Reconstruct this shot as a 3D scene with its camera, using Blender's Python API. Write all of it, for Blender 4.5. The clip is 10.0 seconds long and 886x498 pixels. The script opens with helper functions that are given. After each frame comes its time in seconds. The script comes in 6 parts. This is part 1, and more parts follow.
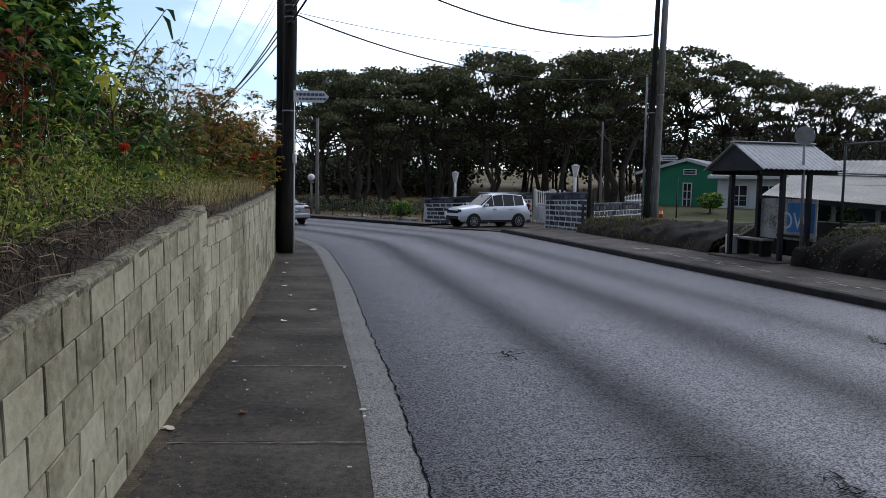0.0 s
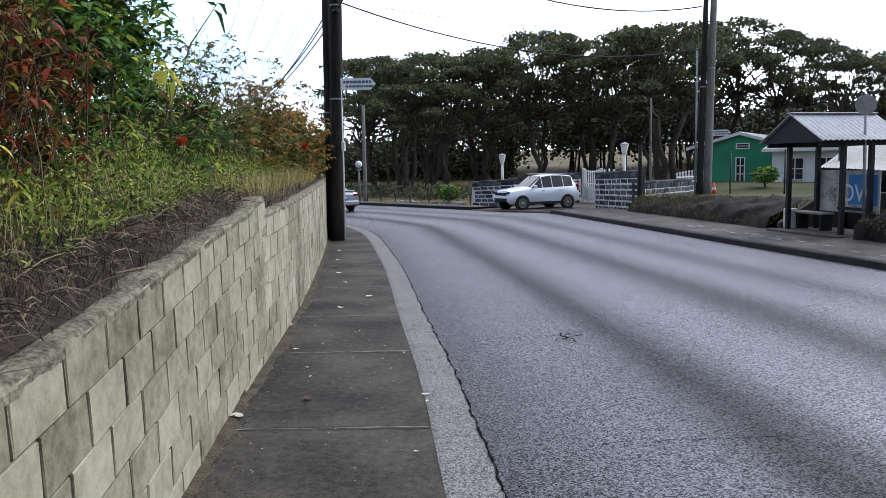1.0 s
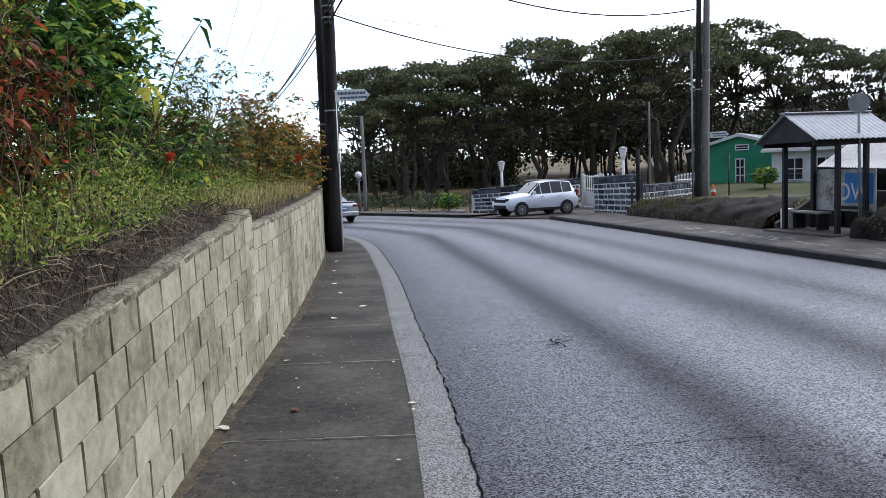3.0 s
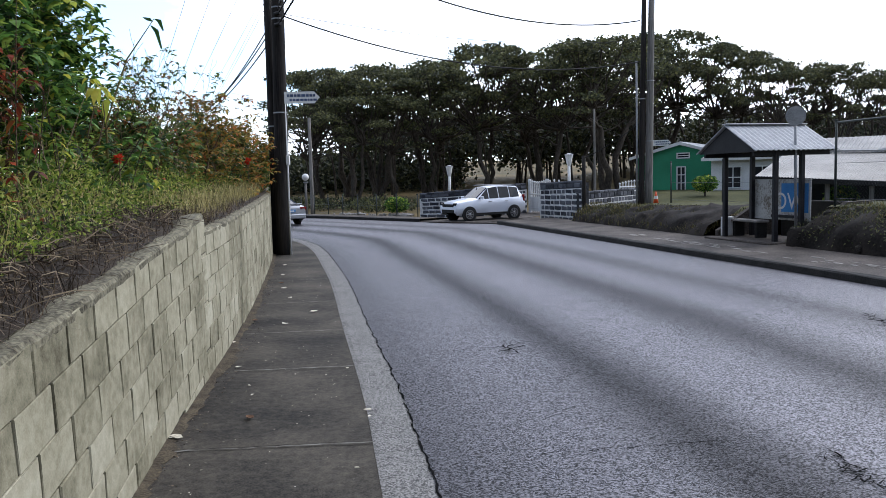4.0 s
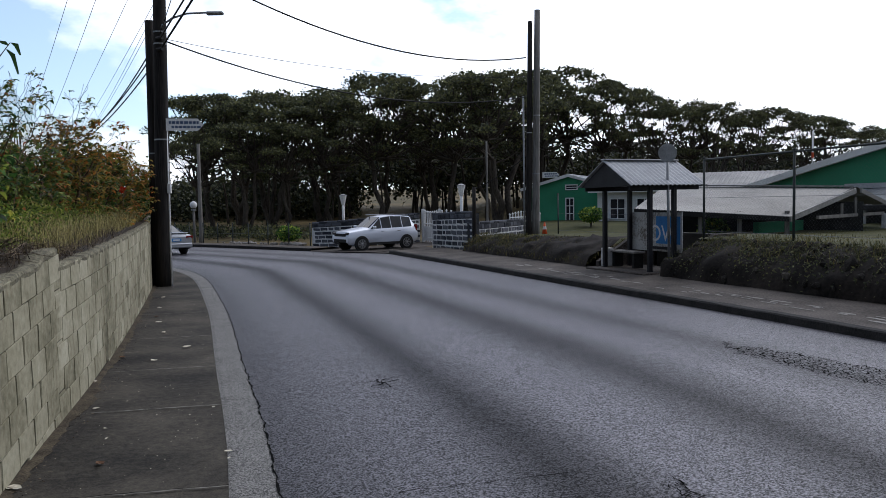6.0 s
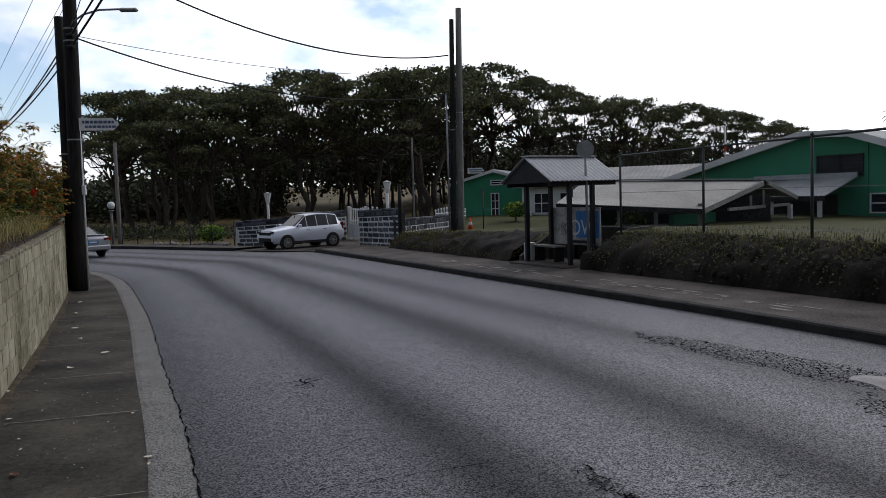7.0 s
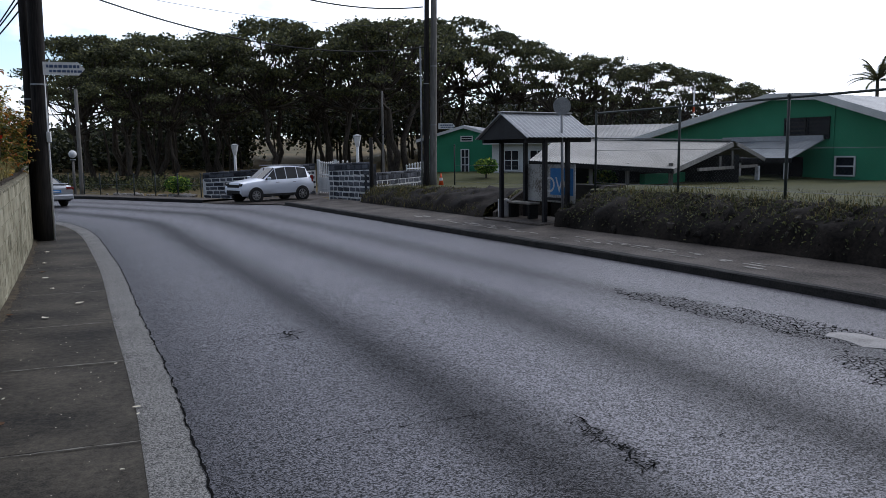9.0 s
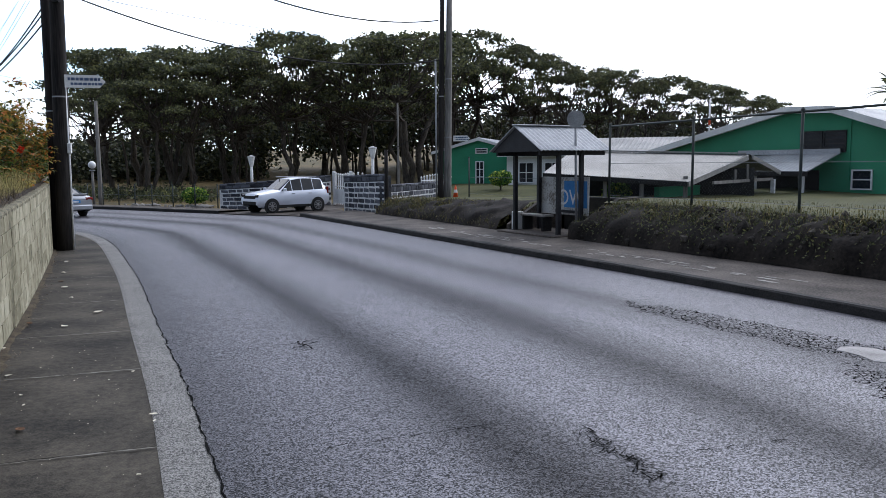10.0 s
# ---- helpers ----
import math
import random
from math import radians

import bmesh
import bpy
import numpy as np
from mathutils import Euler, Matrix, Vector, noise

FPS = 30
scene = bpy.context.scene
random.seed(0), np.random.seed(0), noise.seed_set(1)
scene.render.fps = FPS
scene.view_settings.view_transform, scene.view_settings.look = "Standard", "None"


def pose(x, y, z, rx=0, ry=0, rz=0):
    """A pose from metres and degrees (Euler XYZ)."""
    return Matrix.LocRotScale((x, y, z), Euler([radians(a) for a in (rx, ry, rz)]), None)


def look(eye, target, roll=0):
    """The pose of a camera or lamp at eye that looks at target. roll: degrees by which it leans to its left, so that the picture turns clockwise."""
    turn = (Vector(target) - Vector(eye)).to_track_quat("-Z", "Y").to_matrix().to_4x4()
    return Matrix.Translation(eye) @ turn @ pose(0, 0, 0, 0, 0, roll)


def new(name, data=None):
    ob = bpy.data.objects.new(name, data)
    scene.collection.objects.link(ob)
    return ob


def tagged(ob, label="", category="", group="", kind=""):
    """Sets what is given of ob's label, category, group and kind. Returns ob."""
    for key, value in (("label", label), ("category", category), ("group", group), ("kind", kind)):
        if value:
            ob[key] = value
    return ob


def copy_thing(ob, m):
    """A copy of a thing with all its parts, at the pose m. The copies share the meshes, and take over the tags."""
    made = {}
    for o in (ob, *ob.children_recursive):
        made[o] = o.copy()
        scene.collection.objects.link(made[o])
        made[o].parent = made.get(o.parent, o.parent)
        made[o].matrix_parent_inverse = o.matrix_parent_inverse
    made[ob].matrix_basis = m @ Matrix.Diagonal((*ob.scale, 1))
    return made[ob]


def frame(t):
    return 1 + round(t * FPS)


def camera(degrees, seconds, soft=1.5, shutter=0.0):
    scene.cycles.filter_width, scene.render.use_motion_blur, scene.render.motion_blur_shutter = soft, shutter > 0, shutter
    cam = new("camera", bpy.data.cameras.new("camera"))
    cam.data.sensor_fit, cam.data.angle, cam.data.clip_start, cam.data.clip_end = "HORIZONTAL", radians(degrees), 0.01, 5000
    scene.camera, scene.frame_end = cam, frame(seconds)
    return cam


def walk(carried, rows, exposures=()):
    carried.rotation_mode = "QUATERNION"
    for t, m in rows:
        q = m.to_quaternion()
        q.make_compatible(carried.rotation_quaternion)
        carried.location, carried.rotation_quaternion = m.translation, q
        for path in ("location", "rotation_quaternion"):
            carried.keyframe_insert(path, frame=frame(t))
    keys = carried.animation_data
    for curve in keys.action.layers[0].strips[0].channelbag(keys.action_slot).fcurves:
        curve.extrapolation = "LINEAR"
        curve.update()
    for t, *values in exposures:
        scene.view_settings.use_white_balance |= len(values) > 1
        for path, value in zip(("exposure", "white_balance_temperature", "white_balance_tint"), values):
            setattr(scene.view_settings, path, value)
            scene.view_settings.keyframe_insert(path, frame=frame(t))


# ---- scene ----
cam = camera(59.2, 10.0, soft=0.8)
PATH = [
    (0, (1.18, -0.824, 1.854), (0.886, 1.147, 1.689), 1.0),
    (0.5, (1.13, -0.791, 1.869), (0.78, 1.17, 1.696), -0.3),
    (1, (1.097, -0.833, 1.859), (0.684, 1.113, 1.652), -0.9),
    (1.5, (1.121, -0.837, 1.846), (0.575, 1.074, 1.629), -1.2),
    (2, (1.215, -0.844, 1.835), (0.663, 1.065, 1.616), -1.5),
    (2.5, (1.241, -0.837, 1.839), (0.702, 1.079, 1.638), -2.4),
    (3, (1.274, -0.823, 1.856), (0.85, 1.122, 1.671), -2.3),
    (3.2, (1.283, -0.833, 1.854), (0.964, 1.134, 1.683), -2.7),
    (4.3, (1.17, -0.879, 1.927), (0.875, 1.091, 1.743), -1.2),
    (4.5, (1.19, -0.874, 1.941), (0.873, 1.095, 1.783), -1.2),
    (5, (1.268, -0.856, 1.942), (0.993, 1.119, 1.789), -0.5),
    (5.5, (1.365, -0.836, 1.958), (1.158, 1.15, 1.85), -0.2),
    (5.7, (1.411, -0.844, 1.956), (1.296, 1.15, 1.84), -0.5),
    (6.8, (1.551, -0.995, 1.993), (1.622, 1.0, 1.88), -1.4),
    (7, (1.566, -1.036, 2.006), (1.719, 0.954, 1.875), -1.7),
    (7.5, (1.623, -1.047, 2.009), (2.017, 0.91, 1.891), -3.0),
    (8, (1.553, -1.007, 1.982), (1.998, 0.935, 1.803), -0.8),
    (8.5, (1.418, -0.952, 1.991), (1.647, 1.026, 1.806), -0.7),
    (9, (1.334, -0.969, 1.976), (1.573, 1.002, 1.732), -0.6),
    (9.5, (1.309, -0.994, 1.992), (1.632, 0.966, 1.76), 0.4),
    (10, (1.35, -1.067, 1.989), (1.552, 0.912, 1.775), -0.4),
]

EXPOSURES = [(t, s, 6600 if 6.5 < t < 8.3 else 6150, 10) for t, s in ((0.0, -1.75), (0.5, -1.05), (1.0, -0.9), (2.5, -0.9), (3.0, -0.85), (4.5, -1.1), (5.0, -1.2), (5.5, -1.55), (7.0, -2.15), (7.5, -2.6), (8.0, -3.15), (8.5, -2.15), (9.0, -1.78), (9.5, -1.2), (10.0, -1.15))]
walk(cam, [(t, look(e, g, r)) for t, e, g, r in PATH], EXPOSURES)

# ---- world and sun ----
SUN_AZ, SUN_EL = radians(58), radians(40)   # veiled sun to the right
GLOW_AZ, GLOW_EL = radians(26), radians(30)   # brightest cloud ahead
world = bpy.data.worlds.new("sky")
scene.world = world
world.use_nodes = True
wn, wl = world.node_tree.nodes, world.node_tree.links
wn.clear()
w_out = wn.new("ShaderNodeOutputWorld")
w_bg = wn.new("ShaderNodeBackground")
w_sky = wn.new("ShaderNodeTexSky")
w_sky.sky_type = "NISHITA"
w_sky.sun_disc = False
w_sky.ozone_density, w_sky.dust_density = 4.0, 0.6
w_sky.sun_elevation, w_sky.sun_rotation = SUN_EL, SUN_AZ
w_tc = wn.new("ShaderNodeTexCoord")
w_map = wn.new("ShaderNodeMapping")
w_map.inputs["Scale"].default_value = (1.0, 1.0, 2.2)
w_map.inputs["Location"].default_value = (0.9, 0.35, 0.2)
w_noise = wn.new("ShaderNodeTexNoise")
w_noise.inputs["Scale"].default_value = 2.6
w_noise.inputs["Detail"].default_value = 7.0
w_noise.inputs["Roughness"].default_value = 0.55
w_ramp = wn.new("ShaderNodeValToRGB")
w_ramp.color_ramp.elements[0].position = 0.395
w_ramp.color_ramp.elements[1].position = 0.53
w_ramp.color_ramp.elements[0].color = (0.16, 0.16, 0.16, 1)
w_mix = wn.new("ShaderNodeMix")
w_mix.data_type = "RGBA"
w_bg.inputs["Strength"].default_value = 0.10
wl.new(w_tc.outputs["Generated"], w_map.inputs["Vector"])
wl.new(w_map.outputs["Vector"], w_noise.inputs["Vector"])
GAP_AZ, GAP_EL = radians(-24), radians(14)   # broken cloud over the bushes
w_gap = wn.new("ShaderNodeVectorMath")
w_gap.operation = "DOT_PRODUCT"
w_gap.inputs[1].default_value = (math.sin(GAP_AZ) * math.cos(GAP_EL), math.cos(GAP_AZ) * math.cos(GAP_EL), math.sin(GAP_EL))
w_open = wn.new("ShaderNodeMapRange")
w_open.inputs["From Min"].default_value, w_open.inputs["From Max"].default_value = 0.94, 0.995
w_open.inputs["To Min"].default_value, w_open.inputs["To Max"].default_value = 0.0, 0.13
w_thin = wn.new("ShaderNodeMath")
w_thin.operation = "SUBTRACT"
wl.new(w_tc.outputs["Generated"], w_gap.inputs[0])
wl.new(w_gap.outputs["Value"], w_open.inputs["Value"])
wl.new(w_noise.outputs["Fac"], w_thin.inputs[0])
wl.new(w_open.outputs["Result"], w_thin.inputs[1])
wl.new(w_thin.outputs[0], w_ramp.inputs["Fac"])
wl.new(w_ramp.outputs["Color"], w_mix.inputs["Factor"])
w_blue = wn.new("ShaderNodeVectorMath")
w_blue.operation = "SCALE"
w_blue.inputs["Scale"].default_value = 6.8
wl.new(w_sky.outputs["Color"], w_blue.inputs[0])
wl.new(w_blue.outputs["Vector"], w_mix.inputs["A"])
# cloud is brighter ahead
w_dot = wn.new("ShaderNodeVectorMath")
w_dot.operation = "DOT_PRODUCT"
w_dot.inputs[1].default_value = (math.sin(GLOW_AZ) * math.cos(GLOW_EL), math.cos(GLOW_AZ) * math.cos(GLOW_EL), math.sin(GLOW_EL))
w_glow = wn.new("ShaderNodeMapRange")
w_glow.inputs["From Min"].default_value, w_glow.inputs["From Max"].default_value = 0.0, 1.0
w_glow.inputs["To Min"].default_value, w_glow.inputs["To Max"].default_value = 0.8, 7.0
w_glow.interpolation_type = "SMOOTHSTEP"
w_cloud = wn.new("ShaderNodeVectorMath")
w_cloud.operation = "SCALE"
w_cloud.inputs[0].default_value = (10.9, 11.0, 11.8)
wl.new(w_tc.outputs["Generated"], w_dot.inputs[0])
wl.new(w_dot.outputs["Value"], w_glow.inputs["Value"])
wl.new(w_glow.outputs["Result"], w_cloud.inputs["Scale"])
wl.new(w_cloud.outputs["Vector"], w_mix.inputs["B"])
wl.new(w_mix.outputs["Result"], w_bg.inputs["Color"])
wl.new(w_bg.outputs["Background"], w_out.inputs["Surface"])
sun = new("sun", bpy.data.lights.new("sun", "SUN"))
sun.data.energy, sun.data.angle, sun.data.color = 1.9, radians(12), (1.0, 0.92, 0.80)
sun.matrix_world = look((0, 0, 40), (-math.sin(SUN_AZ) * math.cos(SUN_EL) * 40, -math.cos(SUN_AZ) * math.cos(SUN_EL) * 40, 40 - math.sin(SUN_EL) * 40))


# ---- materials ----
def surface(name, c1, c2, scale=3.0, fine=60.0, rough=0.85, bump=0.3, metal=0.0, spread=(0.35, 0.65), island=0.0, piece=0.0, fine_amount=0.5, stretch=(1, 1, 1), spec=0.22, grain=0.0, grain_amount=0.42):
    """Two-scale noise between two colours in world metres, with fine relief; island or piece: how far each island or object differs."""
    m = bpy.data.materials.new(name)
    m.use_nodes = True
    n, l = m.node_tree.nodes, m.node_tree.links
    bsdf = n["Principled BSDF"]
    geo = n.new("ShaderNodeNewGeometry")
    mp = n.new("ShaderNodeMapping")
    mp.inputs["Scale"].default_value = stretch
    l.new(geo.outputs["Position"], mp.inputs["Vector"])
    big = n.new("ShaderNodeTexNoise")
    big.inputs["Scale"].default_value, big.inputs["Detail"].default_value = scale, 6.0
    small = n.new("ShaderNodeTexNoise")
    small.inputs["Scale"].default_value, small.inputs["Detail"].default_value = fine, 3.0
    l.new(mp.outputs["Vector"], big.inputs["Vector"])
    l.new(mp.outputs["Vector"], small.inputs["Vector"])
    mixn = n.new("ShaderNodeMix")
    mixn.inputs["Factor"].default_value = fine_amount
    l.new(big.outputs["Fac"], mixn.inputs["A"])
    l.new(small.outputs["Fac"], mixn.inputs["B"])
    value = mixn.outputs["Result"]
    if grain:
        vor = n.new("ShaderNodeTexVoronoi")
        vor.inputs["Scale"].default_value = grain
        l.new(mp.outputs["Vector"], vor.inputs["Vector"])
        grey = n.new("ShaderNodeSeparateColor")
        l.new(vor.outputs["Color"], grey.inputs["Color"])
        mixg = n.new("ShaderNodeMix")
        mixg.inputs["Factor"].default_value = grain_amount
        l.new(value, mixg.inputs["A"])
        l.new(grey.outputs["Red"], mixg.inputs["B"])
        value = mixg.outputs["Result"]
    if island or piece:
        add = n.new("ShaderNodeMath")
        add.operation = "MULTIPLY_ADD"
        if island:
            l.new(geo.outputs["Random Per Island"], add.inputs[0])
        else:
            info = n.new("ShaderNodeObjectInfo")
            l.new(info.outputs["Random"], add.inputs[0])
        add.inputs[1].default_value = island or piece
        sub = n.new("ShaderNodeMath")
        sub.operation = "SUBTRACT"
        l.new(value, sub.inputs[0])
        sub.inputs[1].default_value = (island or piece) / 2
        l.new(sub.outputs[0], add.inputs[2])
        value = add.outputs[0]
    ramp = n.new("ShaderNodeValToRGB")
    ramp.color_ramp.elements[0].position, ramp.color_ramp.elements[1].position = spread
    ramp.color_ramp.elements[0].color, ramp.color_ramp.elements[1].color = (*c1, 1), (*c2, 1)
    l.new(value, ramp.inputs["Fac"])
    l.new(ramp.outputs["Color"], bsdf.inputs["Base Color"])
    bsdf.inputs["Roughness"].default_value, bsdf.inputs["Metallic"].default_value = rough, metal
    bsdf.inputs["Specular IOR Level"].default_value = spec
    if bump:
        b = n.new("ShaderNodeBump")
        b.inputs["Strength"].default_value, b.inputs["Distance"].default_value = bump, 0.01
        l.new(small.outputs["Fac"], b.inputs["Height"])
        l.new(b.outputs["Normal"], bsdf.inputs["Normal"])
    return m


def ramp_stops(m, stops):
    """More colours on a surface's ramp."""
    r = [x for x in m.node_tree.nodes if x.type == "VALTORGB"][0].color_ramp
    while len(r.elements) > 1:
        r.elements.remove(r.elements[-1])
    r.elements[0].position, r.elements[0].color = stops[0][0], (*stops[0][1], 1)
    for p, c in stops[1:]:
        e = r.elements.new(p)
        e.color = (*c, 1)
    return m


def leafy(name, stops, rough=0.6, trans=0.42):
    """Leaves: a colour for each leaf, and some light that comes through."""
    m = surface(name, (0, 0, 0), (1, 1, 1), scale=1.2, fine=9, rough=rough, bump=0, island=0.9, fine_amount=0.3)
    ramp_stops(m, stops)
    m.node_tree.nodes["Principled BSDF"].inputs["Transmission Weight"].default_value = 0.0
    n, l = m.node_tree.nodes, m.node_tree.links
    tr = n.new("ShaderNodeBsdfTranslucent")
    mix = n.new("ShaderNodeMixShader")
    mix.inputs["Fac"].default_value = trans
    ramp = [x for x in n if x.type == "VALTORGB"][0]
    l.new(ramp.outputs["Color"], tr.inputs["Color"])
    l.new(n["Principled BSDF"].outputs["BSDF"], mix.inputs[1])
    l.new(tr.outputs["BSDF"], mix.inputs[2])
    l.new(mix.outputs["Shader"], n["Material Output"].inputs["Surface"])
    return m


M = {}
M["asphalt"] = surface("asphalt", (0.008, 0.0079, 0.0098), (0.23, 0.222, 0.252), scale=0.6, fine=90, rough=0.5, bump=1.0, fine_amount=0.7, spread=(0.34, 0.72), spec=0.34, grain=98, grain_amount=0.66)
M["gutter"] = surface("gutter_concrete", (0.035, 0.034, 0.032), (0.25, 0.243, 0.23), scale=2.4, fine=80, rough=0.8, bump=0.8, fine_amount=0.4, spread=(0.32, 0.68), grain=120, grain_amount=0.5)
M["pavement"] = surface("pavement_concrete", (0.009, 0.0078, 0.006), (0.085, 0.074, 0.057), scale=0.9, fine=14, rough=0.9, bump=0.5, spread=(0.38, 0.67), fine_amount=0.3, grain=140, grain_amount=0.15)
M["pavement_r"] = surface("worn_pavement", (0.017, 0.0145, 0.0125), (0.12, 0.103, 0.09), scale=1.1, fine=30, rough=0.9, bump=0.4)
M["pavement_pale"] = surface("pale_concrete", (0.15, 0.14, 0.128), (0.32, 0.30, 0.275), scale=4, fine=50, rough=0.9, bump=0.4)
# dark kerb colour, lowered further to hold the shadow on the kerb face
M["kerb_dark"] = surface("shadow_dark_kerb", (0.006, 0.006, 0.0065), (0.03, 0.029, 0.027), scale=3, fine=40, rough=0.85)
M["patch"] = surface("patch_concrete", (0.18, 0.172, 0.165), (0.38, 0.365, 0.35), scale=3, fine=60, rough=0.85, bump=0.5)
M["joint"] = surface("joint_mortar", (0.10, 0.095, 0.085), (0.24, 0.23, 0.2), scale=9, fine=70, rough=0.95)
M["crack"] = surface("crack_dark", (0.004, 0.004, 0.004), (0.012, 0.012, 0.012), rough=1.0, spec=0.02)
M["block"] = ramp_stops(surface("concrete_block", (0, 0, 0), (1, 1, 1), scale=1.5, fine=14, rough=0.92, bump=0.6, piece=0.16, fine_amount=0.36, grain=140, grain_amount=0.06), [(0.26, (0.06, 0.052, 0.030)), (0.38, (0.155, 0.141, 0.09)), (0.52, (0.265, 0.243, 0.165)), (0.70, (0.385, 0.36, 0.265))])
M["mortar"] = surface("wall_mortar", (0.010, 0.009, 0.007), (0.035, 0.032, 0.026), scale=4, fine=60, rough=0.95)
M["cap"] = surface("wall_cap", (0.035, 0.03, 0.019), (0.25, 0.228, 0.155), scale=4, fine=38, rough=0.95, bump=0.7, spread=(0.36, 0.66))
M["soil"] = surface("soil", (0.012, 0.009, 0.006), (0.05, 0.036, 0.024), scale=2.5, fine=30, rough=1.0, bump=0.8)
M["silt"] = surface("brown_silt", (0.022, 0.017, 0.011), (0.10, 0.08, 0.052), scale=6, fine=50, rough=1.0, bump=0.8)
M["ground"] = surface("dry_grass_ground", (0.035, 0.036, 0.015), (0.17, 0.12, 0.052), scale=0.14, fine=4, rough=1.0, bump=0.5)
M["lawn"] = surface("lawn", (0.024, 0.031, 0.010), (0.085, 0.08, 0.03), scale=0.5, fine=14, rough=1.0, bump=0.6)
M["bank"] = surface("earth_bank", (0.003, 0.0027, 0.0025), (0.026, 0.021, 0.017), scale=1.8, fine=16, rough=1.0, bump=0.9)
M["bank_rock"] = surface("weathered_rock", (0.012, 0.0105, 0.009), (0.07, 0.062, 0.052), scale=6, fine=40, rough=1.0, bump=0.6, island=0.4)
M["pole"] = surface("dark_pole_wood", (0.005, 0.0045, 0.0045), (0.036, 0.031, 0.028), scale=4, fine=34, rough=0.85, bump=0.5, stretch=(1, 1, 0.08))
M["pole_grey"] = surface("grey_pole_wood", (0.09, 0.086, 0.078), (0.27, 0.255, 0.235), scale=3, fine=30, rough=0.85, bump=0.5, stretch=(1, 1, 0.08))
M["cable"] = surface("cable_rubber", (0.008, 0.008, 0.009), (0.02, 0.02, 0.022), rough=0.6, bump=0)
M["black_paint"] = surface("black_paint", (0.006, 0.006, 0.008), (0.022, 0.022, 0.026), scale=4, fine=30, rough=0.55, bump=0.15)
M["white_paint"] = surface("white_paint", (0.55, 0.55, 0.54), (0.8, 0.8, 0.79), scale=3, fine=30, rough=0.6, bump=0.1)
M["grey_metal"] = surface("grey_metal", (0.16, 0.165, 0.17), (0.34, 0.345, 0.35), scale=3, fine=40, rough=0.5, metal=0.4, bump=0.1)
M["post_green"] = surface("dark_fence_metal", (0.018, 0.024, 0.022), (0.05, 0.058, 0.055), scale=5, fine=40, rough=0.6, bump=0.1)
M["zinc"] = surface("zinc_roof", (0.22, 0.225, 0.235), (0.42, 0.43, 0.44), scale=0.8, fine=18, rough=0.5, metal=0.2, bump=0.1)
M["zinc_old"] = surface("weathered_roof", (0.17, 0.165, 0.155), (0.33, 0.32, 0.30), scale=0.6, fine=12, rough=0.6, metal=0.1, bump=0.1)
M["green_wall"] = surface("green_render", (0.033, 0.185, 0.098), (0.052, 0.275, 0.15), scale=0.7, fine=25, rough=0.8, bump=0.15)
M["white_wall"] = surface("white_render", (0.5, 0.5, 0.49), (0.72, 0.72, 0.7), scale=0.9, fine=30, rough=0.8, bump=0.15)
# dark trim and frames; also stands in for shade under the low roofs
M["dark_trim_shade"] = surface("dark_trim_and_shade", (0.012, 0.012, 0.012), (0.04, 0.04, 0.038), rough=0.9)
M["stone"] = surface("dark_blue_stone", (0.022, 0.025, 0.033), (0.10, 0.107, 0.124), scale=3, fine=30, rough=0.8, bump=0.6, piece=0.4)
M["stone_mortar"] = surface("dark_mortar", (0.02, 0.022, 0.026), (0.09, 0.092, 0.098), scale=5, fine=40, rough=0.95)
M["pointing"] = surface("white_pointing", (0.40, 0.405, 0.41), (0.74, 0.74, 0.73), scale=5, fine=40, rough=0.9)
M["bark"] = surface("bark", (0.022, 0.018, 0.015), (0.10, 0.085, 0.068), scale=2, fine=14, rough=1.0, bump=0.8, stretch=(1, 1, 0.3))
M["twig"] = surface("dry_twig", (0.045, 0.03, 0.02), (0.22, 0.17, 0.11), scale=5, fine=40, rough=1.0, bump=0, island=0.7)
M["leaf_tree"] = leafy("tree_leaves", [(0.1, (0.04, 0.046, 0.028)), (0.6, (0.085, 0.095, 0.047)), (0.95, (0.19, 0.19, 0.075))], trans=0.3)
# darker copy of the tree leaves: shade under the crowns put into the colour
M["leaf_shaded"] = leafy("shaded_undergrowth_leaves", [(0.1, (0.018, 0.022, 0.014)), (0.6, (0.042, 0.05, 0.026)), (0.95, (0.10, 0.10, 0.042))], trans=0.15)
M["leaf_dark"] = leafy("bush_leaves_dark", [(0.05, (0.013, 0.03, 0.011)), (0.36, (0.042, 0.105, 0.025)), (0.62, (0.12, 0.235, 0.045)), (0.86, (0.28, 0.38, 0.07)), (1.0, (0.54, 0.50, 0.07))])
M["leaf_mix"] = leafy("bush_leaves_mixed", [(0.05, (0.014, 0.028, 0.011)), (0.4, (0.06, 0.115, 0.026)), (0.72, (0.19, 0.24, 0.05)), (0.88, (0.30, 0.16, 0.045)), (1.0, (0.38, 0.09, 0.035))])
M["leaf_red"] = leafy("shrub_leaves_red", [(0.05, (0.016, 0.016, 0.008)), (0.3, (0.07, 0.04, 0.018)), (0.48, (0.17, 0.03, 0.018)), (0.66, (0.36, 0.065, 0.025)), (0.8, (0.12, 0.17, 0.035)), (1.0, (0.55, 0.50, 0.09))])
M["leaf_orange"] = leafy("bush_leaves_orange", [(0.05, (0.03, 0.036, 0.012)), (0.35, (0.15, 0.16, 0.035)), (0.62, (0.38, 0.27, 0.055)), (0.82, (0.48, 0.21, 0.045)), (1.0, (0.44, 0.10, 0.03))])
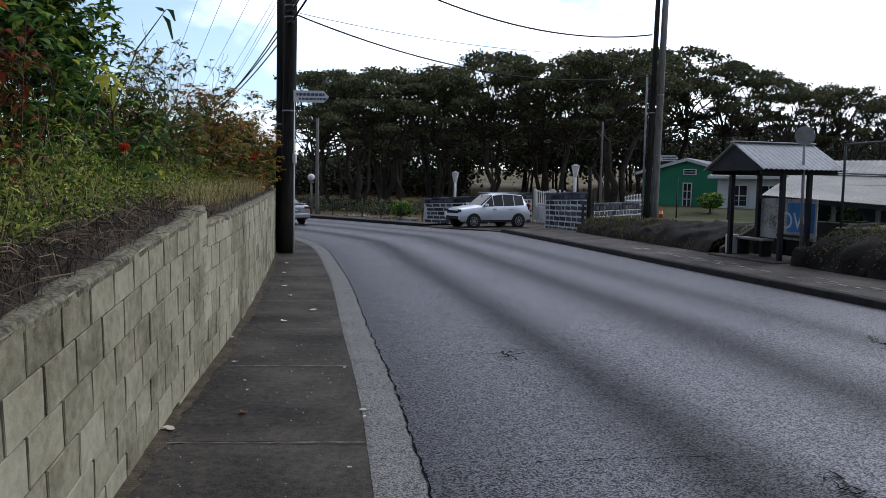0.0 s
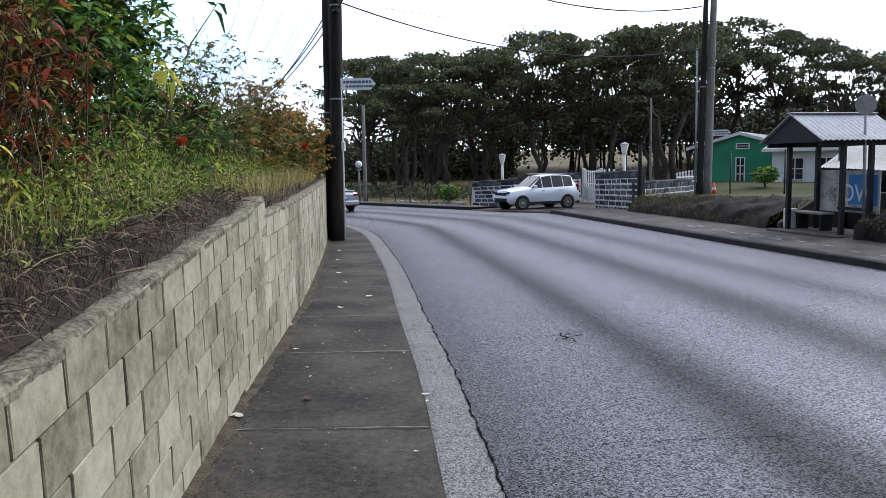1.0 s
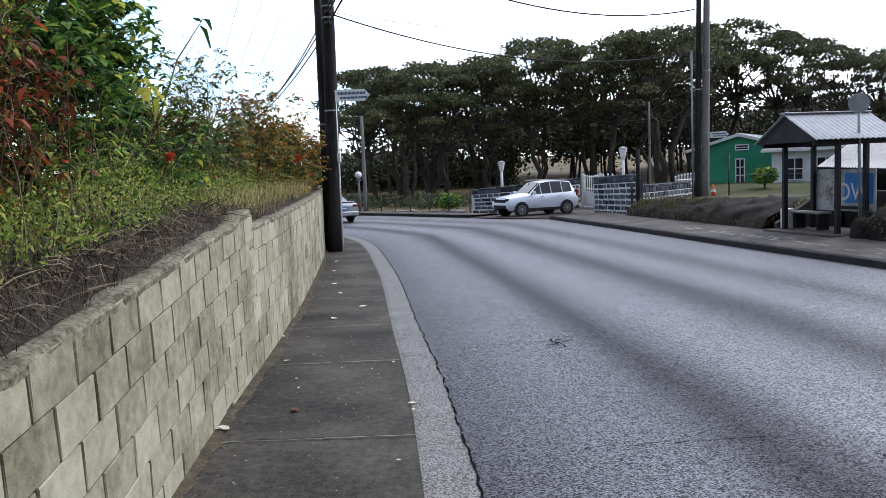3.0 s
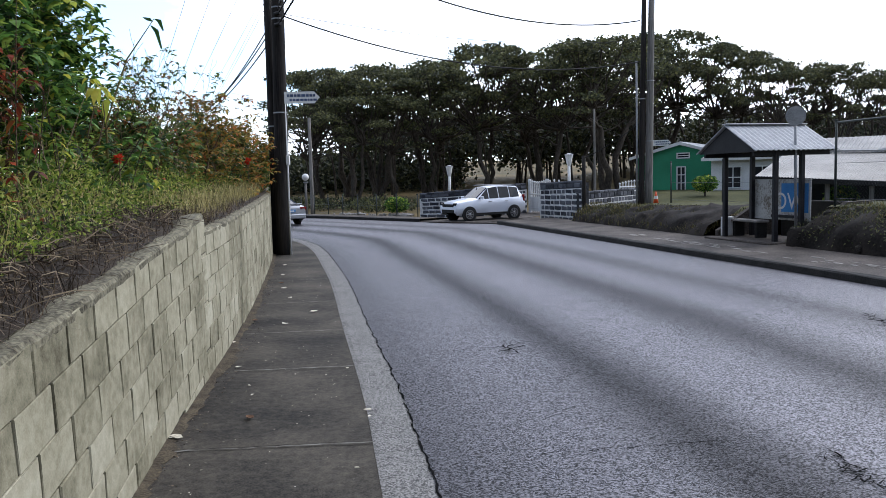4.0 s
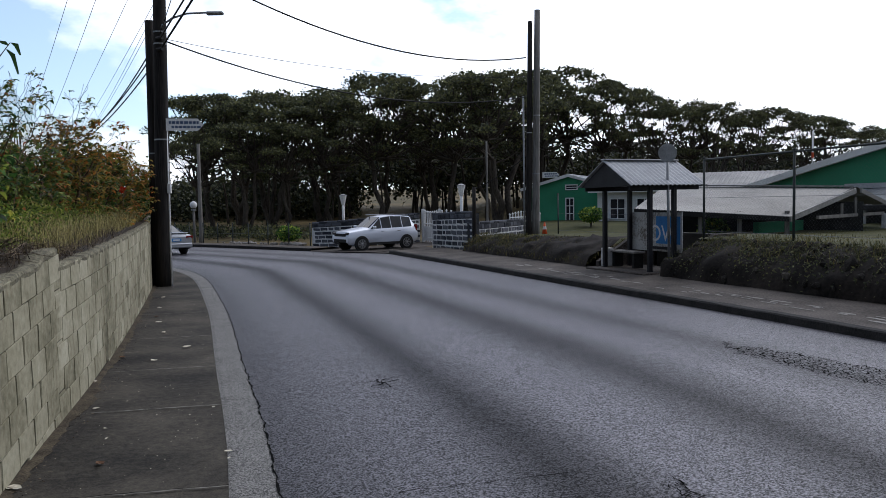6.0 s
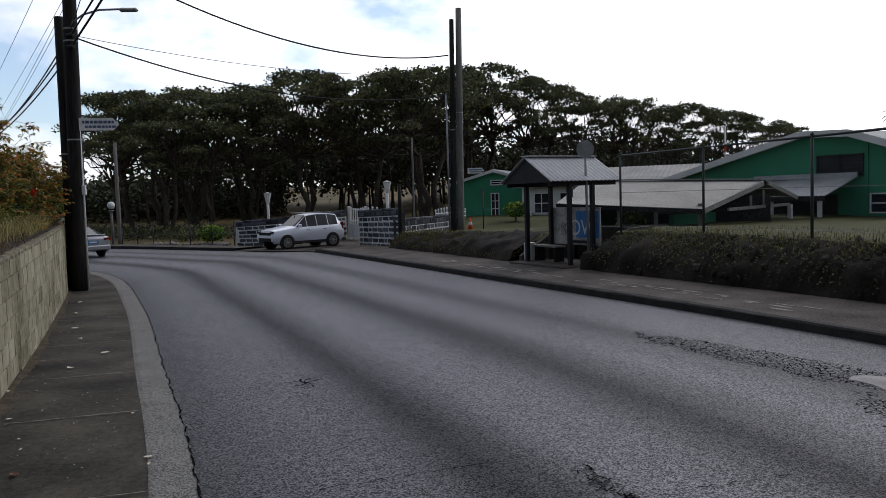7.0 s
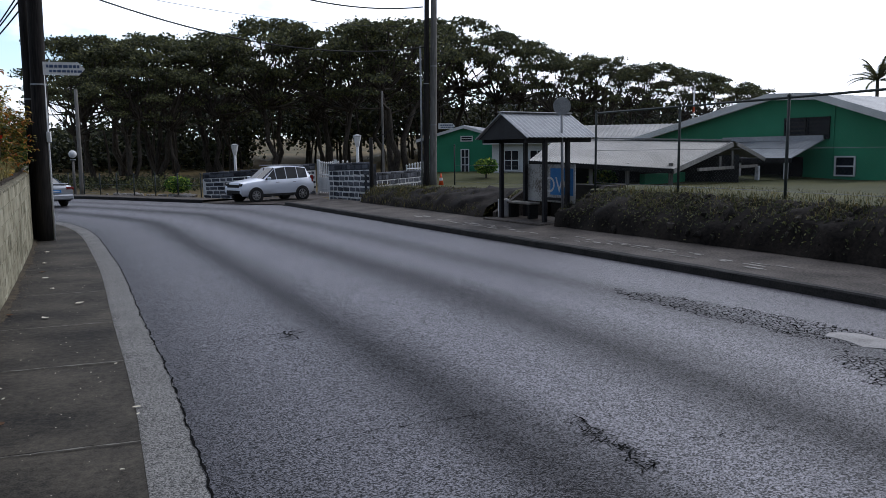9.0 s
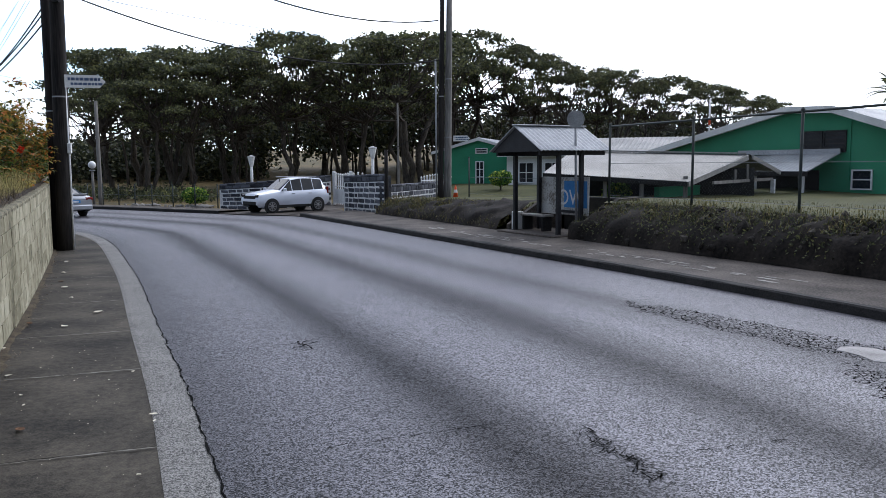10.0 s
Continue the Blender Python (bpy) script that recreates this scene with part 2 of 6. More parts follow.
M["leaf_yellow"] = leafy("yellowing_leaves", [(0.1, (0.22, 0.30, 0.05)), (0.5, (0.48, 0.46, 0.07)), (0.95, (0.62, 0.52, 0.08))], trans=0.5)
M["blossom"] = leafy("red_petals", [(0.1, (0.35, 0.02, 0.01)), (0.9, (0.62, 0.06, 0.02))])
M["weed"] = leafy("weed_leaves", [(0.05, (0.014, 0.024, 0.008)), (0.36, (0.09, 0.15, 0.024)), (0.66, (0.23, 0.30, 0.046)), (0.86, (0.42, 0.44, 0.10)), (1.0, (0.42, 0.33, 0.16))], trans=0.4)
M["hay"] = leafy("hay_grass", [(0.1, (0.05, 0.045, 0.018)), (0.5, (0.26, 0.22, 0.08)), (0.9, (0.55, 0.47, 0.21))], trans=0.35)
M["straw"] = leafy("dry_straw", [(0.1, (0.016, 0.011, 0.008)), (0.55, (0.055, 0.038, 0.024)), (0.95, (0.22, 0.16, 0.10))], trans=0.1)
M["lawn_blade"] = leafy("lawn_blades", [(0.1, (0.032, 0.036, 0.012)), (0.6, (0.10, 0.095, 0.032)), (1.0, (0.24, 0.19, 0.08))])
M["glass"] = surface("window_glass", (0.01, 0.012, 0.015), (0.02, 0.024, 0.03), rough=0.06, bump=0)
M["silver"] = surface("silver_car_paint", (0.30, 0.31, 0.33), (0.38, 0.39, 0.41), scale=2, fine=200, rough=0.28, metal=0.55, bump=0, spec=0.5)
M["suv_paint"] = surface("pale_silver_paint", (0.60, 0.63, 0.70), (0.68, 0.71, 0.78), scale=2, fine=200, rough=0.28, metal=0.25, bump=0)
M["rubber"] = surface("tyre_rubber", (0.010, 0.010, 0.010), (0.025, 0.025, 0.025), scale=8, rough=0.85)
M["alloy"] = surface("alloy_rim", (0.3, 0.3, 0.31), (0.45, 0.45, 0.46), scale=5, rough=0.35, metal=0.8, bump=0)
M["red_lamp"] = surface("red_lens", (0.12, 0.008, 0.008), (0.2, 0.015, 0.012), rough=0.15, bump=0)
M["shelter_paint"] = surface("stained_pale_paint", (0.16, 0.14, 0.115), (0.5, 0.5, 0.48), scale=2.2, fine=20, rough=0.8, bump=0.1, spread=(0.38, 0.55))
M["blue_paint"] = surface("blue_sign_paint", (0.03, 0.16, 0.42), (0.06, 0.25, 0.55), scale=3, rough=0.6, bump=0.05)
M["sign_ink"] = surface("faded_blue_ink", (0.05, 0.075, 0.14), (0.10, 0.14, 0.23), scale=9, rough=0.7, bump=0)
M["orange"] = surface("orange_plastic", (0.5, 0.06, 0.015), (0.62, 0.1, 0.025), rough=0.6, bump=0)
M["paper"] = surface("pale_litter", (0.45, 0.40, 0.30), (0.75, 0.7, 0.58), scale=20, rough=0.9, bump=0.1)
M["dead_leaf"] = surface("dead_leaf", (0.05, 0.025, 0.012), (0.16, 0.08, 0.04), scale=20, rough=0.9, bump=0.1)


# ---- building helpers ----
def thing(name, label, category, group="", kind="", at=(0, 0, 0), rz=0.0):
    ob = new(name)
    ob.empty_display_size = 0.2
    ob.matrix_basis = pose(at[0], at[1], at[2], 0, 0, rz)
    return tagged(ob, label, category, group, kind)


def link(name, me, material, parent=None, label="", smooth=False):
    if material is not None and not me.materials:
        me.materials.append(M[material])
    ob = new(name, me)
    if parent is not None:
        ob.parent = parent
    if smooth:
        me.polygons.foreach_set("use_smooth", [True] * len(me.polygons))
    return tagged(ob, label)


def part(name, bm, material, parent, label="", smooth=False):
    me = bpy.data.meshes.new(name)
    bm.to_mesh(me)
    bm.free()
    return link(name, me, material, parent, label, smooth)


def raw(name, verts, faces):
    me = bpy.data.meshes.new(name)
    me.from_pydata([tuple(map(float, v)) for v in verts], [], faces)
    return me


def box(bm, c, size, rz=0.0, bevel=0.0, m=None):
    t = Matrix.Translation(c) @ Matrix.Rotation(rz, 4, "Z") @ Matrix.Diagonal((*size, 1))
    if m is not None:
        t = m @ t
    r = bmesh.ops.create_cube(bm, size=1.0, matrix=t)
    if bevel:
        es = list({e for v in r["verts"] for e in v.link_edges})
        bmesh.ops.bevel(bm, geom=es, offset=bevel, segments=1, affect="EDGES")
    return bm


def new_box(c, size, rz=0.0, bevel=0.0):
    return box(bmesh.new(), c, size, rz, bevel)


def tube(bm, pts, radii, n=8, cap=True):
    """A tapered tube along points."""
    rings = []
    pts = [Vector(p) for p in pts]
    for i, p in enumerate(pts):
        d = (pts[min(i + 1, len(pts) - 1)] - pts[max(i - 1, 0)]).normalized()
        u = d.orthogonal().normalized() if i == 0 else (u - d * u.dot(d)).normalized()
        v = d.cross(u)
        r = radii[i] if hasattr(radii, "__len__") else radii
        rings.append([bm.verts.new(p + (u * math.cos(2 * math.pi * k / n) + v * math.sin(2 * math.pi * k / n)) * r) for k in range(n)])
    for a, b in zip(rings, rings[1:]):
        for k in range(n):
            bm.faces.new((a[k], a[(k + 1) % n], b[(k + 1) % n], b[k]))
    if cap:
        bm.faces.new(rings[0][::-1])
        bm.faces.new(rings[-1])
    return bm


def poly(bm, pts):
    return bm.faces.new([bm.verts.new(p) for p in pts])


def prism(bm, pts, h):
    """A flat polygon given thickness along h."""
    h = Vector(h)
    a = [bm.verts.new(p) for p in pts]
    b = [bm.verts.new(Vector(p) + h) for p in pts]
    bm.faces.new(a[::-1])
    bm.faces.new(b)
    for i in range(len(pts)):
        j = (i + 1) % len(pts)
        bm.faces.new((a[i], a[j], b[j], b[i]))
    bmesh.ops.recalc_face_normals(bm, faces=bm.faces)
    return bm


def smooth_line(pts, step=0.5):
    """A Catmull-Rom line through plan points, resampled."""
    p = [np.array(q, float) for q in pts]
    p = [2 * p[0] - p[1]] + p + [2 * p[-1] - p[-2]]
    out = []
    for i in range(1, len(p) - 2):
        n = max(2, int(np.linalg.norm(p[i + 1] - p[i]) / step))
        for k in range(n):
            t = k / n
            out.append(0.5 * (2 * p[i] + (p[i + 1] - p[i - 1]) * t + (2 * p[i - 1] - 5 * p[i] + 4 * p[i + 1] - p[i + 2]) * t * t + (3 * p[i] - p[i - 1] - 3 * p[i + 1] + p[i + 2]) * t ** 3))
    out.append(p[-2])
    return np.array(out)


def normals_of(line):
    d = np.gradient(line, axis=0)
    d /= np.linalg.norm(d, axis=1)[:, None]
    return np.stack([d[:, 1], -d[:, 0]], 1)      # to the right of the way


def strip(name, line, profile, material, jitter=0.0, seed=3):
    """A sheet along a plan line; profile: (offset to the right, height) pairs."""
    rs = np.random.RandomState(seed)
    nr = normals_of(line)
    rows = []
    for o, z in profile:
        q = line + nr * o
        zz = np.full(len(line), z) + (rs.rand(len(line)) - 0.5) * jitter
        rows.append(np.column_stack([q, zz]))
    v = np.concatenate(rows)
    n, k = len(line), len(profile)
    f = [(j * n + i, (j + 1) * n + i, (j + 1) * n + i + 1, j * n + i + 1) for j in range(k - 1) for i in range(n - 1)]
    me = raw(name, v, f)
    me.update()
    ob = link(name, me, material)
    return ob


def at_y(line, y):
    """The point of a plan line at that y."""
    return np.array([np.interp(y, line[:, 1], line[:, 0]), y])

# ---- plan lines (x, y), running away from the camera ----
KERB_L = smooth_line([(5.1, -13), (3.6, -8), (2.1, -3), (0.12, 3.62), (-0.53, 5.74), (-1.42, 8.39), (-3.55, 14.69), (-6.3, 21.6), (-9.2, 25.6), (-14, 29.6), (-22, 33.6), (-40, 39)])
KERB_R = smooth_line([(15.2, -13), (13.2, -8), (11.4, -3), (8.3, 6.63), (6.68, 11.26), (4.15, 17.44), (1.4, 24.2), (-1.13, 30.2)])
KERB_FAR = smooth_line([(-4.7, 32.7), (-7.8, 35.2), (-11.3, 37.9), (-18, 42), (-30, 47.5), (-48, 53)])
WALL = smooth_line([(1.5, -7), (-0.1, -0.9), (-1.32, 3.23), (-1.63, 4.25), (-2.08, 5.89), (-2.77, 8.34), (-4.11, 12.56), (-5.75, 17.5), (-6.9, 20.6), (-8.3, 24.2)], 0.2)


# ---- ground, road and pavements ----
def ground_height(x, y):
    q = y + 0.79 * x - 29.2
    t = np.clip((q - 0.5) / 5.5, 0, 1)
    z = -0.06 + 0.10 * t * t * (3 - 2 * t)
    u, w = np.clip((y - 33) / 10, 0, 1), np.clip((x - 3) / 5, 0, 1)
    z = z + 0.7 * u * u * (3 - 2 * u) * w * w * (3 - 2 * w)      # the ground rises to the houses
    return z + np.maximum(0, y - 52) * 0.045 * np.clip((y - 52) / 30, 0, 1)


def build_ground():
    near = np.arange(-60, 121, 2.0)
    far = np.array([170, 260, 420, 700, 1200, 2200])
    xs = np.concatenate([-far[::-1], near[near < 61], far * 0 + np.array([80, 120, 300, 600, 1200, 2200])])
    ys = np.concatenate([-far[::-1], near, far])
    gx, gy = np.meshgrid(xs, ys)
    gz = ground_height(gx, np.minimum(gy, 170))
    v = np.column_stack([gx.ravel(), gy.ravel(), gz.ravel()])
    w = len(xs)
    f = [(j * w + i, j * w + i + 1, (j + 1) * w + i + 1, (j + 1) * w + i) for j in range(len(ys) - 1) for i in range(w - 1)]
    tagged(link("ground", raw("ground", v, f), "ground", smooth=True), "dry yellow-green grass ground rising behind the trees", "ground", kind="structure")


def ribbon(bm, pts, w, z, rs, ragged=0.5):
    """A thin ragged crack along plan points."""
    p = np.array(pts, float)
    nr = normals_of(p)
    ww = w * (1 + ragged * (rs.rand(len(p)) - 0.5) * 2)
    a = [bm.verts.new((*(p[i] - nr[i] * ww[i] / 2), z)) for i in range(len(p))]
    b = [bm.verts.new((*(p[i] + nr[i] * ww[i] / 2), z)) for i in range(len(p))]
    for i in range(len(p) - 1):
        bm.faces.new((a[i], b[i], b[i + 1], a[i + 1]))


def lane_wear(m):
    """Dark oil bands and pale wheel tracks that follow the lanes, and crazed cracks near the far kerb."""
    n, l = m.node_tree.nodes, m.node_tree.links
    bsdf = n["Principled BSDF"]
    uv = n.new("ShaderNodeUVMap")
    uv.uv_map = "lane"
    sep = n.new("ShaderNodeSeparateXYZ")
    l.new(uv.outputs["UV"], sep.inputs["Vector"])
    mp = n.new("ShaderNodeMapping")
    mp.inputs["Scale"].default_value = (1.2, 0.12, 1)
    l.new(uv.outputs["UV"], mp.inputs["Vector"])
    wob = n.new("ShaderNodeTexNoise")
    wob.inputs["Scale"].default_value, wob.inputs["Detail"].default_value = 1.3, 4
    l.new(mp.outputs["Vector"], wob.inputs["Vector"])
    add = n.new("ShaderNodeMath")
    add.operation = "MULTIPLY_ADD"
    l.new(wob.outputs["Fac"], add.inputs[0])
    add.inputs[1].default_value = 0.5
    l.new(sep.outputs["X"], add.inputs[2])
    div = n.new("ShaderNodeMath")
    div.operation = "DIVIDE"
    l.new(add.outputs[0], div.inputs[0])
    div.inputs[1].default_value = 9.6
    ramp = n.new("ShaderNodeValToRGB")
    ramp.color_ramp.interpolation = "B_SPLINE"
    stops = ((0.02, 0.4), (0.07, 0.6), (0.15, 0.95), (0.195, 0.7), (0.24, 0.05), (0.285, 0.65), (0.325, 1.2), (0.40, 1.0), (0.47, 0.08), (0.52, 0.65), (0.578, 1.2), (0.63, 0.9), (0.685, 0.3), (0.74, 1.0), (0.80, 1.1), (0.95, 0.65))
    r = ramp.color_ramp
    r.elements[0].position, r.elements[0].color = stops[0][0], (stops[0][1] / 1.2,) * 3 + (1,)
    r.elements[1].position, r.elements[1].color = stops[-1][0], (stops[-1][1] / 1.2,) * 3 + (1,)
    for p, c in stops[1:-1]:
        e = r.elements.new(p)
        e.color = (c / 1.2,) * 3 + (1,)
    l.new(div.outputs[0], ramp.inputs["Fac"])
    old = [x for x in n if x.type == "VALTORGB" and x != ramp][0]
    mul = n.new("ShaderNodeMix")
    mul.data_type, mul.blend_type = "RGBA", "MULTIPLY"
    mul.inputs["Factor"].default_value = 1.0
    l.new(old.outputs["Color"], mul.inputs["A"])
    l.new(ramp.outputs["Color"], mul.inputs["B"])
    # stone chips stand proud of the binder
    chips = [x for x in n if x.type == "TEX_VORONOI"][0]
    relief = [x for x in n if x.type == "BUMP"][0]
    relief.invert = True
    relief.inputs["Distance"].default_value = 0.005
    l.new(chips.outputs["Distance"], relief.inputs["Height"])
    # crazed cracks
    vor = n.new("ShaderNodeTexVoronoi")
    vor.feature = "DISTANCE_TO_EDGE"
    vor.inputs["Scale"].default_value = 15.0
    geo = [x for x in n if x.type == "NEW_GEOMETRY"][0]
    l.new(geo.outputs["Position"], vor.inputs["Vector"])
    lt = n.new("ShaderNodeMath")
    lt.operation = "LESS_THAN"
    lt.inputs[1].default_value = 0.074
    l.new(vor.outputs["Distance"], lt.inputs[0])
    patch = n.new("ShaderNodeTexNoise")
    patch.inputs["Scale"].default_value, patch.inputs["Detail"].default_value = 3.0, 4
    l.new(geo.outputs["Position"], patch.inputs["Vector"])
    zones = []
    for cx, cy, half, width, turn in ((6.08, 7.35, 3.3, 0.55, -1.13), (6.0, 4.6, 1.9, 0.5, -1.62)):
        place = n.new("ShaderNodeMapping")
        place.vector_type = "TEXTURE"
        place.inputs["Location"].default_value = (cx, cy, 0)
        place.inputs["Rotation"].default_value = (0, 0, turn)
        place.inputs["Scale"].default_value = (half, width, 1)
        l.new(geo.outputs["Position"], place.inputs["Vector"])
        ln = n.new("ShaderNodeVectorMath")
        ln.operation = "LENGTH"
        l.new(place.outputs["Vector"], ln.inputs[0])
        zone = n.new("ShaderNodeMath")
        zone.operation = "ADD"
        l.new(ln.outputs["Value"], zone.inputs[0])
        l.new(patch.outputs["Fac"], zone.inputs[1])
        zones.append(zone)
    both = n.new("ShaderNodeMath")
    both.operation = "MINIMUM"
    l.new(zones[0].outputs[0], both.inputs[0])
    l.new(zones[1].outputs[0], both.inputs[1])
    gt = n.new("ShaderNodeMath")
    gt.operation = "LESS_THAN"
    gt.inputs[1].default_value = 1.22
    l.new(both.outputs[0], gt.inputs[0])
    hit = n.new("ShaderNodeMath")
    hit.operation = "MULTIPLY"
    l.new(gt.outputs[0], hit.inputs[0])
    l.new(lt.outputs[0], hit.inputs[1])
    dark = n.new("ShaderNodeMix")
    dark.data_type = "RGBA"
    dark.inputs["B"].default_value = (0.005, 0.005, 0.005, 1)
    l.new(hit.outputs[0], dark.inputs["Factor"])
    l.new(mul.outputs["Result"], dark.inputs["A"])
    l.new(dark.outputs["Result"], bsdf.inputs["Base Color"])
    # tyre bands and cracks are duller than the worn stone
    dull = n.new("ShaderNodeMath")
    dull.operation = "SUBTRACT"
    dull.use_clamp = True
    l.new(ramp.outputs["Color"], dull.inputs[0])
    l.new(hit.outputs[0], dull.inputs[1])
    gloss = n.new("ShaderNodeMath")
    gloss.operation = "MULTIPLY"
    worn = n.new("ShaderNodeMapRange")
    worn.inputs["From Min"].default_value, worn.inputs["From Max"].default_value = 0.25, 0.95
    worn.inputs["To Min"].default_value, worn.inputs["To Max"].default_value = 0.16, 0.74
    l.new([x for x in n if x.type == "SEPARATE_COLOR"][0].outputs["Red"], worn.inputs["Value"])
    l.new(dull.outputs[0], gloss.inputs[0])
    l.new(worn.outputs["Result"], gloss.inputs[1])
    l.new(gloss.outputs[0], bsdf.inputs["Specular IOR Level"])


def build_road():
    rs = np.random.RandomState(11)
    left = KERB_L + normals_of(KERB_L) * 0.30
    outer = np.concatenate([KERB_R, smooth_line([(-1.13, 30.2), (-2.9, 31.4), (-4.7, 32.7)])[1:-1], KERB_FAR])
    n, k = 150, 18
    def even(line):
        s = np.concatenate([[0], np.cumsum(np.linalg.norm(np.diff(line, axis=0), axis=1))])
        u = np.linspace(0, s[-1], n)
        return np.column_stack([np.interp(u, s, line[:, 0]), np.interp(u, s, line[:, 1])]), u
    a, ua = even(left)
    b, ub = even(outer)
    v, uvs = [], []
    for j in range(k + 1):
        t = j / k
        p = a * (1 - t) + b * t
        camber = 0.05 * (1 - (2 * t - 1) ** 2)
        v.append(np.column_stack([p, np.full(n, camber * 0.6)]))
        uvs.append(np.column_stack([np.full(n, t * 8.6), ua]))
    v, uvs = np.concatenate(v), np.concatenate(uvs)
    f = [(j * n + i, (j + 1) * n + i, (j + 1) * n + i + 1, j * n + i + 1) for j in range(k) for i in range(n - 1)]
    me = raw("road", v, f)
    layer = me.uv_layers.new(name="lane")
    idx = np.zeros(len(me.loops), int)
    me.loops.foreach_get("vertex_index", idx)
    layer.data.foreach_set("uv", uvs[idx].ravel())
    lane_wear(M["asphalt"])
    road = tagged(link("road", me, "asphalt", smooth=True), "grey worn asphalt road with dark tyre bands and cracks", "road", kind="structure")
    # gutter crack
    bm = bmesh.new()
    line = KERB_L[(KERB_L[:, 1] > -4) & (KERB_L[:, 1] < 27)]
    fine = smooth_line(line, 0.06)
    nr = normals_of(fine)
    wob = np.array([noise.noise((p[0] * 3.1, p[1] * 3.1, 0)) * 0.03 + noise.noise((p[0] * 14, p[1] * 14, 4)) * 0.02 for p in fine])
    ribbon(bm, fine + nr * (0.335 + wob)[:, None], 0.012, 0.0125, rs, 0.95)
    part("gutter_crack", bm, "crack", road, "open black crack along the gutter")
    # star crack and hairlines
    for (x, y, s) in ((0.69, 7.465, 0.27),):
        bm = bmesh.new()
        for k2 in range(5):
            ang = rs.rand() * 6.28
            pts, p = [], np.array([x, y])
            for i in range(9):
                pts.append(p.copy())
                ang += (rs.rand() - 0.5) * 1.3
                p = p + np.array([math.cos(ang), math.sin(ang)]) * s * 0.11
            ribbon(bm, pts, 0.015, 0.036, rs, 0.9)
        part("star_crack", bm, "crack", road)
    bm = bmesh.new()
    for (x0, y0, x1, y1) in ((0.1, 7.35, 0.75, 7.62), (1.05, 4.25, 2.35, 4.62), (3.6, 3.9, 4.3, 4.0)):
        d = np.array([x1 - x0, y1 - y0])
        pts = [np.array([x0, y0]) + d * i / 14 + (rs.rand(2) - 0.5) * 0.05 for i in range(15)]
        ribbon(bm, pts, 0.008, 0.036, rs, 0.9)
    part("hairline_crack", bm, "crack", road)
    bm = bmesh.new()
    for i in range(60):
        t = i / 59
        c = np.array([2.93, 4.36]) * (1 - t) + np.array([3.18, 3.42]) * t + (rs.rand(2) - 0.5) * 0.14
        a = rs.rand() * 6.28
        d = np.array([math.cos(a), math.sin(a)]) * (0.02 + 0.06 * rs.rand())
        ribbon(bm, [c - d, c - d * 0.4 + (rs.rand(2) - 0.5) * 0.03, c + d * 0.4 + (rs.rand(2) - 0.5) * 0.03, c + d], 0.009, 0.036, rs, 0.9)
    part("broken_crack", bm, "crack", road)
    bm = bmesh.new()
    prism(bm, [(6.30, 6.54, 0.013), (6.38, 6.28, 0.013), (6.37, 6.03, 0.013), (6.58, 5.92, 0.013), (6.88, 5.84, 0.013), (6.88, 6.10, 0.013), (6.80, 6.26, 0.013), (6.72, 6.54, 0.013), (6.58, 6.64, 0.013), (6.42, 6.66, 0.013)], (0, 0, 0.012))
    part("concrete_patch", bm, "patch", road, "pale concrete repair patch")


def build_left_pavement():
    line = KERB_L[KERB_L[:, 1] < 30]
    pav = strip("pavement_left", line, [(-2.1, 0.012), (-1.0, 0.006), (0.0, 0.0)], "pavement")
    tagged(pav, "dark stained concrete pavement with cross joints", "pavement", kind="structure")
    kerb = strip("kerb_left", KERB_L, [(0.0, 0.004), (0.05, 0.012), (0.16, 0.012), (0.30, 0.008), (0.335, 0.004), (0.345, -0.05)], "gutter")
    tagged(kerb, "pale concrete gutter strip beside the pavement", "kerb", kind="structure")
    rs = np.random.RandomState(5)
    for y in (4.47, 6.72, 8.6, 10.9, 13.6, 16.5):
        b = at_y(KERB_L, y)
        a = at_y(WALL, y - 0.32)
        bm = bmesh.new()
        pts = [a + (b - a) * i / 24 + np.array([0, (rs.rand() - 0.5) * 0.02]) for i in range(25)]
        ribbon(bm, pts, 0.012, 0.016, rs, 0.95)
        part("joint", bm, "joint", pav)
        if y < 5:
            bm = bmesh.new()
            ribbon(bm, [p + np.array([0, 0.006]) for p in pts], 0.006, 0.019, rs, 0.9)
            part("joint_crack", bm, "crack", pav)


def build_right_pavement():
    pav = strip("pavement_right", KERB_R, [(0.0, 0.0), (0.03, 0.115), (0.22, 0.13), (1.2, 0.145), (2.3, 0.18)], "pavement_r")
    tagged(pav, "worn grey pavement across the road", "pavement", kind="structure")
    # the step's shadow is part of this dark colour
    k = strip("kerb_right", KERB_R, [(-0.02, 0.0), (0.0, 0.11), (0.025, 0.132), (0.15, 0.139)], "kerb_dark", jitter=0.015)
    tagged(k, "dark kerb step with its black shadow painted into the colour", "kerb", kind="structure")
    far = strip("pavement_far", KERB_FAR, [(-0.02, 0.0), (0.0, 0.12), (0.15, 0.13), (1.3, 0.13), (2.0, 0.03)], "pavement_r")
    tagged(far, "narrow pavement round the bend", "pavement", kind="structure")
    k = strip("kerb_far", KERB_FAR, [(-0.04, 0.0), (-0.02, 0.125), (0.13, 0.138)], "kerb_dark", jitter=0.012)
    tagged(k, "dark kerb round the bend", "kerb", kind="structure")
    drive = smooth_line([(-2.9, 31.2), (-1.9, 33.2), (-0.9, 35.4), (0.1, 38.2), (1.4, 43)])
    d = strip("driveway", drive, [(-1.6, 0.03), (0, 0.05), (1.35, 0.05)], "pavement_r")
    tagged(d, "concrete driveway through the gate", "driveway", kind="structure")


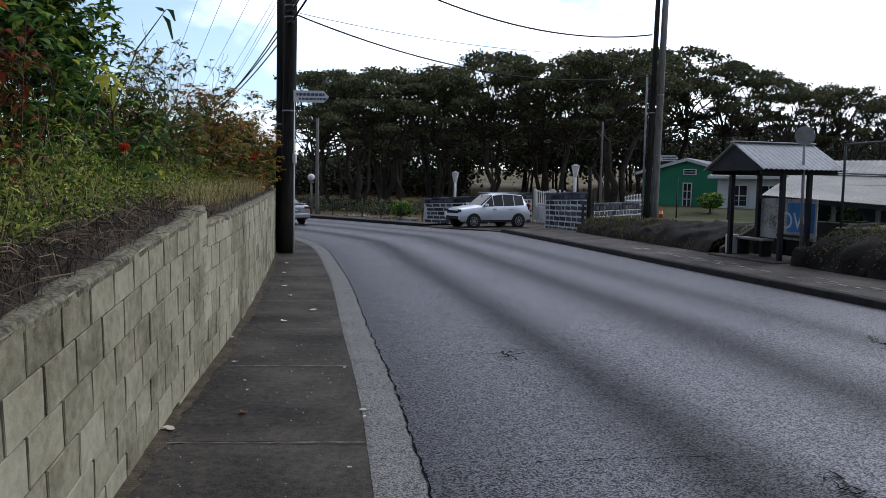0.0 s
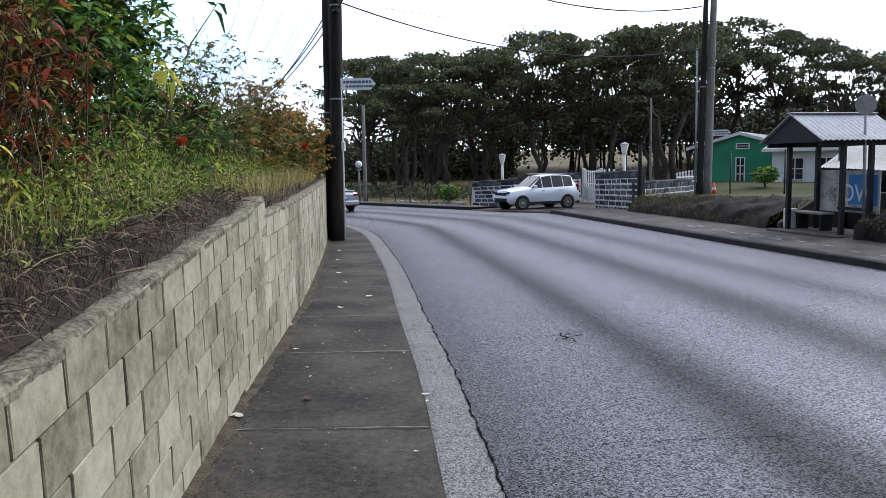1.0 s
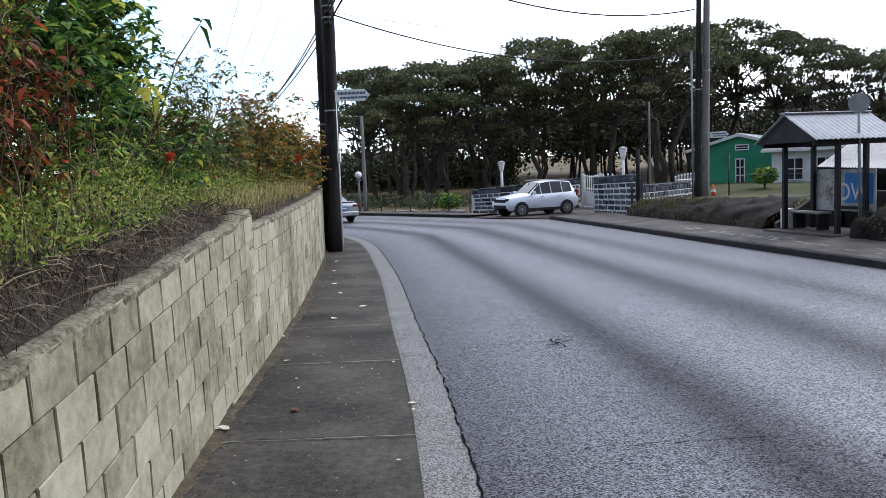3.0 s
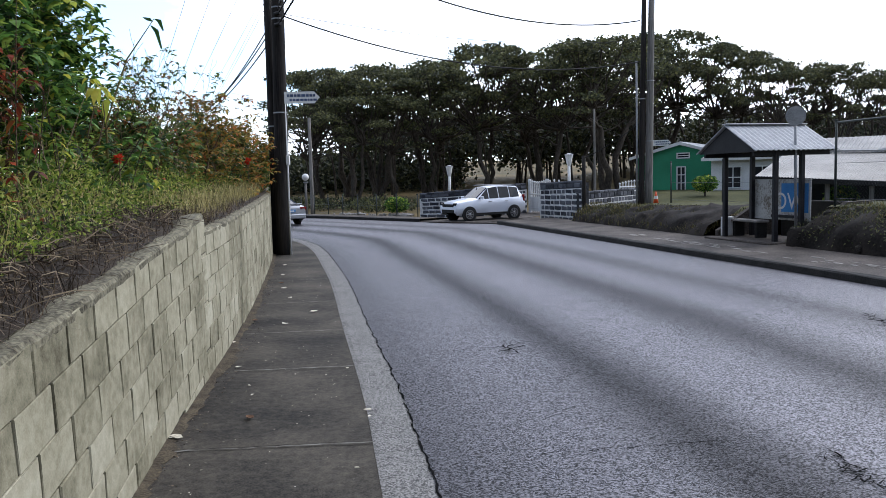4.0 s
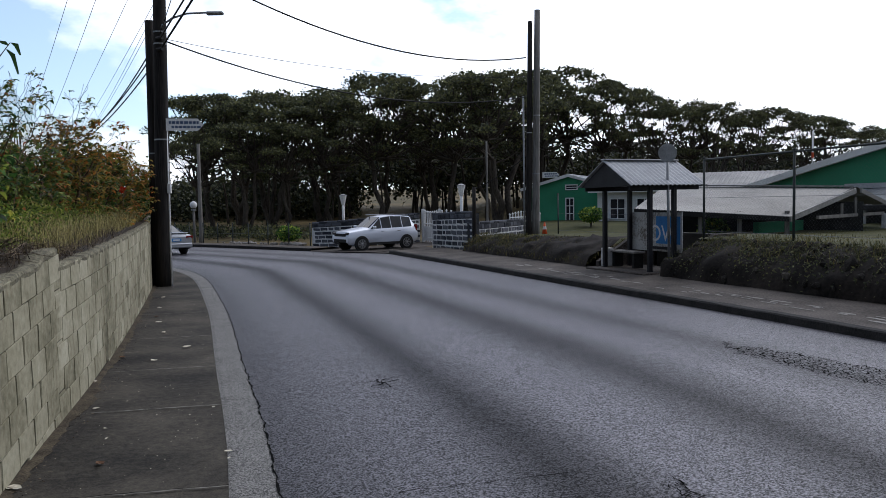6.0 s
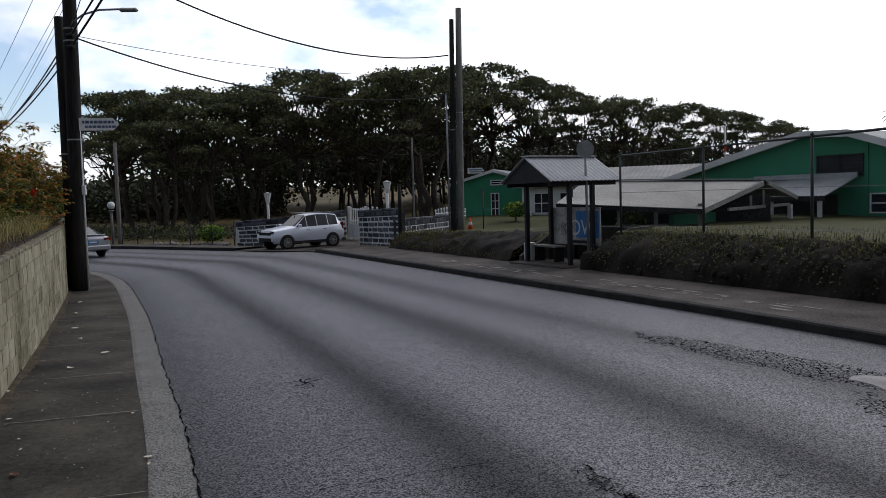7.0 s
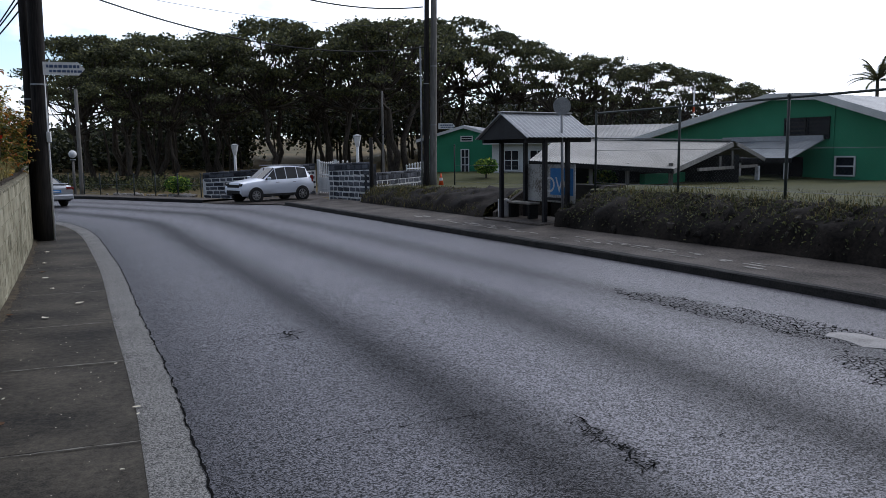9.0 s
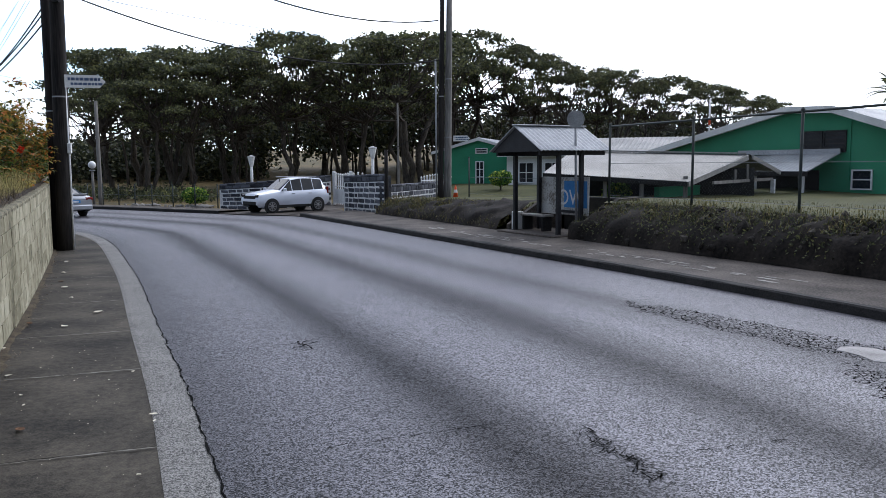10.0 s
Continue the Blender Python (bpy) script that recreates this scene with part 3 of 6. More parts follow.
def build_apron():
    bm = bmesh.new()
    prism(bm, [(-0.9, 30.1, -0.02), (0.35, 32.2, -0.02), (0.5, 34.2, -0.02), (-1.0, 36.0, -0.02), (-3.4, 35.3, -0.02), (-5.2, 34.4, -0.02), (-5.0, 32.9, -0.02), (-3.4, 31.6, -0.02)], (0, 0, 0.055))
    me = part("driveway_apron", bm, "pavement_r", None)
    tagged(me, "worn concrete apron between the road and the gate", "driveway", kind="structure")


FENCE = smooth_line([(16.5, -9), (14.2, -2), (11.6, 6.0), (10.35, 9.9), (9.45, 12.9), (8.57, 15.6), (7.7, 18.1)])


def build_bank():
    """The earth bank with stones behind the far pavement, and the lawn on it."""
    rs = np.random.RandomState(8)
    def sheet(name, foot, head, top, seed, label):
        n, k = len(foot), 12
        v = []
        for j in range(k + 1):
            t = j / k
            p = foot * (1 - t) + head * t
            prof = t ** 0.42
            z = 0.17 + (top - 0.17) * prof
            q = np.column_stack([p, z])
            for i in range(n):
                a = 0.10 if 0 < j < k else 0.03
                w = noise.noise_vector((q[i, 0] * 1.7, q[i, 1] * 1.7, q[i, 2] * 2.2 + seed)) + noise.noise_vector((q[i, 0] * 5, q[i, 1] * 5, q[i, 2] * 5 + seed)) * 0.5
                q[i] += np.array(w) * a * 1.5 * np.array([1, 1, 0.8])
            v.append(q)
        f = [(j * n + i, (j + 1) * n + i, (j + 1) * n + i + 1, j * n + i + 1) for j in range(k) for i in range(n - 1)]
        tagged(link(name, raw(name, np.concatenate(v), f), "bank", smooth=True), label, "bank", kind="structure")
        return v[-1]
    kr = smooth_line(KERB_R, 0.16)
    back = kr + normals_of(kr) * 2.05
    m1 = back[:, 1] < 17.6
    foot = back[m1]
    head = np.array([at_y(FENCE, p[1] + 0.15) for p in foot]) - 0.12
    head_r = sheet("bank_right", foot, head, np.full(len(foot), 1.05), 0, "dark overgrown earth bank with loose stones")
    m2 = (back[:, 1] > 20.6) & (back[:, 1] < 28.6)
    foot2 = back[m2]
    s = np.linspace(0, 1, len(foot2))
    head2 = foot2 + normals_of(foot2) * (1.8 - 0.9 * s)[:, None]
    head_l = sheet("bank_left", foot2, head2, 0.95 - 0.25 * s, 40, "bare brown earth bank beside the shelter")
    # lawn from the bank to the buildings
    edge = np.concatenate([head_r[:, :2], np.array([[7.45, 18.3], [7.9, 19.4], [7.4, 20.6], [6.6, 21.6]]), head_l[:, :2]])
    ez = np.concatenate([head_r[:, 2], [1.0, 1.0, 0.95, 0.92], head_l[:, 2]])
    n = len(edge)
    rows = []
    for j, (d, dz) in enumerate(((0, 0), (0.5, 0.03), (2, 0.0), (5, -0.12), (9, -0.25), (16, -0.32), (30, -0.32), (50, -0.34))):
        t = min(1.0, max(0.0, (d - 3) / 13))
        lift = 0.25 * t * t * (3 - 2 * t) * np.clip((edge[:, 1] - 20) / 3, 0, 1)
        rows.append(np.column_stack([edge + np.array([0.83, 0.56]) * d, np.maximum(ez + dz + lift, 0.3)]))
    v = np.concatenate(rows)
    v[:, 2] += np.array([noise.noise((p[0] * 0.5, p[1] * 0.5, 3)) * 0.05 for p in v])
    v[:n, 2] -= np.array([noise.noise((p[0] * 0.5, p[1] * 0.5, 3)) * 0.05 for p in v[:n]])
    f = [(j * n + i, (j + 1) * n + i, (j + 1) * n + i + 1, j * n + i + 1) for j in range(7) for i in range(n - 1)]
    tagged(link("lawn", raw("lawn", v, f), "lawn", smooth=True), "short dry lawn on top of the bank", "lawn", kind="structure")
    # grass round the houses
    gx, gy = np.meshgrid(np.arange(4.5, 24.1, 1.5), np.arange(33.5, 52.1, 1.5))
    gz = ground_height(gx, gy) + 0.03
    w = gx.shape[1]
    f = [(j * w + i, j * w + i + 1, (j + 1) * w + i + 1, (j + 1) * w + i) for j in range(gx.shape[0] - 1) for i in range(w - 1)]
    tagged(link("house_lawn", raw("house_lawn", np.column_stack([gx.ravel(), gy.ravel(), gz.ravel()]), f), "lawn", smooth=True), "mown green lawn in front of the houses", "lawn", kind="structure")
    # stones in the bank
    verts, faces = [], []
    stone = bmesh.new()
    bmesh.ops.create_icosphere(stone, subdivisions=1, radius=1)
    sv = np.array([v2.co[:] for v2 in stone.verts])
    sf = [[v2.index for v2 in f2.verts] for f2 in stone.faces]
    stone.free()
    for i in range(420):
        k = rs.randint(len(foot))
        t = rs.rand()
        p = foot[k] * (1 - t) + head[k] * t
        z = 0.17 + 0.88 * t ** 0.42
        r = 0.03 + 0.09 * rs.rand() ** 3
        q = sv * (1 + 0.5 * (rs.rand(len(sv), 1) - 0.5)) * r * (0.6 + rs.rand(3) * 0.8) + np.array([*p, z])
        faces += [[a + len(verts) for a in f2] for f2 in sf]
        verts += q.tolist()
    tagged(link("bank_stones", raw("bank_stones", verts, faces), "bank_rock"), "grey stones scattered in the earth bank", "stones", kind="stuff")
    return foot, head, foot2, head2


# ---- the block wall on the pavement ----
def wall_top(y):
    return 1.15 + 0.068 * y if y < 6.2 else 1.36 + 0.0155 * y


def build_block_wall():
    wall = thing("wall_left", "pale concrete block retaining wall, stained, with rough mortar cap", "wall", kind="structure")
    w = WALL
    s = np.concatenate([[0], np.cumsum(np.linalg.norm(np.diff(w, axis=0), axis=1))])
    nr = normals_of(w)
    def at(u):
        p = np.array([np.interp(u, s, w[:, 0]), np.interp(u, s, w[:, 1])])
        d = np.array([np.interp(u, s, nr[:, 0]), np.interp(u, s, nr[:, 1])])
        return p, d / np.linalg.norm(d)
    # mortar body, recessed
    n = len(w)
    tops = np.array([wall_top(y) for y in w[:, 1]]) - 0.035
    face, back = w - nr * 0.013, w - nr * 0.19
    v = np.concatenate([np.column_stack([face, np.full(n, -0.1)]), np.column_stack([face, tops]), np.column_stack([back, tops]), np.column_stack([back, np.full(n, -0.1)])])
    f = [(j * n + i + 1, j * n + i, (j + 1) * n + i, (j + 1) * n + i + 1) for j in range(3) for i in range(n - 1)]
    link("mortar_core", raw("mortar_core", v, f), "mortar", wall)
    # cap: rough mortar
    for lo, hi, thick, nm in ((-7, 6.35, 0.045, "cap"), (6.3, 26, 0.02, "cap")):
        m = (w[:, 1] >= lo - 0.2) & (w[:, 1] <= hi)
        c, cn = smooth_line(w[m], 0.045), None
        cn = normals_of(c)
        rs = np.random.RandomState(4)
        rows = []
        for o, dz in ((0.001, -0.045), (0.003, -0.012), (-0.012, 0.012), (-0.06, 0.018), (-0.12, 0.014), (-0.18, 0.0), (-0.19, -0.06)):
            q = c + cn * o
            z = np.array([wall_top(min(p[1], 6.19) if hi < 7 else max(p[1], 6.21)) for p in c]) - 0.02 + dz
            z = z + np.array([noise.noise((p[0] * 6, p[1] * 6, o * 20)) for p in q]) * 0.013
            oo = np.array([noise.noise((p[0] * 9, p[1] * 9, o * 20 + 5)) for p in q]) * 0.008
            if hi < 7:
                z = z + 0.05 * np.clip((c[:, 1] - 5.55) / 0.2, 0, 1)
            rows.append(np.column_stack([q + cn * oo[:, None], z]))
        k, n2 = len(rows), len(c)
        f = [(j * n2 + i + 1, j * n2 + i, (j + 1) * n2 + i, (j + 1) * n2 + i + 1) for j in range(k - 1) for i in range(n2 - 1)]
        link("cap", raw("cap", np.concatenate(rows), f), "cap", wall, "rough mortar capping")
    return wall, at, s


def block_mesh(name, size, bevel, rs):
    bm = bmesh.new()
    box(bm, (0, 0, 0), size, bevel=bevel)
    for v in bm.verts:
        v.co += Vector((rs.rand() - 0.5, rs.rand() - 0.5, rs.rand() - 0.5)) * 0.006
    me = bpy.data.meshes.new(name)
    bm.to_mesh(me)
    bm.free()
    return me


def build_wall_blocks(wall, at, s):
    rs = np.random.RandomState(2)
    kinds = [block_mesh("block", (0.425, 0.10, 0.2275), 0.004, rs) for _ in range(7)]
    for me in kinds:
        me.materials.append(M["block"])
    spots = []
    u0 = np.interp(-1.0, WALL[:, 1], s)
    u1 = np.interp(24, WALL[:, 1], s)
    for k in range(8):
        u = 8.45 + (0.21 if k % 2 else 0.0) + 0.2235
        u -= 0.447 * int((u - u0) / 0.447)
        while u < u1:
            p, d = at(u)
            y = p[1]
            slope = 0.066 if y < 6.2 else 0.015
            z = wall_top(y) - 0.139 - k * 0.236
            if z > -0.06:
                spots.append((u, k, p, d, z, slope))
            u += 0.447
    uj = np.interp(6.2, WALL[:, 1], s)
    for k in range(7):
        p, d = at(uj)
        z = wall_top(6.25) - 0.139 - k * 0.236
        if z > -0.06:
            spots.append((uj, k, p - d * 0.008, d, z + 0.03, 0.03))
    spots.sort(key=lambda q: abs(q[2][1] - 4.0))
    rest_v, rest_f = [], []
    for i, (u, k, p, d, z, slope) in enumerate(spots):
        push = -0.05 + 0.004 * (rs.rand() - 0.5)
        rz = math.atan2(d[1], d[0]) + math.pi / 2
        m = Matrix.Translation((p[0] + d[0] * push, p[1] + d[1] * push, z)) @ Matrix.Rotation(rz + 0.012 * (rs.rand() - 0.5), 4, "Z") @ Matrix.Rotation(-math.atan(slope), 4, "Y")
        me = kinds[rs.randint(len(kinds))]
        if i < 298:
            ob = new("block", me)
            ob.parent = wall
            ob.matrix_basis = m
        else:
            b = len(rest_v)
            rest_v += [tuple(m @ v.co) for v in me.vertices]
            rest_f += [[q + b for q in f.vertices] for f in me.polygons]
    if rest_v:
        tagged(link("far_blocks", raw("far_blocks", rest_v, rest_f), "block", wall), kind="stuff")


build_ground()
build_road()
build_left_pavement()
build_right_pavement()
build_apron()
BANK_FOOT, BANK_HEAD, BANK_FOOT_2, BANK_HEAD_2 = build_bank()
WALL_THING, wall_at, wall_s = build_block_wall()


# ---- leaves and limbs ----
def leaf_cloud(centers, size, rs, droop=0.4, narrow=0.5, fold=0.25, ways=None):
    """Folded leaves at the given places, as one mesh's vertices and faces."""
    n = len(centers)
    d = rs.normal(size=(n, 3)) if ways is None else ways + rs.normal(size=(n, 3)) * 0.35
    d[:, 2] -= droop
    d /= np.linalg.norm(d, axis=1)[:, None]
    u = np.cross(d, rs.normal(size=(n, 3)))
    u /= np.linalg.norm(u, axis=1)[:, None]
    w = np.cross(d, u)
    L = (size * (0.6 + 0.8 * rs.rand(n)))[:, None]
    W = L * narrow * 0.5
    c = centers
    v = np.stack([c, c + d * L * 0.45 + u * W + w * W * fold, c + d * L, c + d * L * 0.45 - u * W + w * W * fold], 1)
    f = (np.arange(n)[:, None, None] * 4 + np.array([[0, 1, 2], [0, 2, 3]])[None]).reshape(-1, 3)
    return v.reshape(-1, 3), f.tolist()


def whorls(centers, each, size, rs, droop=0.5, narrow=0.4):
    """Tufts of long leaves that spread from one point and bend down."""
    n = len(centers) * each
    c = np.repeat(centers, each, axis=0) + rs.normal(size=(n, 3)) * size * 0.12
    a = rs.rand(n) * 6.283
    up = 0.75 * (rs.rand(n) - 0.35)
    d = np.stack([np.cos(a), np.sin(a), up], 1)
    u = np.stack([-np.sin(a), np.cos(a), 0.5 * (rs.rand(n) - 0.5)], 1)
    L = (size * (0.55 + 0.8 * rs.rand(n)))[:, None]
    W = L * narrow * 0.5
    fall = np.array([0, 0, -1.0]) * (droop * (0.5 + rs.rand(n)))[:, None]
    rise = np.array([0, 0, 0.25])
    at = lambda t: c + d * L * t + fall * L * t * t
    v = np.stack([c, at(0.35) + u * W + rise * W, at(0.35) - u * W + rise * W, at(0.7) + u * W * 0.72 + rise * W, at(0.7) - u * W * 0.72 + rise * W, at(1.0)], 1)
    b = (np.arange(n) * 6).tolist()
    f = []
    for k in b:
        f += [(k, k + 1, k + 2), (k + 1, k + 3, k + 4, k + 2), (k + 3, k + 5, k + 4)]
    return v.reshape(-1, 3), f


def blade_cloud(base, h, w, rs, lean=0.35):
    """Grass blades: bent narrow strips that end in a point."""
    n = len(base)
    hh = h * (0.5 + rs.rand(n))
    ang = rs.rand(n) * 6.283
    d = np.stack([np.cos(ang), np.sin(ang), np.zeros(n)], 1)
    side = np.stack([-d[:, 1], d[:, 0], np.zeros(n)], 1) * (w / 2)
    le = (lean * rs.rand(n))[:, None] * hh[:, None]
    up = np.array([0, 0, 1.0])
    mid = base + d * le * 0.35 + up * (hh * 0.6)[:, None]
    v = np.stack([base - side, base + side, mid + side * 0.7, base + d * le + up * (hh * (1 - 0.3 * lean))[:, None], mid - side * 0.7], 1).reshape(-1, 3)
    f = (np.arange(n)[:, None, None] * 5 + np.array([[0, 1, 2], [0, 2, 4], [4, 2, 3]])[None]).reshape(-1, 3)
    return v, f.tolist()


def limb(bm, start, way, length, r, rs, depth, tips, bend=0.25, spread=0.7, kids=3, up=0.15, n=6, shrink=0.68, r_min=0.0):
    """A bent tapered limb with its children; the tips are collected."""
    pts, p, d = [Vector(start)], Vector(start), Vector(way).normalized()
    steps = 4
    for i in range(steps):
        d = (d + Vector(rs.normal(size=3)) * bend * 0.5 + Vector((0, 0, up))).normalized()
        p = p + d * length / steps
        pts.append(p.copy())
    radii = [max(r_min, r * (1 - 0.4 * i / steps)) for i in range(steps + 1)]
    tube(bm, pts, radii, n, cap=False)
    if depth == 0:
        tips.append((pts[-1], d))
        tips.append((pts[-2], d))
        return
    for k in range(kids):
        a = pts[-1] if k < 2 else pts[2 + rs.randint(2)]
        nd = (d + Vector(rs.normal(size=3)) * spread).normalized()
        limb(bm, a, nd, length * shrink * (0.8 + 0.4 * rs.rand()), radii[-1] * 0.72, rs, depth - 1, tips, bend, spread, kids, up, max(4, n - 1), shrink, r_min)


# ---- woodland ----
def tree_model(seed, h):
    """An evergreen with bare slanting stems and separate leaf pads that close into a flat dome."""
    rs = np.random.RandomState(seed)
    ob = thing("tree", "tall dark evergreen tree with forked bare limbs and spreading crown", "tree", "trees behind the bend")
    bm = bmesh.new()
    reach = 3.2 + 0.5 * rs.rand()
    nodes = []
    a0 = rs.rand() * 6.28
    for k in range(1 + rs.randint(3)):
        a = a0 + k * 2.2 + 0.5 * rs.rand()
        out = Vector((math.cos(a), math.sin(a), 0))
        r = 0.11 + 0.08 * rs.rand()
        top = out * (0.4 + 0.9 * rs.rand()) + Vector((0, 0, h * (0.42 + 0.16 * rs.rand())))
        pts = [out * 0.16 * min(k, 1) + Vector((0, 0, -0.4))]
        for i in range(1, 6):
            t = i / 5
            pts.append(pts[0].lerp(top, t) + Vector((rs.normal(), rs.normal(), 0)) * 0.16 * math.sin(math.pi * t))
        tube(bm, pts, [r * 1.5, r * 1.1, r, r * 0.92, r * 0.85, r * 0.7], 8, cap=False)
        nodes += [pts[-1], pts[-2], pts[-3]]
    pads = []
    count = 24
    for i in range(count):
        rr = reach * math.sqrt((i + 0.5) / count) * (0.8 + 0.4 * rs.rand())
        a = i * 2.4 + rs.rand() * 0.9
        z = h * (0.94 - 0.26 * (rr / reach) ** 2.4) + 0.45 * (rs.rand() - 0.5)
        low = i % 4 == 0
        if low:
            z -= h * (0.06 + 0.22 * rs.rand())
        pads.append((Vector((rr * math.cos(a), rr * math.sin(a), z)), (0.36 if low else 0.56) + 0.48 * rs.rand() ** 1.3, 0.95))
    for i in range(2):
        a = rs.rand() * 6.28
        rr = 0.8 + 2.0 * rs.rand()
        pads.append((Vector((rr * math.cos(a), rr * math.sin(a), h * (0.42 + 0.18 * rs.rand()))), 0.4 + 0.4 * rs.rand(), 0.4))
    cen = []
    for c, pr, full in pads:
        n0 = min(nodes, key=lambda q: (q - c).length + (2.0 if q.z > c.z - 0.6 else 0))
        end = c - Vector((0, 0, 0.12))
        pts = [n0]
        for i in range(1, 6):
            t = i / 5
            pts.append(n0.lerp(end, t) + Vector((rs.normal(), rs.normal(), rs.normal() * 0.6)) * 0.2 * math.sin(math.pi * t) - Vector((0, 0, 0.25 * math.sin(math.pi * t))))
        tube(bm, pts, [0.075, 0.062, 0.052, 0.043, 0.034, 0.024], 6, cap=False)
        for k in range(6):
            a = k * 1.05 + rs.rand()
            d = Vector((math.cos(a), math.sin(a), 0.25 * rs.rand()))
            q = pts[4] if k % 2 else end
            tube(bm, [q, q + d * pr * 0.45 + Vector((0, 0, 0.1 * rs.normal())), q + d * pr * 0.95], [0.026, 0.018, 0.007], 4, cap=False)
        m = int(500 * pr * pr * full)
        a = rs.rand(m) * 6.28
        edge = pr * (1 + 0.22 * np.sin(3 * a + rs.rand() * 6) + 0.12 * np.sin(7 * a + rs.rand() * 6))
        u = np.sqrt(rs.rand(m))
        z = 0.48 * pr * (1 - u ** 2) ** 0.5 * rs.rand(m) ** 0.6 + 0.09 * rs.normal(size=m) - 0.05
        cen.append(np.column_stack([np.cos(a) * u * edge, np.sin(a) * u * edge, z]) + np.array(c))
    part("trunk", bm, "bark", ob, smooth=True)
    cen = np.concatenate(cen)
    v, f = leaf_cloud(cen, 0.165, rs, droop=0.0, narrow=0.75)
    link("crown", raw("crown", v, f), "leaf_tree", ob)
    return ob, h / float(cen[:, 2].max())


# the wood's skyline: place along it, height, at 58 m from the road's bend
SKYLINE = ((-26, 8.3), (-18.8, 8.7), (-16.3, 9.7), (-12.8, 10.2), (-10.2, 10.4), (-7.7, 10.0), (-6, 10.6), (-3.8, 11.1), (-1.8, 10.7), (2.2, 10.9), (4.6, 11.1), (10.2, 11.35), (12.4, 10.8), (15.1, 10.1), (16.3, 9.2), (18, 9.3), (21.2, 8.7), (23.6, 8.2), (26.3, 8.6), (29.1, 7.5), (32.5, 6.8), (35, 5.6))


def build_woods():
    rs = np.random.RandomState(21)
    models = [tree_model(100 + i * 7, 10.0) for i in range(7)]
    rows = ((50.0, -16.7, -8, 3.2, 0.74), (54, -16.4, 6.0, 4.3, 1.0), (60.5, -16.6, 6.5, 4.2, 1.01), (67, -14, 7.5, 7.0, 0.8), (63, 8.3, 33, 4.0, 1.0), (68.5, 9.5, 35, 4.6, 0.99))
    sky_q, sky_z = [p[0] for p in SKYLINE], [p[1] for p in SKYLINE]
    first = set()
    i = 0
    for y0, q0, q1, step, top in rows:
        for q in np.arange(q0, q1, step):
            q = q + 0.9 * (rs.rand() - 0.5)
            y = y0 + 2.4 * (rs.rand() - 0.5)
            if abs(q + 5.1) < 1.0:
                y += 14
            far = (y + 0.85) / 57.85
            x = 1.25 + (q - 1.25) * far
            z = float(ground_height(np.array(x), np.array(y)))
            h = 1.92 + (np.interp(q, sky_q, sky_z) - 1.92) * far * top * (0.99 + 0.08 * rs.rand())
            k = i % 7
            i += 1
            ob, fit_h = models[k]
            s = (h - z) / 10.0 * fit_h
            w = s * (1.05 + 0.25 * rs.rand())
            m = Matrix.Translation((x, y, z)) @ Matrix.Rotation(rs.rand() * 6.28, 4, "Z") @ Matrix.Diagonal((w, w, s, 1))
            if k not in first:
                first.add(k)
                ob.matrix_basis = m
            else:
                sc = ob.scale
                copy_thing(ob, m @ Matrix.Diagonal((1 / sc[0], 1 / sc[1], 1 / sc[2], 1)))
    # undergrowth and far bushes behind the trunks, the wood's shade in their dark colour
    cen = []
    for i in range(2100):
        x = rs.uniform(-70, 36)
        y = rs.uniform(72, 92)
        z = float(ground_height(np.array(x), np.array(y)))
        q = (x - 1.2) * 62 / (y + 1)
        if q < -24:
            continue
        if q < 7:
            hh, lift = 1.8 + 1.6 * rs.rand(), 1.35 + 4.0 * rs.rand()
            if q < -8 and rs.rand() < 0.5:
                lift = 0.0
            if abs(q + 5.0) < 0.7 and rs.rand() < 0.7:
                continue
        else:
            hh, lift = 2.4 + 2.2 * rs.rand(), 0.0 if rs.rand() < 0.6 else 1.0 + 1.6 * rs.rand()
        if q < -16:
            lift, hh = 0.0, 3.2
        cen.append(rs.normal(size=(64, 3)) * np.array([1.0, 0.7, hh * 0.27]) + np.array([x, y, z + lift + hh * 0.52]))
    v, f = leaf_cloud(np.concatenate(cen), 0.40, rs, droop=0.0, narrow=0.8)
    tagged(link("undergrowth", raw("undergrowth", v, f), "leaf_shaded"), "bushes and undergrowth behind the tree trunks, coloured dark for the wood's shade", "bushes", kind="stuff")
    bm = bmesh.new()
    for i in range(90):
        y = rs.uniform(67, 80)
        x = 1.25 + (rs.uniform(-17, 24) - 1.25) * (y + 0.85) / 57.85
        z = float(ground_height(np.array(x), np.array(y)))
        lean = Vector((rs.normal() * 0.5, rs.normal() * 0.3, 0))
        r = 0.07 + 0.07 * rs.rand()
        tube(bm, [Vector((x, y, z - 0.2)), Vector((x, y, z + 2.2)) + lean * 0.3, Vector((x, y, z + 4.2)) + lean, Vector((x, y, z + 6.5)) + lean * 2.2], [r * 1.3, r, r * 0.85, r * 0.5], 6, cap=False)
    tagged(part("far_trunks", bm, "bark", None, smooth=True), "bare dark trunks deep in the wood", "trunks", kind="stuff")
    cen = []
    for i in range(60):
        x = rs.uniform(-22, -7)
        y = 29.2 - 0.79 * x + rs.uniform(6, 14)
        cen.append(rs.normal(size=(60, 3)) * np.array([0.5, 0.5, 0.22]) + np.array([x, y, 0.35]))
    v, f = leaf_cloud(np.concatenate(cen), 0.2, rs, droop=0.0, narrow=0.7)
    tagged(link("verge_bushes", raw("verge_bushes", v, f), "leaf_tree"), "low dark bushes along the wire fence", "bushes", kind="stuff")


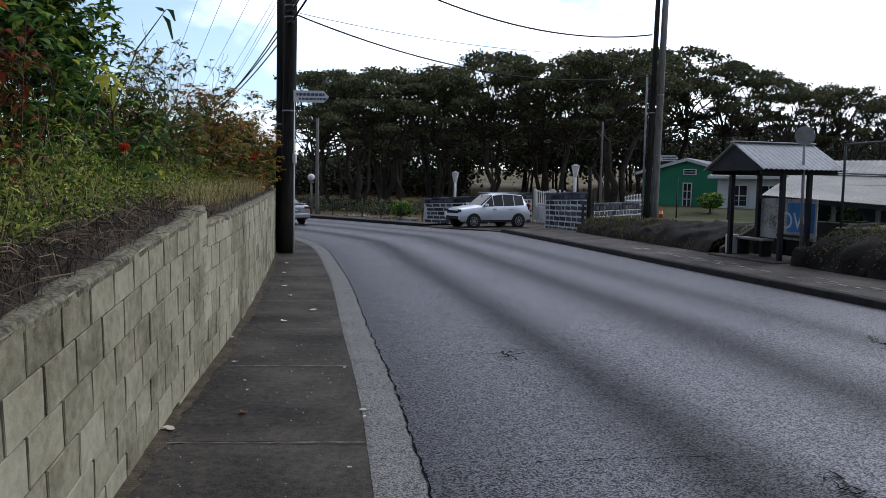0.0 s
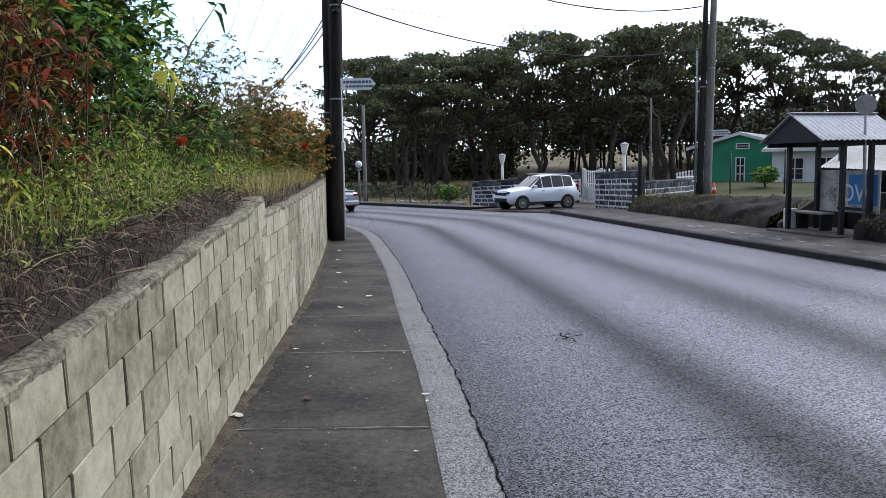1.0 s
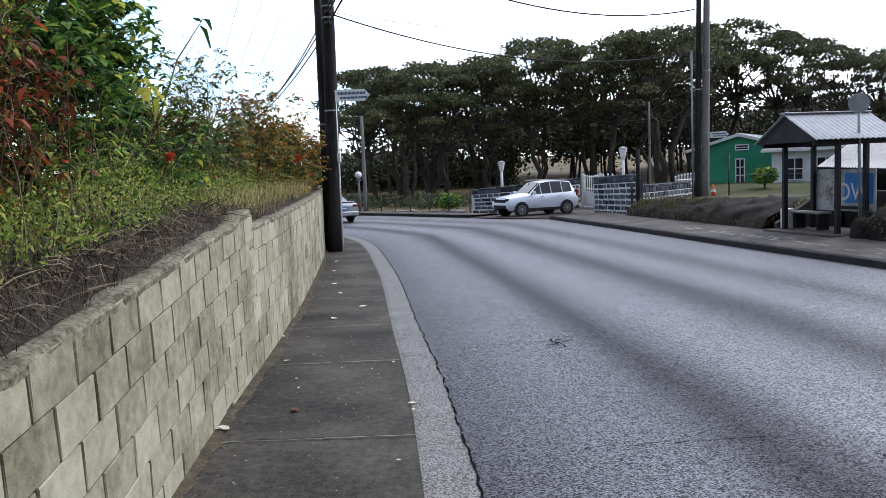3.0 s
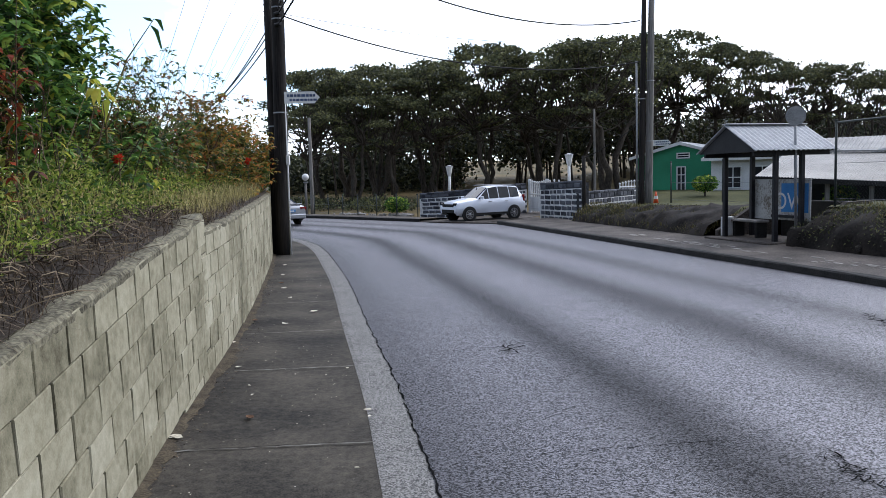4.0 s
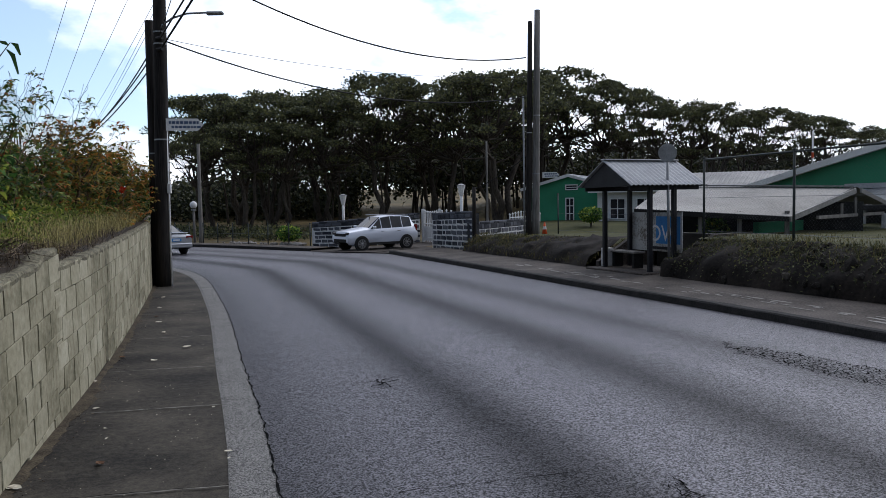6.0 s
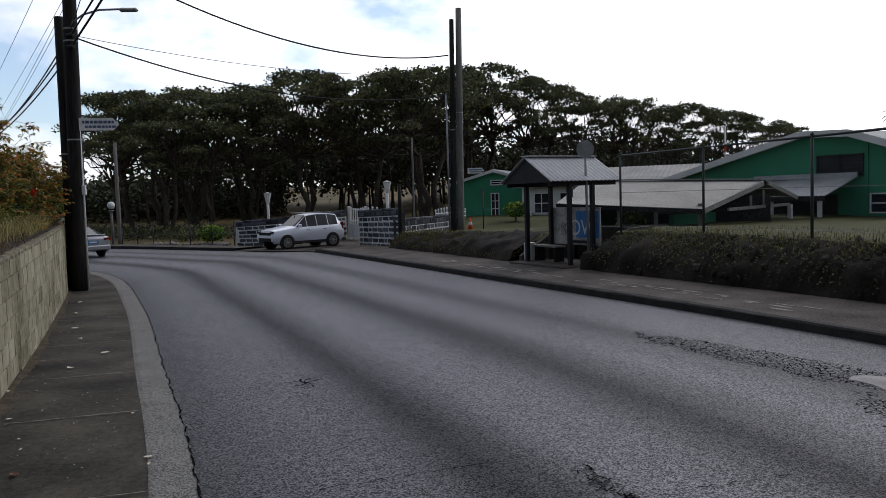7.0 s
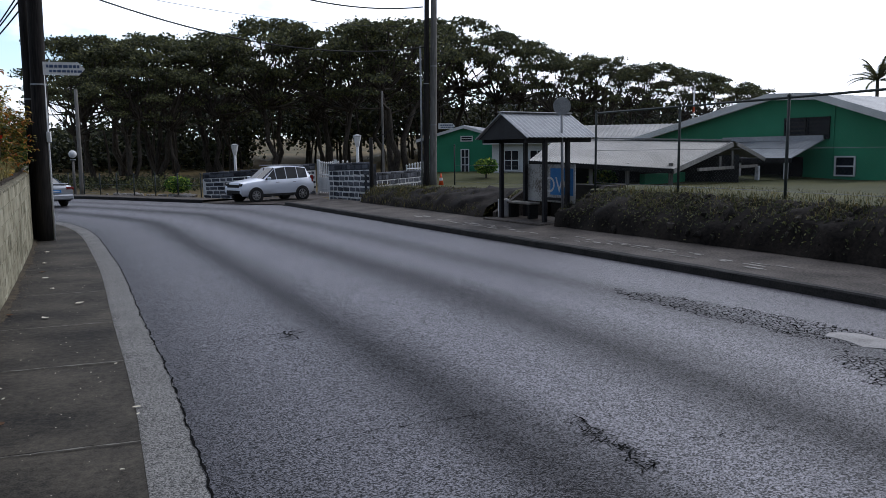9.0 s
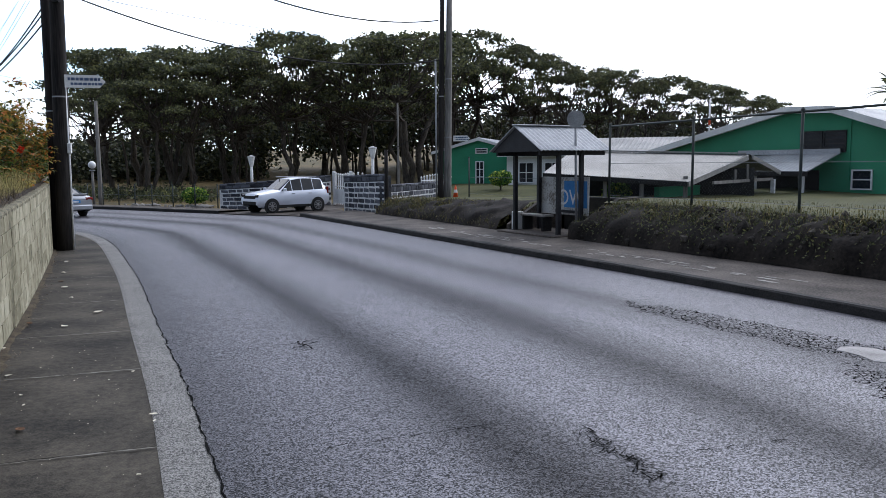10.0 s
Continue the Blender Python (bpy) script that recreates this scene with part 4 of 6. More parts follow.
def palm(at, h, seed):
    rs = np.random.RandomState(seed)
    ob = thing("palm_tree", "coconut palm with feathery crown against the sky", "palm tree", "palms behind the hall", at=at)
    bm = bmesh.new()
    tube(bm, [(0, 0, 0), (0.1, 0, h * 0.4), (0.0, 0.05, h)], [0.22, 0.16, 0.13], 8)
    part("trunk", bm, "bark", ob, smooth=True)
    bm = bmesh.new()
    for k in range(26):
        a = k * 2.4 + rs.rand()
        el = 0.05 + 1.3 * rs.rand()
        n = 16
        p, pts = Vector((0, 0, h)), []
        d = Vector((math.cos(a) * math.cos(el), math.sin(a) * math.cos(el), math.sin(el)))
        side = Vector((-math.sin(a), math.cos(a), 0))
        for i in range(n):
            pts.append(p.copy())
            d = (d + Vector((0, 0, -0.02 - 0.008 * i))).normalized()
            p = p + d * 0.15
        tube(bm, pts, [0.03 * (1 - i / n) + 0.006 for i in range(n)], 4, cap=False)
        for i in range(2, n):
            L = 0.62 * math.sin(math.pi * (i + 1) / (n + 2))
            for sg in (-1, 1):
                for q in (pts[i], pts[i].lerp(pts[i - 1], 0.5)):
                    tip = q + side * sg * L * 0.62 + (pts[i] - pts[i - 1]).normalized() * L * 0.55 + Vector((0, 0, -0.28 * L))
                    poly(bm, [q, q + (pts[i] - pts[i - 1]) * 0.6, tip])
    part("crown", bm, "leaf_tree", ob)


# ---- poles, signs and cables ----
def utility_pole(label, at, h, r, material, bands=(0.35, 0.62, 0.8), lean=(0, 0)):
    ob = thing("utility_pole", label, "utility pole", at=at)
    bm = bmesh.new()
    pts = [(lean[0] * t * h, lean[1] * t * h, t * h) for t in (-0.02, 0.1, 0.4, 0.7, 1.0)]
    tube(bm, pts, [r * 1.1, r * 1.03, r * 0.93, r * 0.84, r * 0.76], 14)
    part("shaft", bm, material, ob, smooth=True)
    for z in bands:
        bm = bmesh.new()
        tube(bm, [(lean[0] * z * h, lean[1] * z * h, z * h), (lean[0] * z * h, lean[1] * z * h, z * h + 0.035)], r * (1.07 - 0.3 * z), 14)
        part("metal_band", bm, "grey_metal", ob)
    return ob


def conduit(parent, x, y, z0, z1, r=0.025, material="white_paint", label="white conduit pipe"):
    bm = bmesh.new()
    tube(bm, [(x, y, z0), (x + 0.01, y, (z0 + z1) / 2), (x, y, z1)], r, 8)
    part("conduit", bm, material, parent, label, smooth=True)


def cable(label, a, b, sag, r=0.012, n=24, twist=0.0):
    bm = bmesh.new()
    a, b = Vector(a), Vector(b)
    pts = [a.lerp(b, i / n) - Vector((0, 0, sag * 4 * (i / n) * (1 - i / n))) for i in range(n + 1)]
    tube(bm, pts, r, 5)
    return tagged(part("cable", bm, "cable", None, smooth=True), label, "cable", "overhead cables")


def name_sign(at, rz, w, h, label, arrow=0.0, parent_post=None):
    """A flat board with rows of plain bars for its writing."""
    ob = thing("street_sign", label, "sign", at=at, rz=rz)
    bm = bmesh.new()
    prism(bm, [(0, 0, -h / 2), (w - arrow, 0, -h / 2), (w, 0, 0), (w - arrow, 0, h / 2), (0, 0, h / 2)], (0, 0.02, 0))
    part("board", bm, "white_paint", ob)
    rs = np.random.RandomState(7)
    for row, (z, hh) in enumerate(((h * 0.17, h * 0.22), (-h * 0.2, h * 0.18))):
        x = 0.08 * w + 0.06 * row
        while x < w * 0.82:
            ww = w * (0.05 + 0.06 * rs.rand())
            part("text_bar", new_box((x + ww / 2, -0.004, z), (ww, 0.006, hh)), "sign_ink", ob)
            x += ww + w * 0.02
    return ob


def build_poles():
    main = utility_pole("thick dark wooden utility pole standing on the pavement edge", (-5.845, 18.62, 0), 9.6, 0.185, "pole", (0.38, 0.625, 0.655), (0.018, 0))
    conduit(main, 0.205, -0.05, 0.0, 4.5)
    part("meter_box", new_box((0.24, -0.08, 2.45), (0.09, 0.08, 0.24), bevel=0.008), "white_paint", main, "small white box")
    bm = bmesh.new()
    tube(bm, [(0.15, -0.1, 6.25), (0.22, -0.12, 6.45), (0.5, -0.2, 6.6), (0.9, -0.3, 6.68), (1.45, -0.44, 6.66)], 0.024, 8)
    part("lamp_arm", bm, "grey_metal", main, "curved grey street lamp arm", smooth=True)
    bm = new_box((1.64, -0.48, 6.63), (0.42, 0.16, 0.08), bevel=0.03)
    part("lamp_head", bm, "grey_metal", main, "grey street lamp head")
    for z in (6.12, 5.85):
        bm = bmesh.new()
        tube(bm, [(0.1, -0.18, z), (0.28, -0.3, z)], 0.05, 8)
        part("insulator", bm, "cable", main)
    stub = utility_pole("shorter dark timber pole beside the main pole", (-6.07, 18.85, 0), 6.65, 0.15, "pole", (0.5,))
    name_sign((-5.62, 18.5, 4.03), 12, 0.9, 0.3, "white street name sign shaped like an arrow", 0.14)
    right = utility_pole("tall grey wooden utility pole on the earth bank", (4.385, 27.0, 0.5), 8.2, 0.132, "pole_grey", (0.3, 0.55, 0.8), (0.016, 0))
    second = utility_pole("dark wooden utility pole with white conduit on the bank", (4.13, 26.95, 0.5), 7.8, 0.105, "pole", (0.5,), (0.016, 0))
    conduit(second, -0.145, -0.04, 0.0, 5.2, 0.032, "grey_metal", "pale grey conduit pipe")
    utility_pole("thin grey pole beyond the bend", (-12.5, 42.05, 0), 5.45, 0.11, "pole_grey", ())
    utility_pole("thin grey pole among the trees", (3.55, 47.2, 0), 5.75, 0.07, "pole_grey", ())
    utility_pole("thin dark pole at the corner of the stone wall", (2.28, 29.7, 0.1), 2.5, 0.09, "pole", ())
    lp, rp = Vector((-5.7, 18.5, 0)), Vector((4.1, 26.95, 0))
    Z = Vector((0, 0, 1))
    cable("long sagging black cable between the poles", lp + Z * 8.3, rp + Z * 7.05, 0.95, 0.024)
    cable("thin black cable between the poles", lp + Z * 6.12, rp + Z * 5.68, 0.72, 0.02)
    cable("thin faint cable between the poles", lp + Z * 6.15, rp + Z * 6.4, 0.35, 0.008)
    cable("thick black service cable over the road", lp + Z * 6.12, (4.2, 2.0, 9.2), 0.3, 0.022)
    cable("thick black service cable over the road", lp + Z * 5.85, (4.6, 4.5, 11.0), 0.2, 0.026)
    cable("thin black service cable over the road", lp + Z * 6.2, (1.6, 6.0, 11.0), 0.1, 0.01)
    for dz, dx in ((0, 0), (0.2, 0.3), (-0.25, -0.2)):
        cable("black cable bundle running behind the bushes", lp + Z * (6.0 + dz), (-14 + dx, 31.5, 4.9 + dz), 0.3, 0.02)
    for a, b in (((-5.76, 15.0, 7.54), (-25.72, 48.0, 6.07)), ((-5.12, 15.0, 7.51), (-24.49, 48.0, 6.04)), ((-4.36, 15.0, 7.46), (-23.47, 48.0, 6.02)), ((-3.7, 15.0, 7.43), (-22.48, 48.0, 6.0)), ((-3.66, 15.0, 7.43), (-21.84, 48.0, 5.99)), ((-3.54, 15.0, 7.42), (-21.76, 48.0, 5.99))):
        cable("thin overhead power line", a, b, 0.25, 0.007)
    cable("black stay cable beside the stone wall", (2.28, 29.7, 2.5), rp + Z * 3.6, 0.08, 0.016)


def lantern_post(at, h, s=1.0):
    ob = thing("lamp_post", "white lantern lamp post behind the stone wall", "lamp post", "gate lamps", at=at)
    bm = bmesh.new()
    tube(bm, [(0, 0, 0), (0, 0, h * 0.5), (0, 0, h - 0.5)], [0.085, 0.075, 0.07], 10)
    part("post", bm, "white_paint", ob, smooth=True)
    bm = bmesh.new()
    tube(bm, [(0, 0, h - 0.52), (0, 0, h - 0.47), (0, 0, h - 0.05), (0, 0, h)], [0.08, 0.1, 0.19, 0.2], 8)
    part("lantern", bm, "white_paint", ob, "tapered white lantern")
    bm = bmesh.new()
    tube(bm, [(0, 0, h), (0, 0, h + 0.03), (0, 0, h + 0.1)], [0.22, 0.21, 0.05], 8)
    part("lantern_cap", bm, "grey_metal", ob)


def globe_lamp(at, h):
    ob = thing("globe_lamp", "grey lamp post with white glass globe", "lamp post", at=at)
    bm = bmesh.new()
    tube(bm, [(0, 0, 0), (0, 0, h - 0.28)], [0.07, 0.06], 10)
    part("post", bm, "pole_grey", ob, smooth=True)
    bm = bmesh.new()
    tube(bm, [(0, 0, h - 0.3), (0, 0, h - 0.24)], 0.13, 10)
    part("collar", bm, "grey_metal", ob)
    bm = bmesh.new()
    bmesh.ops.create_uvsphere(bm, u_segments=14, v_segments=10, radius=0.19, matrix=Matrix.Translation((0, 0, h)))
    part("globe", bm, "white_paint", ob, "white globe", smooth=True)


# ---- stone walls and gate ----
def stone_wall(label, pts, h, name, seed, rows=6, grow=0.0):
    """A wall of dark stones with raised white pointing."""
    rs = np.random.RandomState(seed)
    ob = thing(name, label, "wall", kind="structure")
    line = smooth_line(pts, 0.1)
    s = np.concatenate([[0], np.cumsum(np.linalg.norm(np.diff(line, axis=0), axis=1))])
    nr = normals_of(line)
    n = len(line)
    tall = lambda u: 1.0 + grow * u / s[-1]      # the wall gains height along its way
    prof = [(0.0, -0.1), (0.0, h - 0.02), (-0.32, h - 0.02), (-0.32, -0.1)]
    v = np.concatenate([np.column_stack([line + nr * o, np.full(n, z) * tall(s)]) for o, z in prof])
    f = [(j * n + i + 1, j * n + i, (j + 1) * n + i, (j + 1) * n + i + 1) for j in range(3) for i in range(n - 1)]
    f += [(0, n, 2 * n, 3 * n), (4 * n - 1, 3 * n - 1, 2 * n - 1, n - 1)]
    link("core", raw("core", v, f), "stone_mortar", ob, "dark mortar between the top stones")
    hp = h * (rows - 1.0) / rows - 0.012
    prof = [(0.0, -0.1), (0.012, -0.1), (0.012, hp), (0.0, hp)]
    v = np.concatenate([np.column_stack([line + nr * o, np.full(n, z)]) for o, z in prof])
    v[:, 2] *= np.tile(tall(s), 4)
    link("pointing", raw("pointing", v, f[:3 * (n - 1)]), "pointing", ob, "raised white mortar pointing")
    rh = h / rows
    kinds = {}
    for w in (0.26, 0.34, 0.42, 0.5):
        bm = bmesh.new()
        box(bm, (0, 0, 0), (w, 0.15, rh - 0.04), bevel=0.022)
        for q in bm.verts:
            q.co += Vector((rs.rand() - 0.5, rs.rand() - 0.5, rs.rand() - 0.5)) * 0.02
        me = bpy.data.meshes.new("stone")
        bm.to_mesh(me)
        bm.free()
        me.materials.append(M["stone"])
        kinds[w] = me
    for r in range(rows):
        u = 0.02 + 0.2 * rs.rand()
        while u < s[-1] - 0.12:
            w = (0.26, 0.34, 0.42, 0.5)[rs.randint(4)]
            c = min(u + w / 2, s[-1] - w / 2)
            p = np.array([np.interp(c, s, line[:, 0]), np.interp(c, s, line[:, 1])])
            d = np.array([np.interp(c, s, nr[:, 0]), np.interp(c, s, nr[:, 1])])
            d /= np.linalg.norm(d)
            st = new("stone", kinds[w])
            st.parent = ob
            push = -0.05 + 0.012 * (rs.rand() - 0.5)
            st.matrix_basis = Matrix.Translation((p[0] + d[0] * push, p[1] + d[1] * push, ((r + 0.5) * rh - 0.01) * tall(c))) @ Matrix.Rotation(math.atan2(d[1], d[0]) + math.pi / 2, 4, "Z") @ Matrix.Rotation((rs.rand() - 0.5) * 0.06, 4, "Y")
            u += w + 0.038
    for c in np.arange(0.25, s[-1] - 0.2, 0.5):
        p = np.array([np.interp(c, s, line[:, 0]), np.interp(c, s, line[:, 1])])
        d = np.array([np.interp(c, s, nr[:, 0]), np.interp(c, s, nr[:, 1])])
        part("coping", new_box((0, 0, 0), (0.47, 0.38, 0.09), bevel=0.015), "stone", ob).matrix_basis = Matrix.Translation((p[0] - d[0] * 0.16, p[1] - d[1] * 0.16, h * tall(c) + 0.02)) @ Matrix.Rotation(math.atan2(d[1], d[0]) + math.pi / 2, 4, "Z")
    return ob


def picket_panel(ob, a, b, z, h, n, curve=0.2):
    """White bars with pointed heads between two plan points."""
    a, b = np.array(a), np.array(b)
    for i in range(n):
        t = i / (n - 1)
        p = a + (b - a) * t
        hh = h * (1 - curve * math.sin(math.pi * t))
        bm = bmesh.new()
        tube(bm, [(*p, z), (*p, z + hh - 0.12)], 0.028, 6)
        tube(bm, [(*p, z + hh - 0.12), (*p, z + hh - 0.06), (*p, z + hh)], [0.03, 0.05, 0.008], 6)
        part("bar", bm, "white_paint", ob)
    for zz in (0.12, 0.55):
        bm = bmesh.new()
        tube(bm, [(*a, z + h * zz), (*b, z + h * zz)], 0.03, 6)
        part("rail", bm, "white_paint", ob)


def build_gate():
    g = thing("metal_gate", "white painted metal gate leaf standing open by the stone wall", "gate")
    picket_panel(g, (-0.05, 38.6), (0.75, 36.5), 0.1, 1.6, 9, 0.05)
    d = Vector((0.36, -0.93, 0))
    bm = bmesh.new()
    box(bm, (0.35, 37.55, 0.5), (2.1, 0.03, 0.7), math.atan2(-0.93, 0.36))
    part("lower_panel", bm, "white_paint", g)
    for x, y in ((-0.08, 38.7), (0.8, 36.35)):
        bm = new_box((x, y, 0.85), (0.14, 0.14, 1.75), 0.3, 0.015)
        part("gate_post", bm, "white_paint", g)
    f = thing("ornamental_fence", "white ornamental metal fence on the stone wall", "fence", "white fences on the walls")
    picket_panel(f, (0.75, 34.6), (1.55, 34.75), 1.0, 0.6, 5, -0.2)
    f2 = thing("ornamental_fence", "white ornamental metal fence on the stone wall", "fence", "white fences on the walls")
    picket_panel(f2, (4.0, 34.3), (5.6, 36.6), 1.05, 0.44, 12, -0.25)


# ---- wire fences ----
def wire_fence(label, pts, h, z, spacing, material, group, mesh=False, rail_top=True, r=0.03):
    ob = thing("fence", label, "fence", group)
    line = np.array(pts, float)
    s = np.concatenate([[0], np.cumsum(np.linalg.norm(np.diff(line, axis=0), axis=1))])
    at = lambda u: np.array([np.interp(u, s, line[:, 0]), np.interp(u, s, line[:, 1])])
    us = np.arange(0, s[-1] + 0.01, spacing)
    zz = z if callable(z) else (lambda u: z)
    for u in us:
        p = at(u)
        bm = bmesh.new()
        tube(bm, [(*p, zz(u) - 0.3), (*p, zz(u) + h)], r, 8)
        part("post", bm, material, ob, smooth=True)
        bm = bmesh.new()
        tube(bm, [(*p, zz(u) + h - 0.01), (*p, zz(u) + h + 0.02), (*p, zz(u) + h + 0.05)], [r * 1.25, r * 1.25, r * 0.4], 8)
        part("post_cap", bm, material, ob)
    if rail_top:
        bm = bmesh.new()
        tube(bm, [(*at(u), zz(u) + h - 0.03) for u in us], r * 0.8, 6)
        part("top_rail", bm, material, ob, smooth=True)
    for k in (0.08, 0.5):
        bm = bmesh.new()
        tube(bm, [(*at(u), zz(u) + h * k) for u in us], 0.006, 4)
        part("line_wire", bm, "grey_metal", ob)
    if mesh:
        for u0, u1 in zip(us, us[1:]):
            bm = bmesh.new()
            n = int((u1 - u0) / 0.09)
            for sg in (1, -1):
                for i in range(-int(h / 0.09), n):
                    a0, b0 = u0 + i * 0.09, u0 + i * 0.09 + h
                    lo, hi = max(a0, u0), min(b0, u1)
                    if hi - lo < 0.05:
                        continue
                    z0, z1 = (lo - a0), (hi - a0)
                    if sg < 0:
                        lo, hi = u0 + u1 - lo, u0 + u1 - hi
                    pa, pb = at(lo), at(hi)
                    zb = zz(lo)
                    q = Vector((*pa, zb + z0)), Vector((*pb, zz(hi) + z1))
                    tube(bm, q, 0.0006, 3, cap=False)
            part("chain_link", bm, "grey_metal", ob, "galvanised chain link mesh")
    return ob


# ---- bus shelter ----
def build_shelter():
    ob = thing("bus_shelter", "black framed bus shelter with zinc gable roof beside the pavement", "bus shelter", at=(5.23, 18.83, 0.0), rz=math.degrees(math.atan2(0.405, 0.914)))
    # local x: away from the road; y: along the road; origin under the front of the roof
    W, L, eave, ridge = 1.17, 2.3, 2.33, 2.98
    posts = [(0.72, 0.95), (0.72, -0.93), (1.5, 0.92), (1.45, -0.93)]
    for x, y in posts:
        part("post", new_box((x, y, 1.25), (0.105, 0.105, 2.25), bevel=0.008), "black_paint", ob)
    for sg in (-1, 1):
        part("roof_slope", corrugated((0, 0, ridge), (L, 0, ridge), (L, sg * W, eave), (0, sg * W, eave), 34, 0.025, 0.02), "zinc", ob, "bright corrugated zinc sheet")
    bm = bmesh.new()
    prism(bm, [(0.06, -W + 0.08, eave - 0.02), (0.06, W - 0.08, eave - 0.02), (0.06, 0, ridge - 0.05)], (0.03, 0, 0))
    part("gable_board", bm, "black_paint", ob, "dark gable board")
    bm = bmesh.new()
    prism(bm, [(L - 0.09, -W + 0.08, eave - 0.02), (L - 0.09, W - 0.08, eave - 0.02), (L - 0.09, 0, ridge - 0.05)], (0.03, 0, 0))
    part("gable_board", bm, "black_paint", ob, "dark gable board")
    part("ridge_cap", new_box((L / 2, 0, ridge + 0.02), (L, 0.22, 0.03), bevel=0.01), "zinc", ob)
    for y in (-0.93, 0.93):
        part("beam", new_box((1.15, y, eave - 0.05), (2.1, 0.07, 0.12)), "black_paint", ob)
    for x in (0.72, 1.47):
        part("beam", new_box((x, 0, eave - 0.06), (0.07, 1.9, 0.1)), "black_paint", ob)
    part("floor_slab", new_box((1.15, 0, 0.13), (1.7, 2.5, 0.16), bevel=0.02), "pavement_r", ob, "concrete floor slab")
    part("low_rail", new_box((1.46, -0.4, 0.75), (0.06, 1.0, 0.07)), "black_paint", ob)
    part("back_panel", new_box((1.60, -0.02, 1.15), (0.03, 2.1, 1.0), bevel=0.005), "shelter_paint", ob, "pale painted back panel")
    part("painted_field", new_box((1.578, -0.55, 1.2), (0.012, 0.92, 0.7)), "blue_paint", ob, "bright blue painted field")
    b = thing("bench", "low concrete bench with pale seat inside the shelter", "bench", at=(5.23, 18.83, 0.0), rz=math.degrees(math.atan2(0.405, 0.914)))
    part("seat", new_box((1.15, 0.55, 0.62), (0.36, 1.05, 0.055), bevel=0.012), "pavement_pale", b)
    for y in (0.12, 0.98):
        part("support", new_box((1.15, y, 0.40), (0.3, 0.09, 0.39), bevel=0.01), "kerb_dark", b)
    part("bench_end", new_box((0.95, 1.18, 0.45), (0.3, 0.16, 0.5), bevel=0.015), "white_wall", b, "white bench end")
    letters = bpy.data.curves.new("painted_letters", "FONT")
    letters.body, letters.size, letters.extrude, letters.align_x = "OW", 0.58, 0.003, "CENTER"
    txt = new("painted_letters", letters)
    txt.parent = ob
    txt.matrix_basis = Matrix.Translation((1.57, -0.42, 0.93)) @ Matrix.Rotation(radians(-90), 4, "Z") @ Matrix.Rotation(radians(90), 4, "X")
    letters.materials.append(M["white_paint"])
    me = bpy.data.meshes.new_from_object(txt)
    bpy.data.objects.remove(txt)
    t2 = link("painted_letters", me, "white_paint", ob, "white painted letters")
    t2.matrix_basis = Matrix.Translation((1.572, -0.36, 0.92)) @ Matrix.Rotation(radians(-90), 4, "Z") @ Matrix.Rotation(radians(90), 4, "X")
    # sloping side wall
    w = thing("side_wall", "dark sloping concrete side wall by the shelter", "wall", at=(5.23, 18.83, 0.0), rz=math.degrees(math.atan2(0.405, 0.914)))
    bm = bmesh.new()
    prism(bm, [(1.2, -1.55, 0.1), (2.9, -1.55, 0.1), (2.9, -1.55, 1.12), (2.2, -1.55, 1.1), (1.2, -1.55, 0.25)], (0, 0.16, 0))
    part("slab", bm, "pavement_r", w)
    bm = bmesh.new()
    prism(bm, [(0.75, 1.28, 0.1), (2.6, 1.28, 0.1), (2.6, 1.28, 1.05), (1.95, 1.28, 1.02), (0.75, 1.28, 0.34)], (0, 0.14, 0))
    part("slab", bm, "pavement_r", w)
    bm = new_box((2.6, -0.2, 0.6), (0.15, 2.6, 1.0), bevel=0.02)
    part("back_slab", bm, "kerb_dark", w)
    s = thing("bus_stop_sign", "round grey bus stop sign on a striped post", "sign", at=(6.80, 18.48, 0.17))
    bm = bmesh.new()
    tube(bm, [(0, 0, 0), (-0.06, 0, 3.16)], 0.035, 10)
    part("pole", bm, "grey_metal", s, smooth=True)
    bm = bmesh.new()
    tube(bm, [(-0.06, -0.06, 2.95), (-0.06, -0.038, 2.95)], 0.225, 28)
    part("disc", bm, "grey_metal", s, "plain grey disc")


# ---- buildings ----
def corrugated(a, b, c, d, n, depth=0.03, thick=0.04):
    """A corrugated sheet: a-b along the ridge, d-c along the eave."""
    a, b, c, d = (Vector(p) for p in (a, b, c, d))
    nor = (b - a).cross(d - a).normalized()
    if nor.z < 0:
        nor = -nor
    bm = bmesh.new()
    top = [a.lerp(b, i / n) + nor * depth * (i % 2) for i in range(n + 1)]
    bot = [d.lerp(c, i / n) + nor * depth * (i % 2) for i in range(n + 1)]
    tv, bv = [bm.verts.new(p) for p in top], [bm.verts.new(p) for p in bot]
    tw, bw = [bm.verts.new(p - nor * thick) for p in top], [bm.verts.new(p - nor * thick) for p in bot]
    for i in range(n):
        bm.faces.new((tv[i], bv[i], bv[i + 1], tv[i + 1]))
        bm.faces.new((tw[i + 1], bw[i + 1], bw[i], tw[i]))
        bm.faces.new((bv[i], bw[i], bw[i + 1], bv[i + 1]))
    bm.faces.new((tv[0], tw[0], bw[0], bv[0]))
    bm.faces.new((tv[-1], bv[-1], bw[-1], tw[-1]))
    bmesh.ops.recalc_face_normals(bm, faces=bm.faces)
    return bm


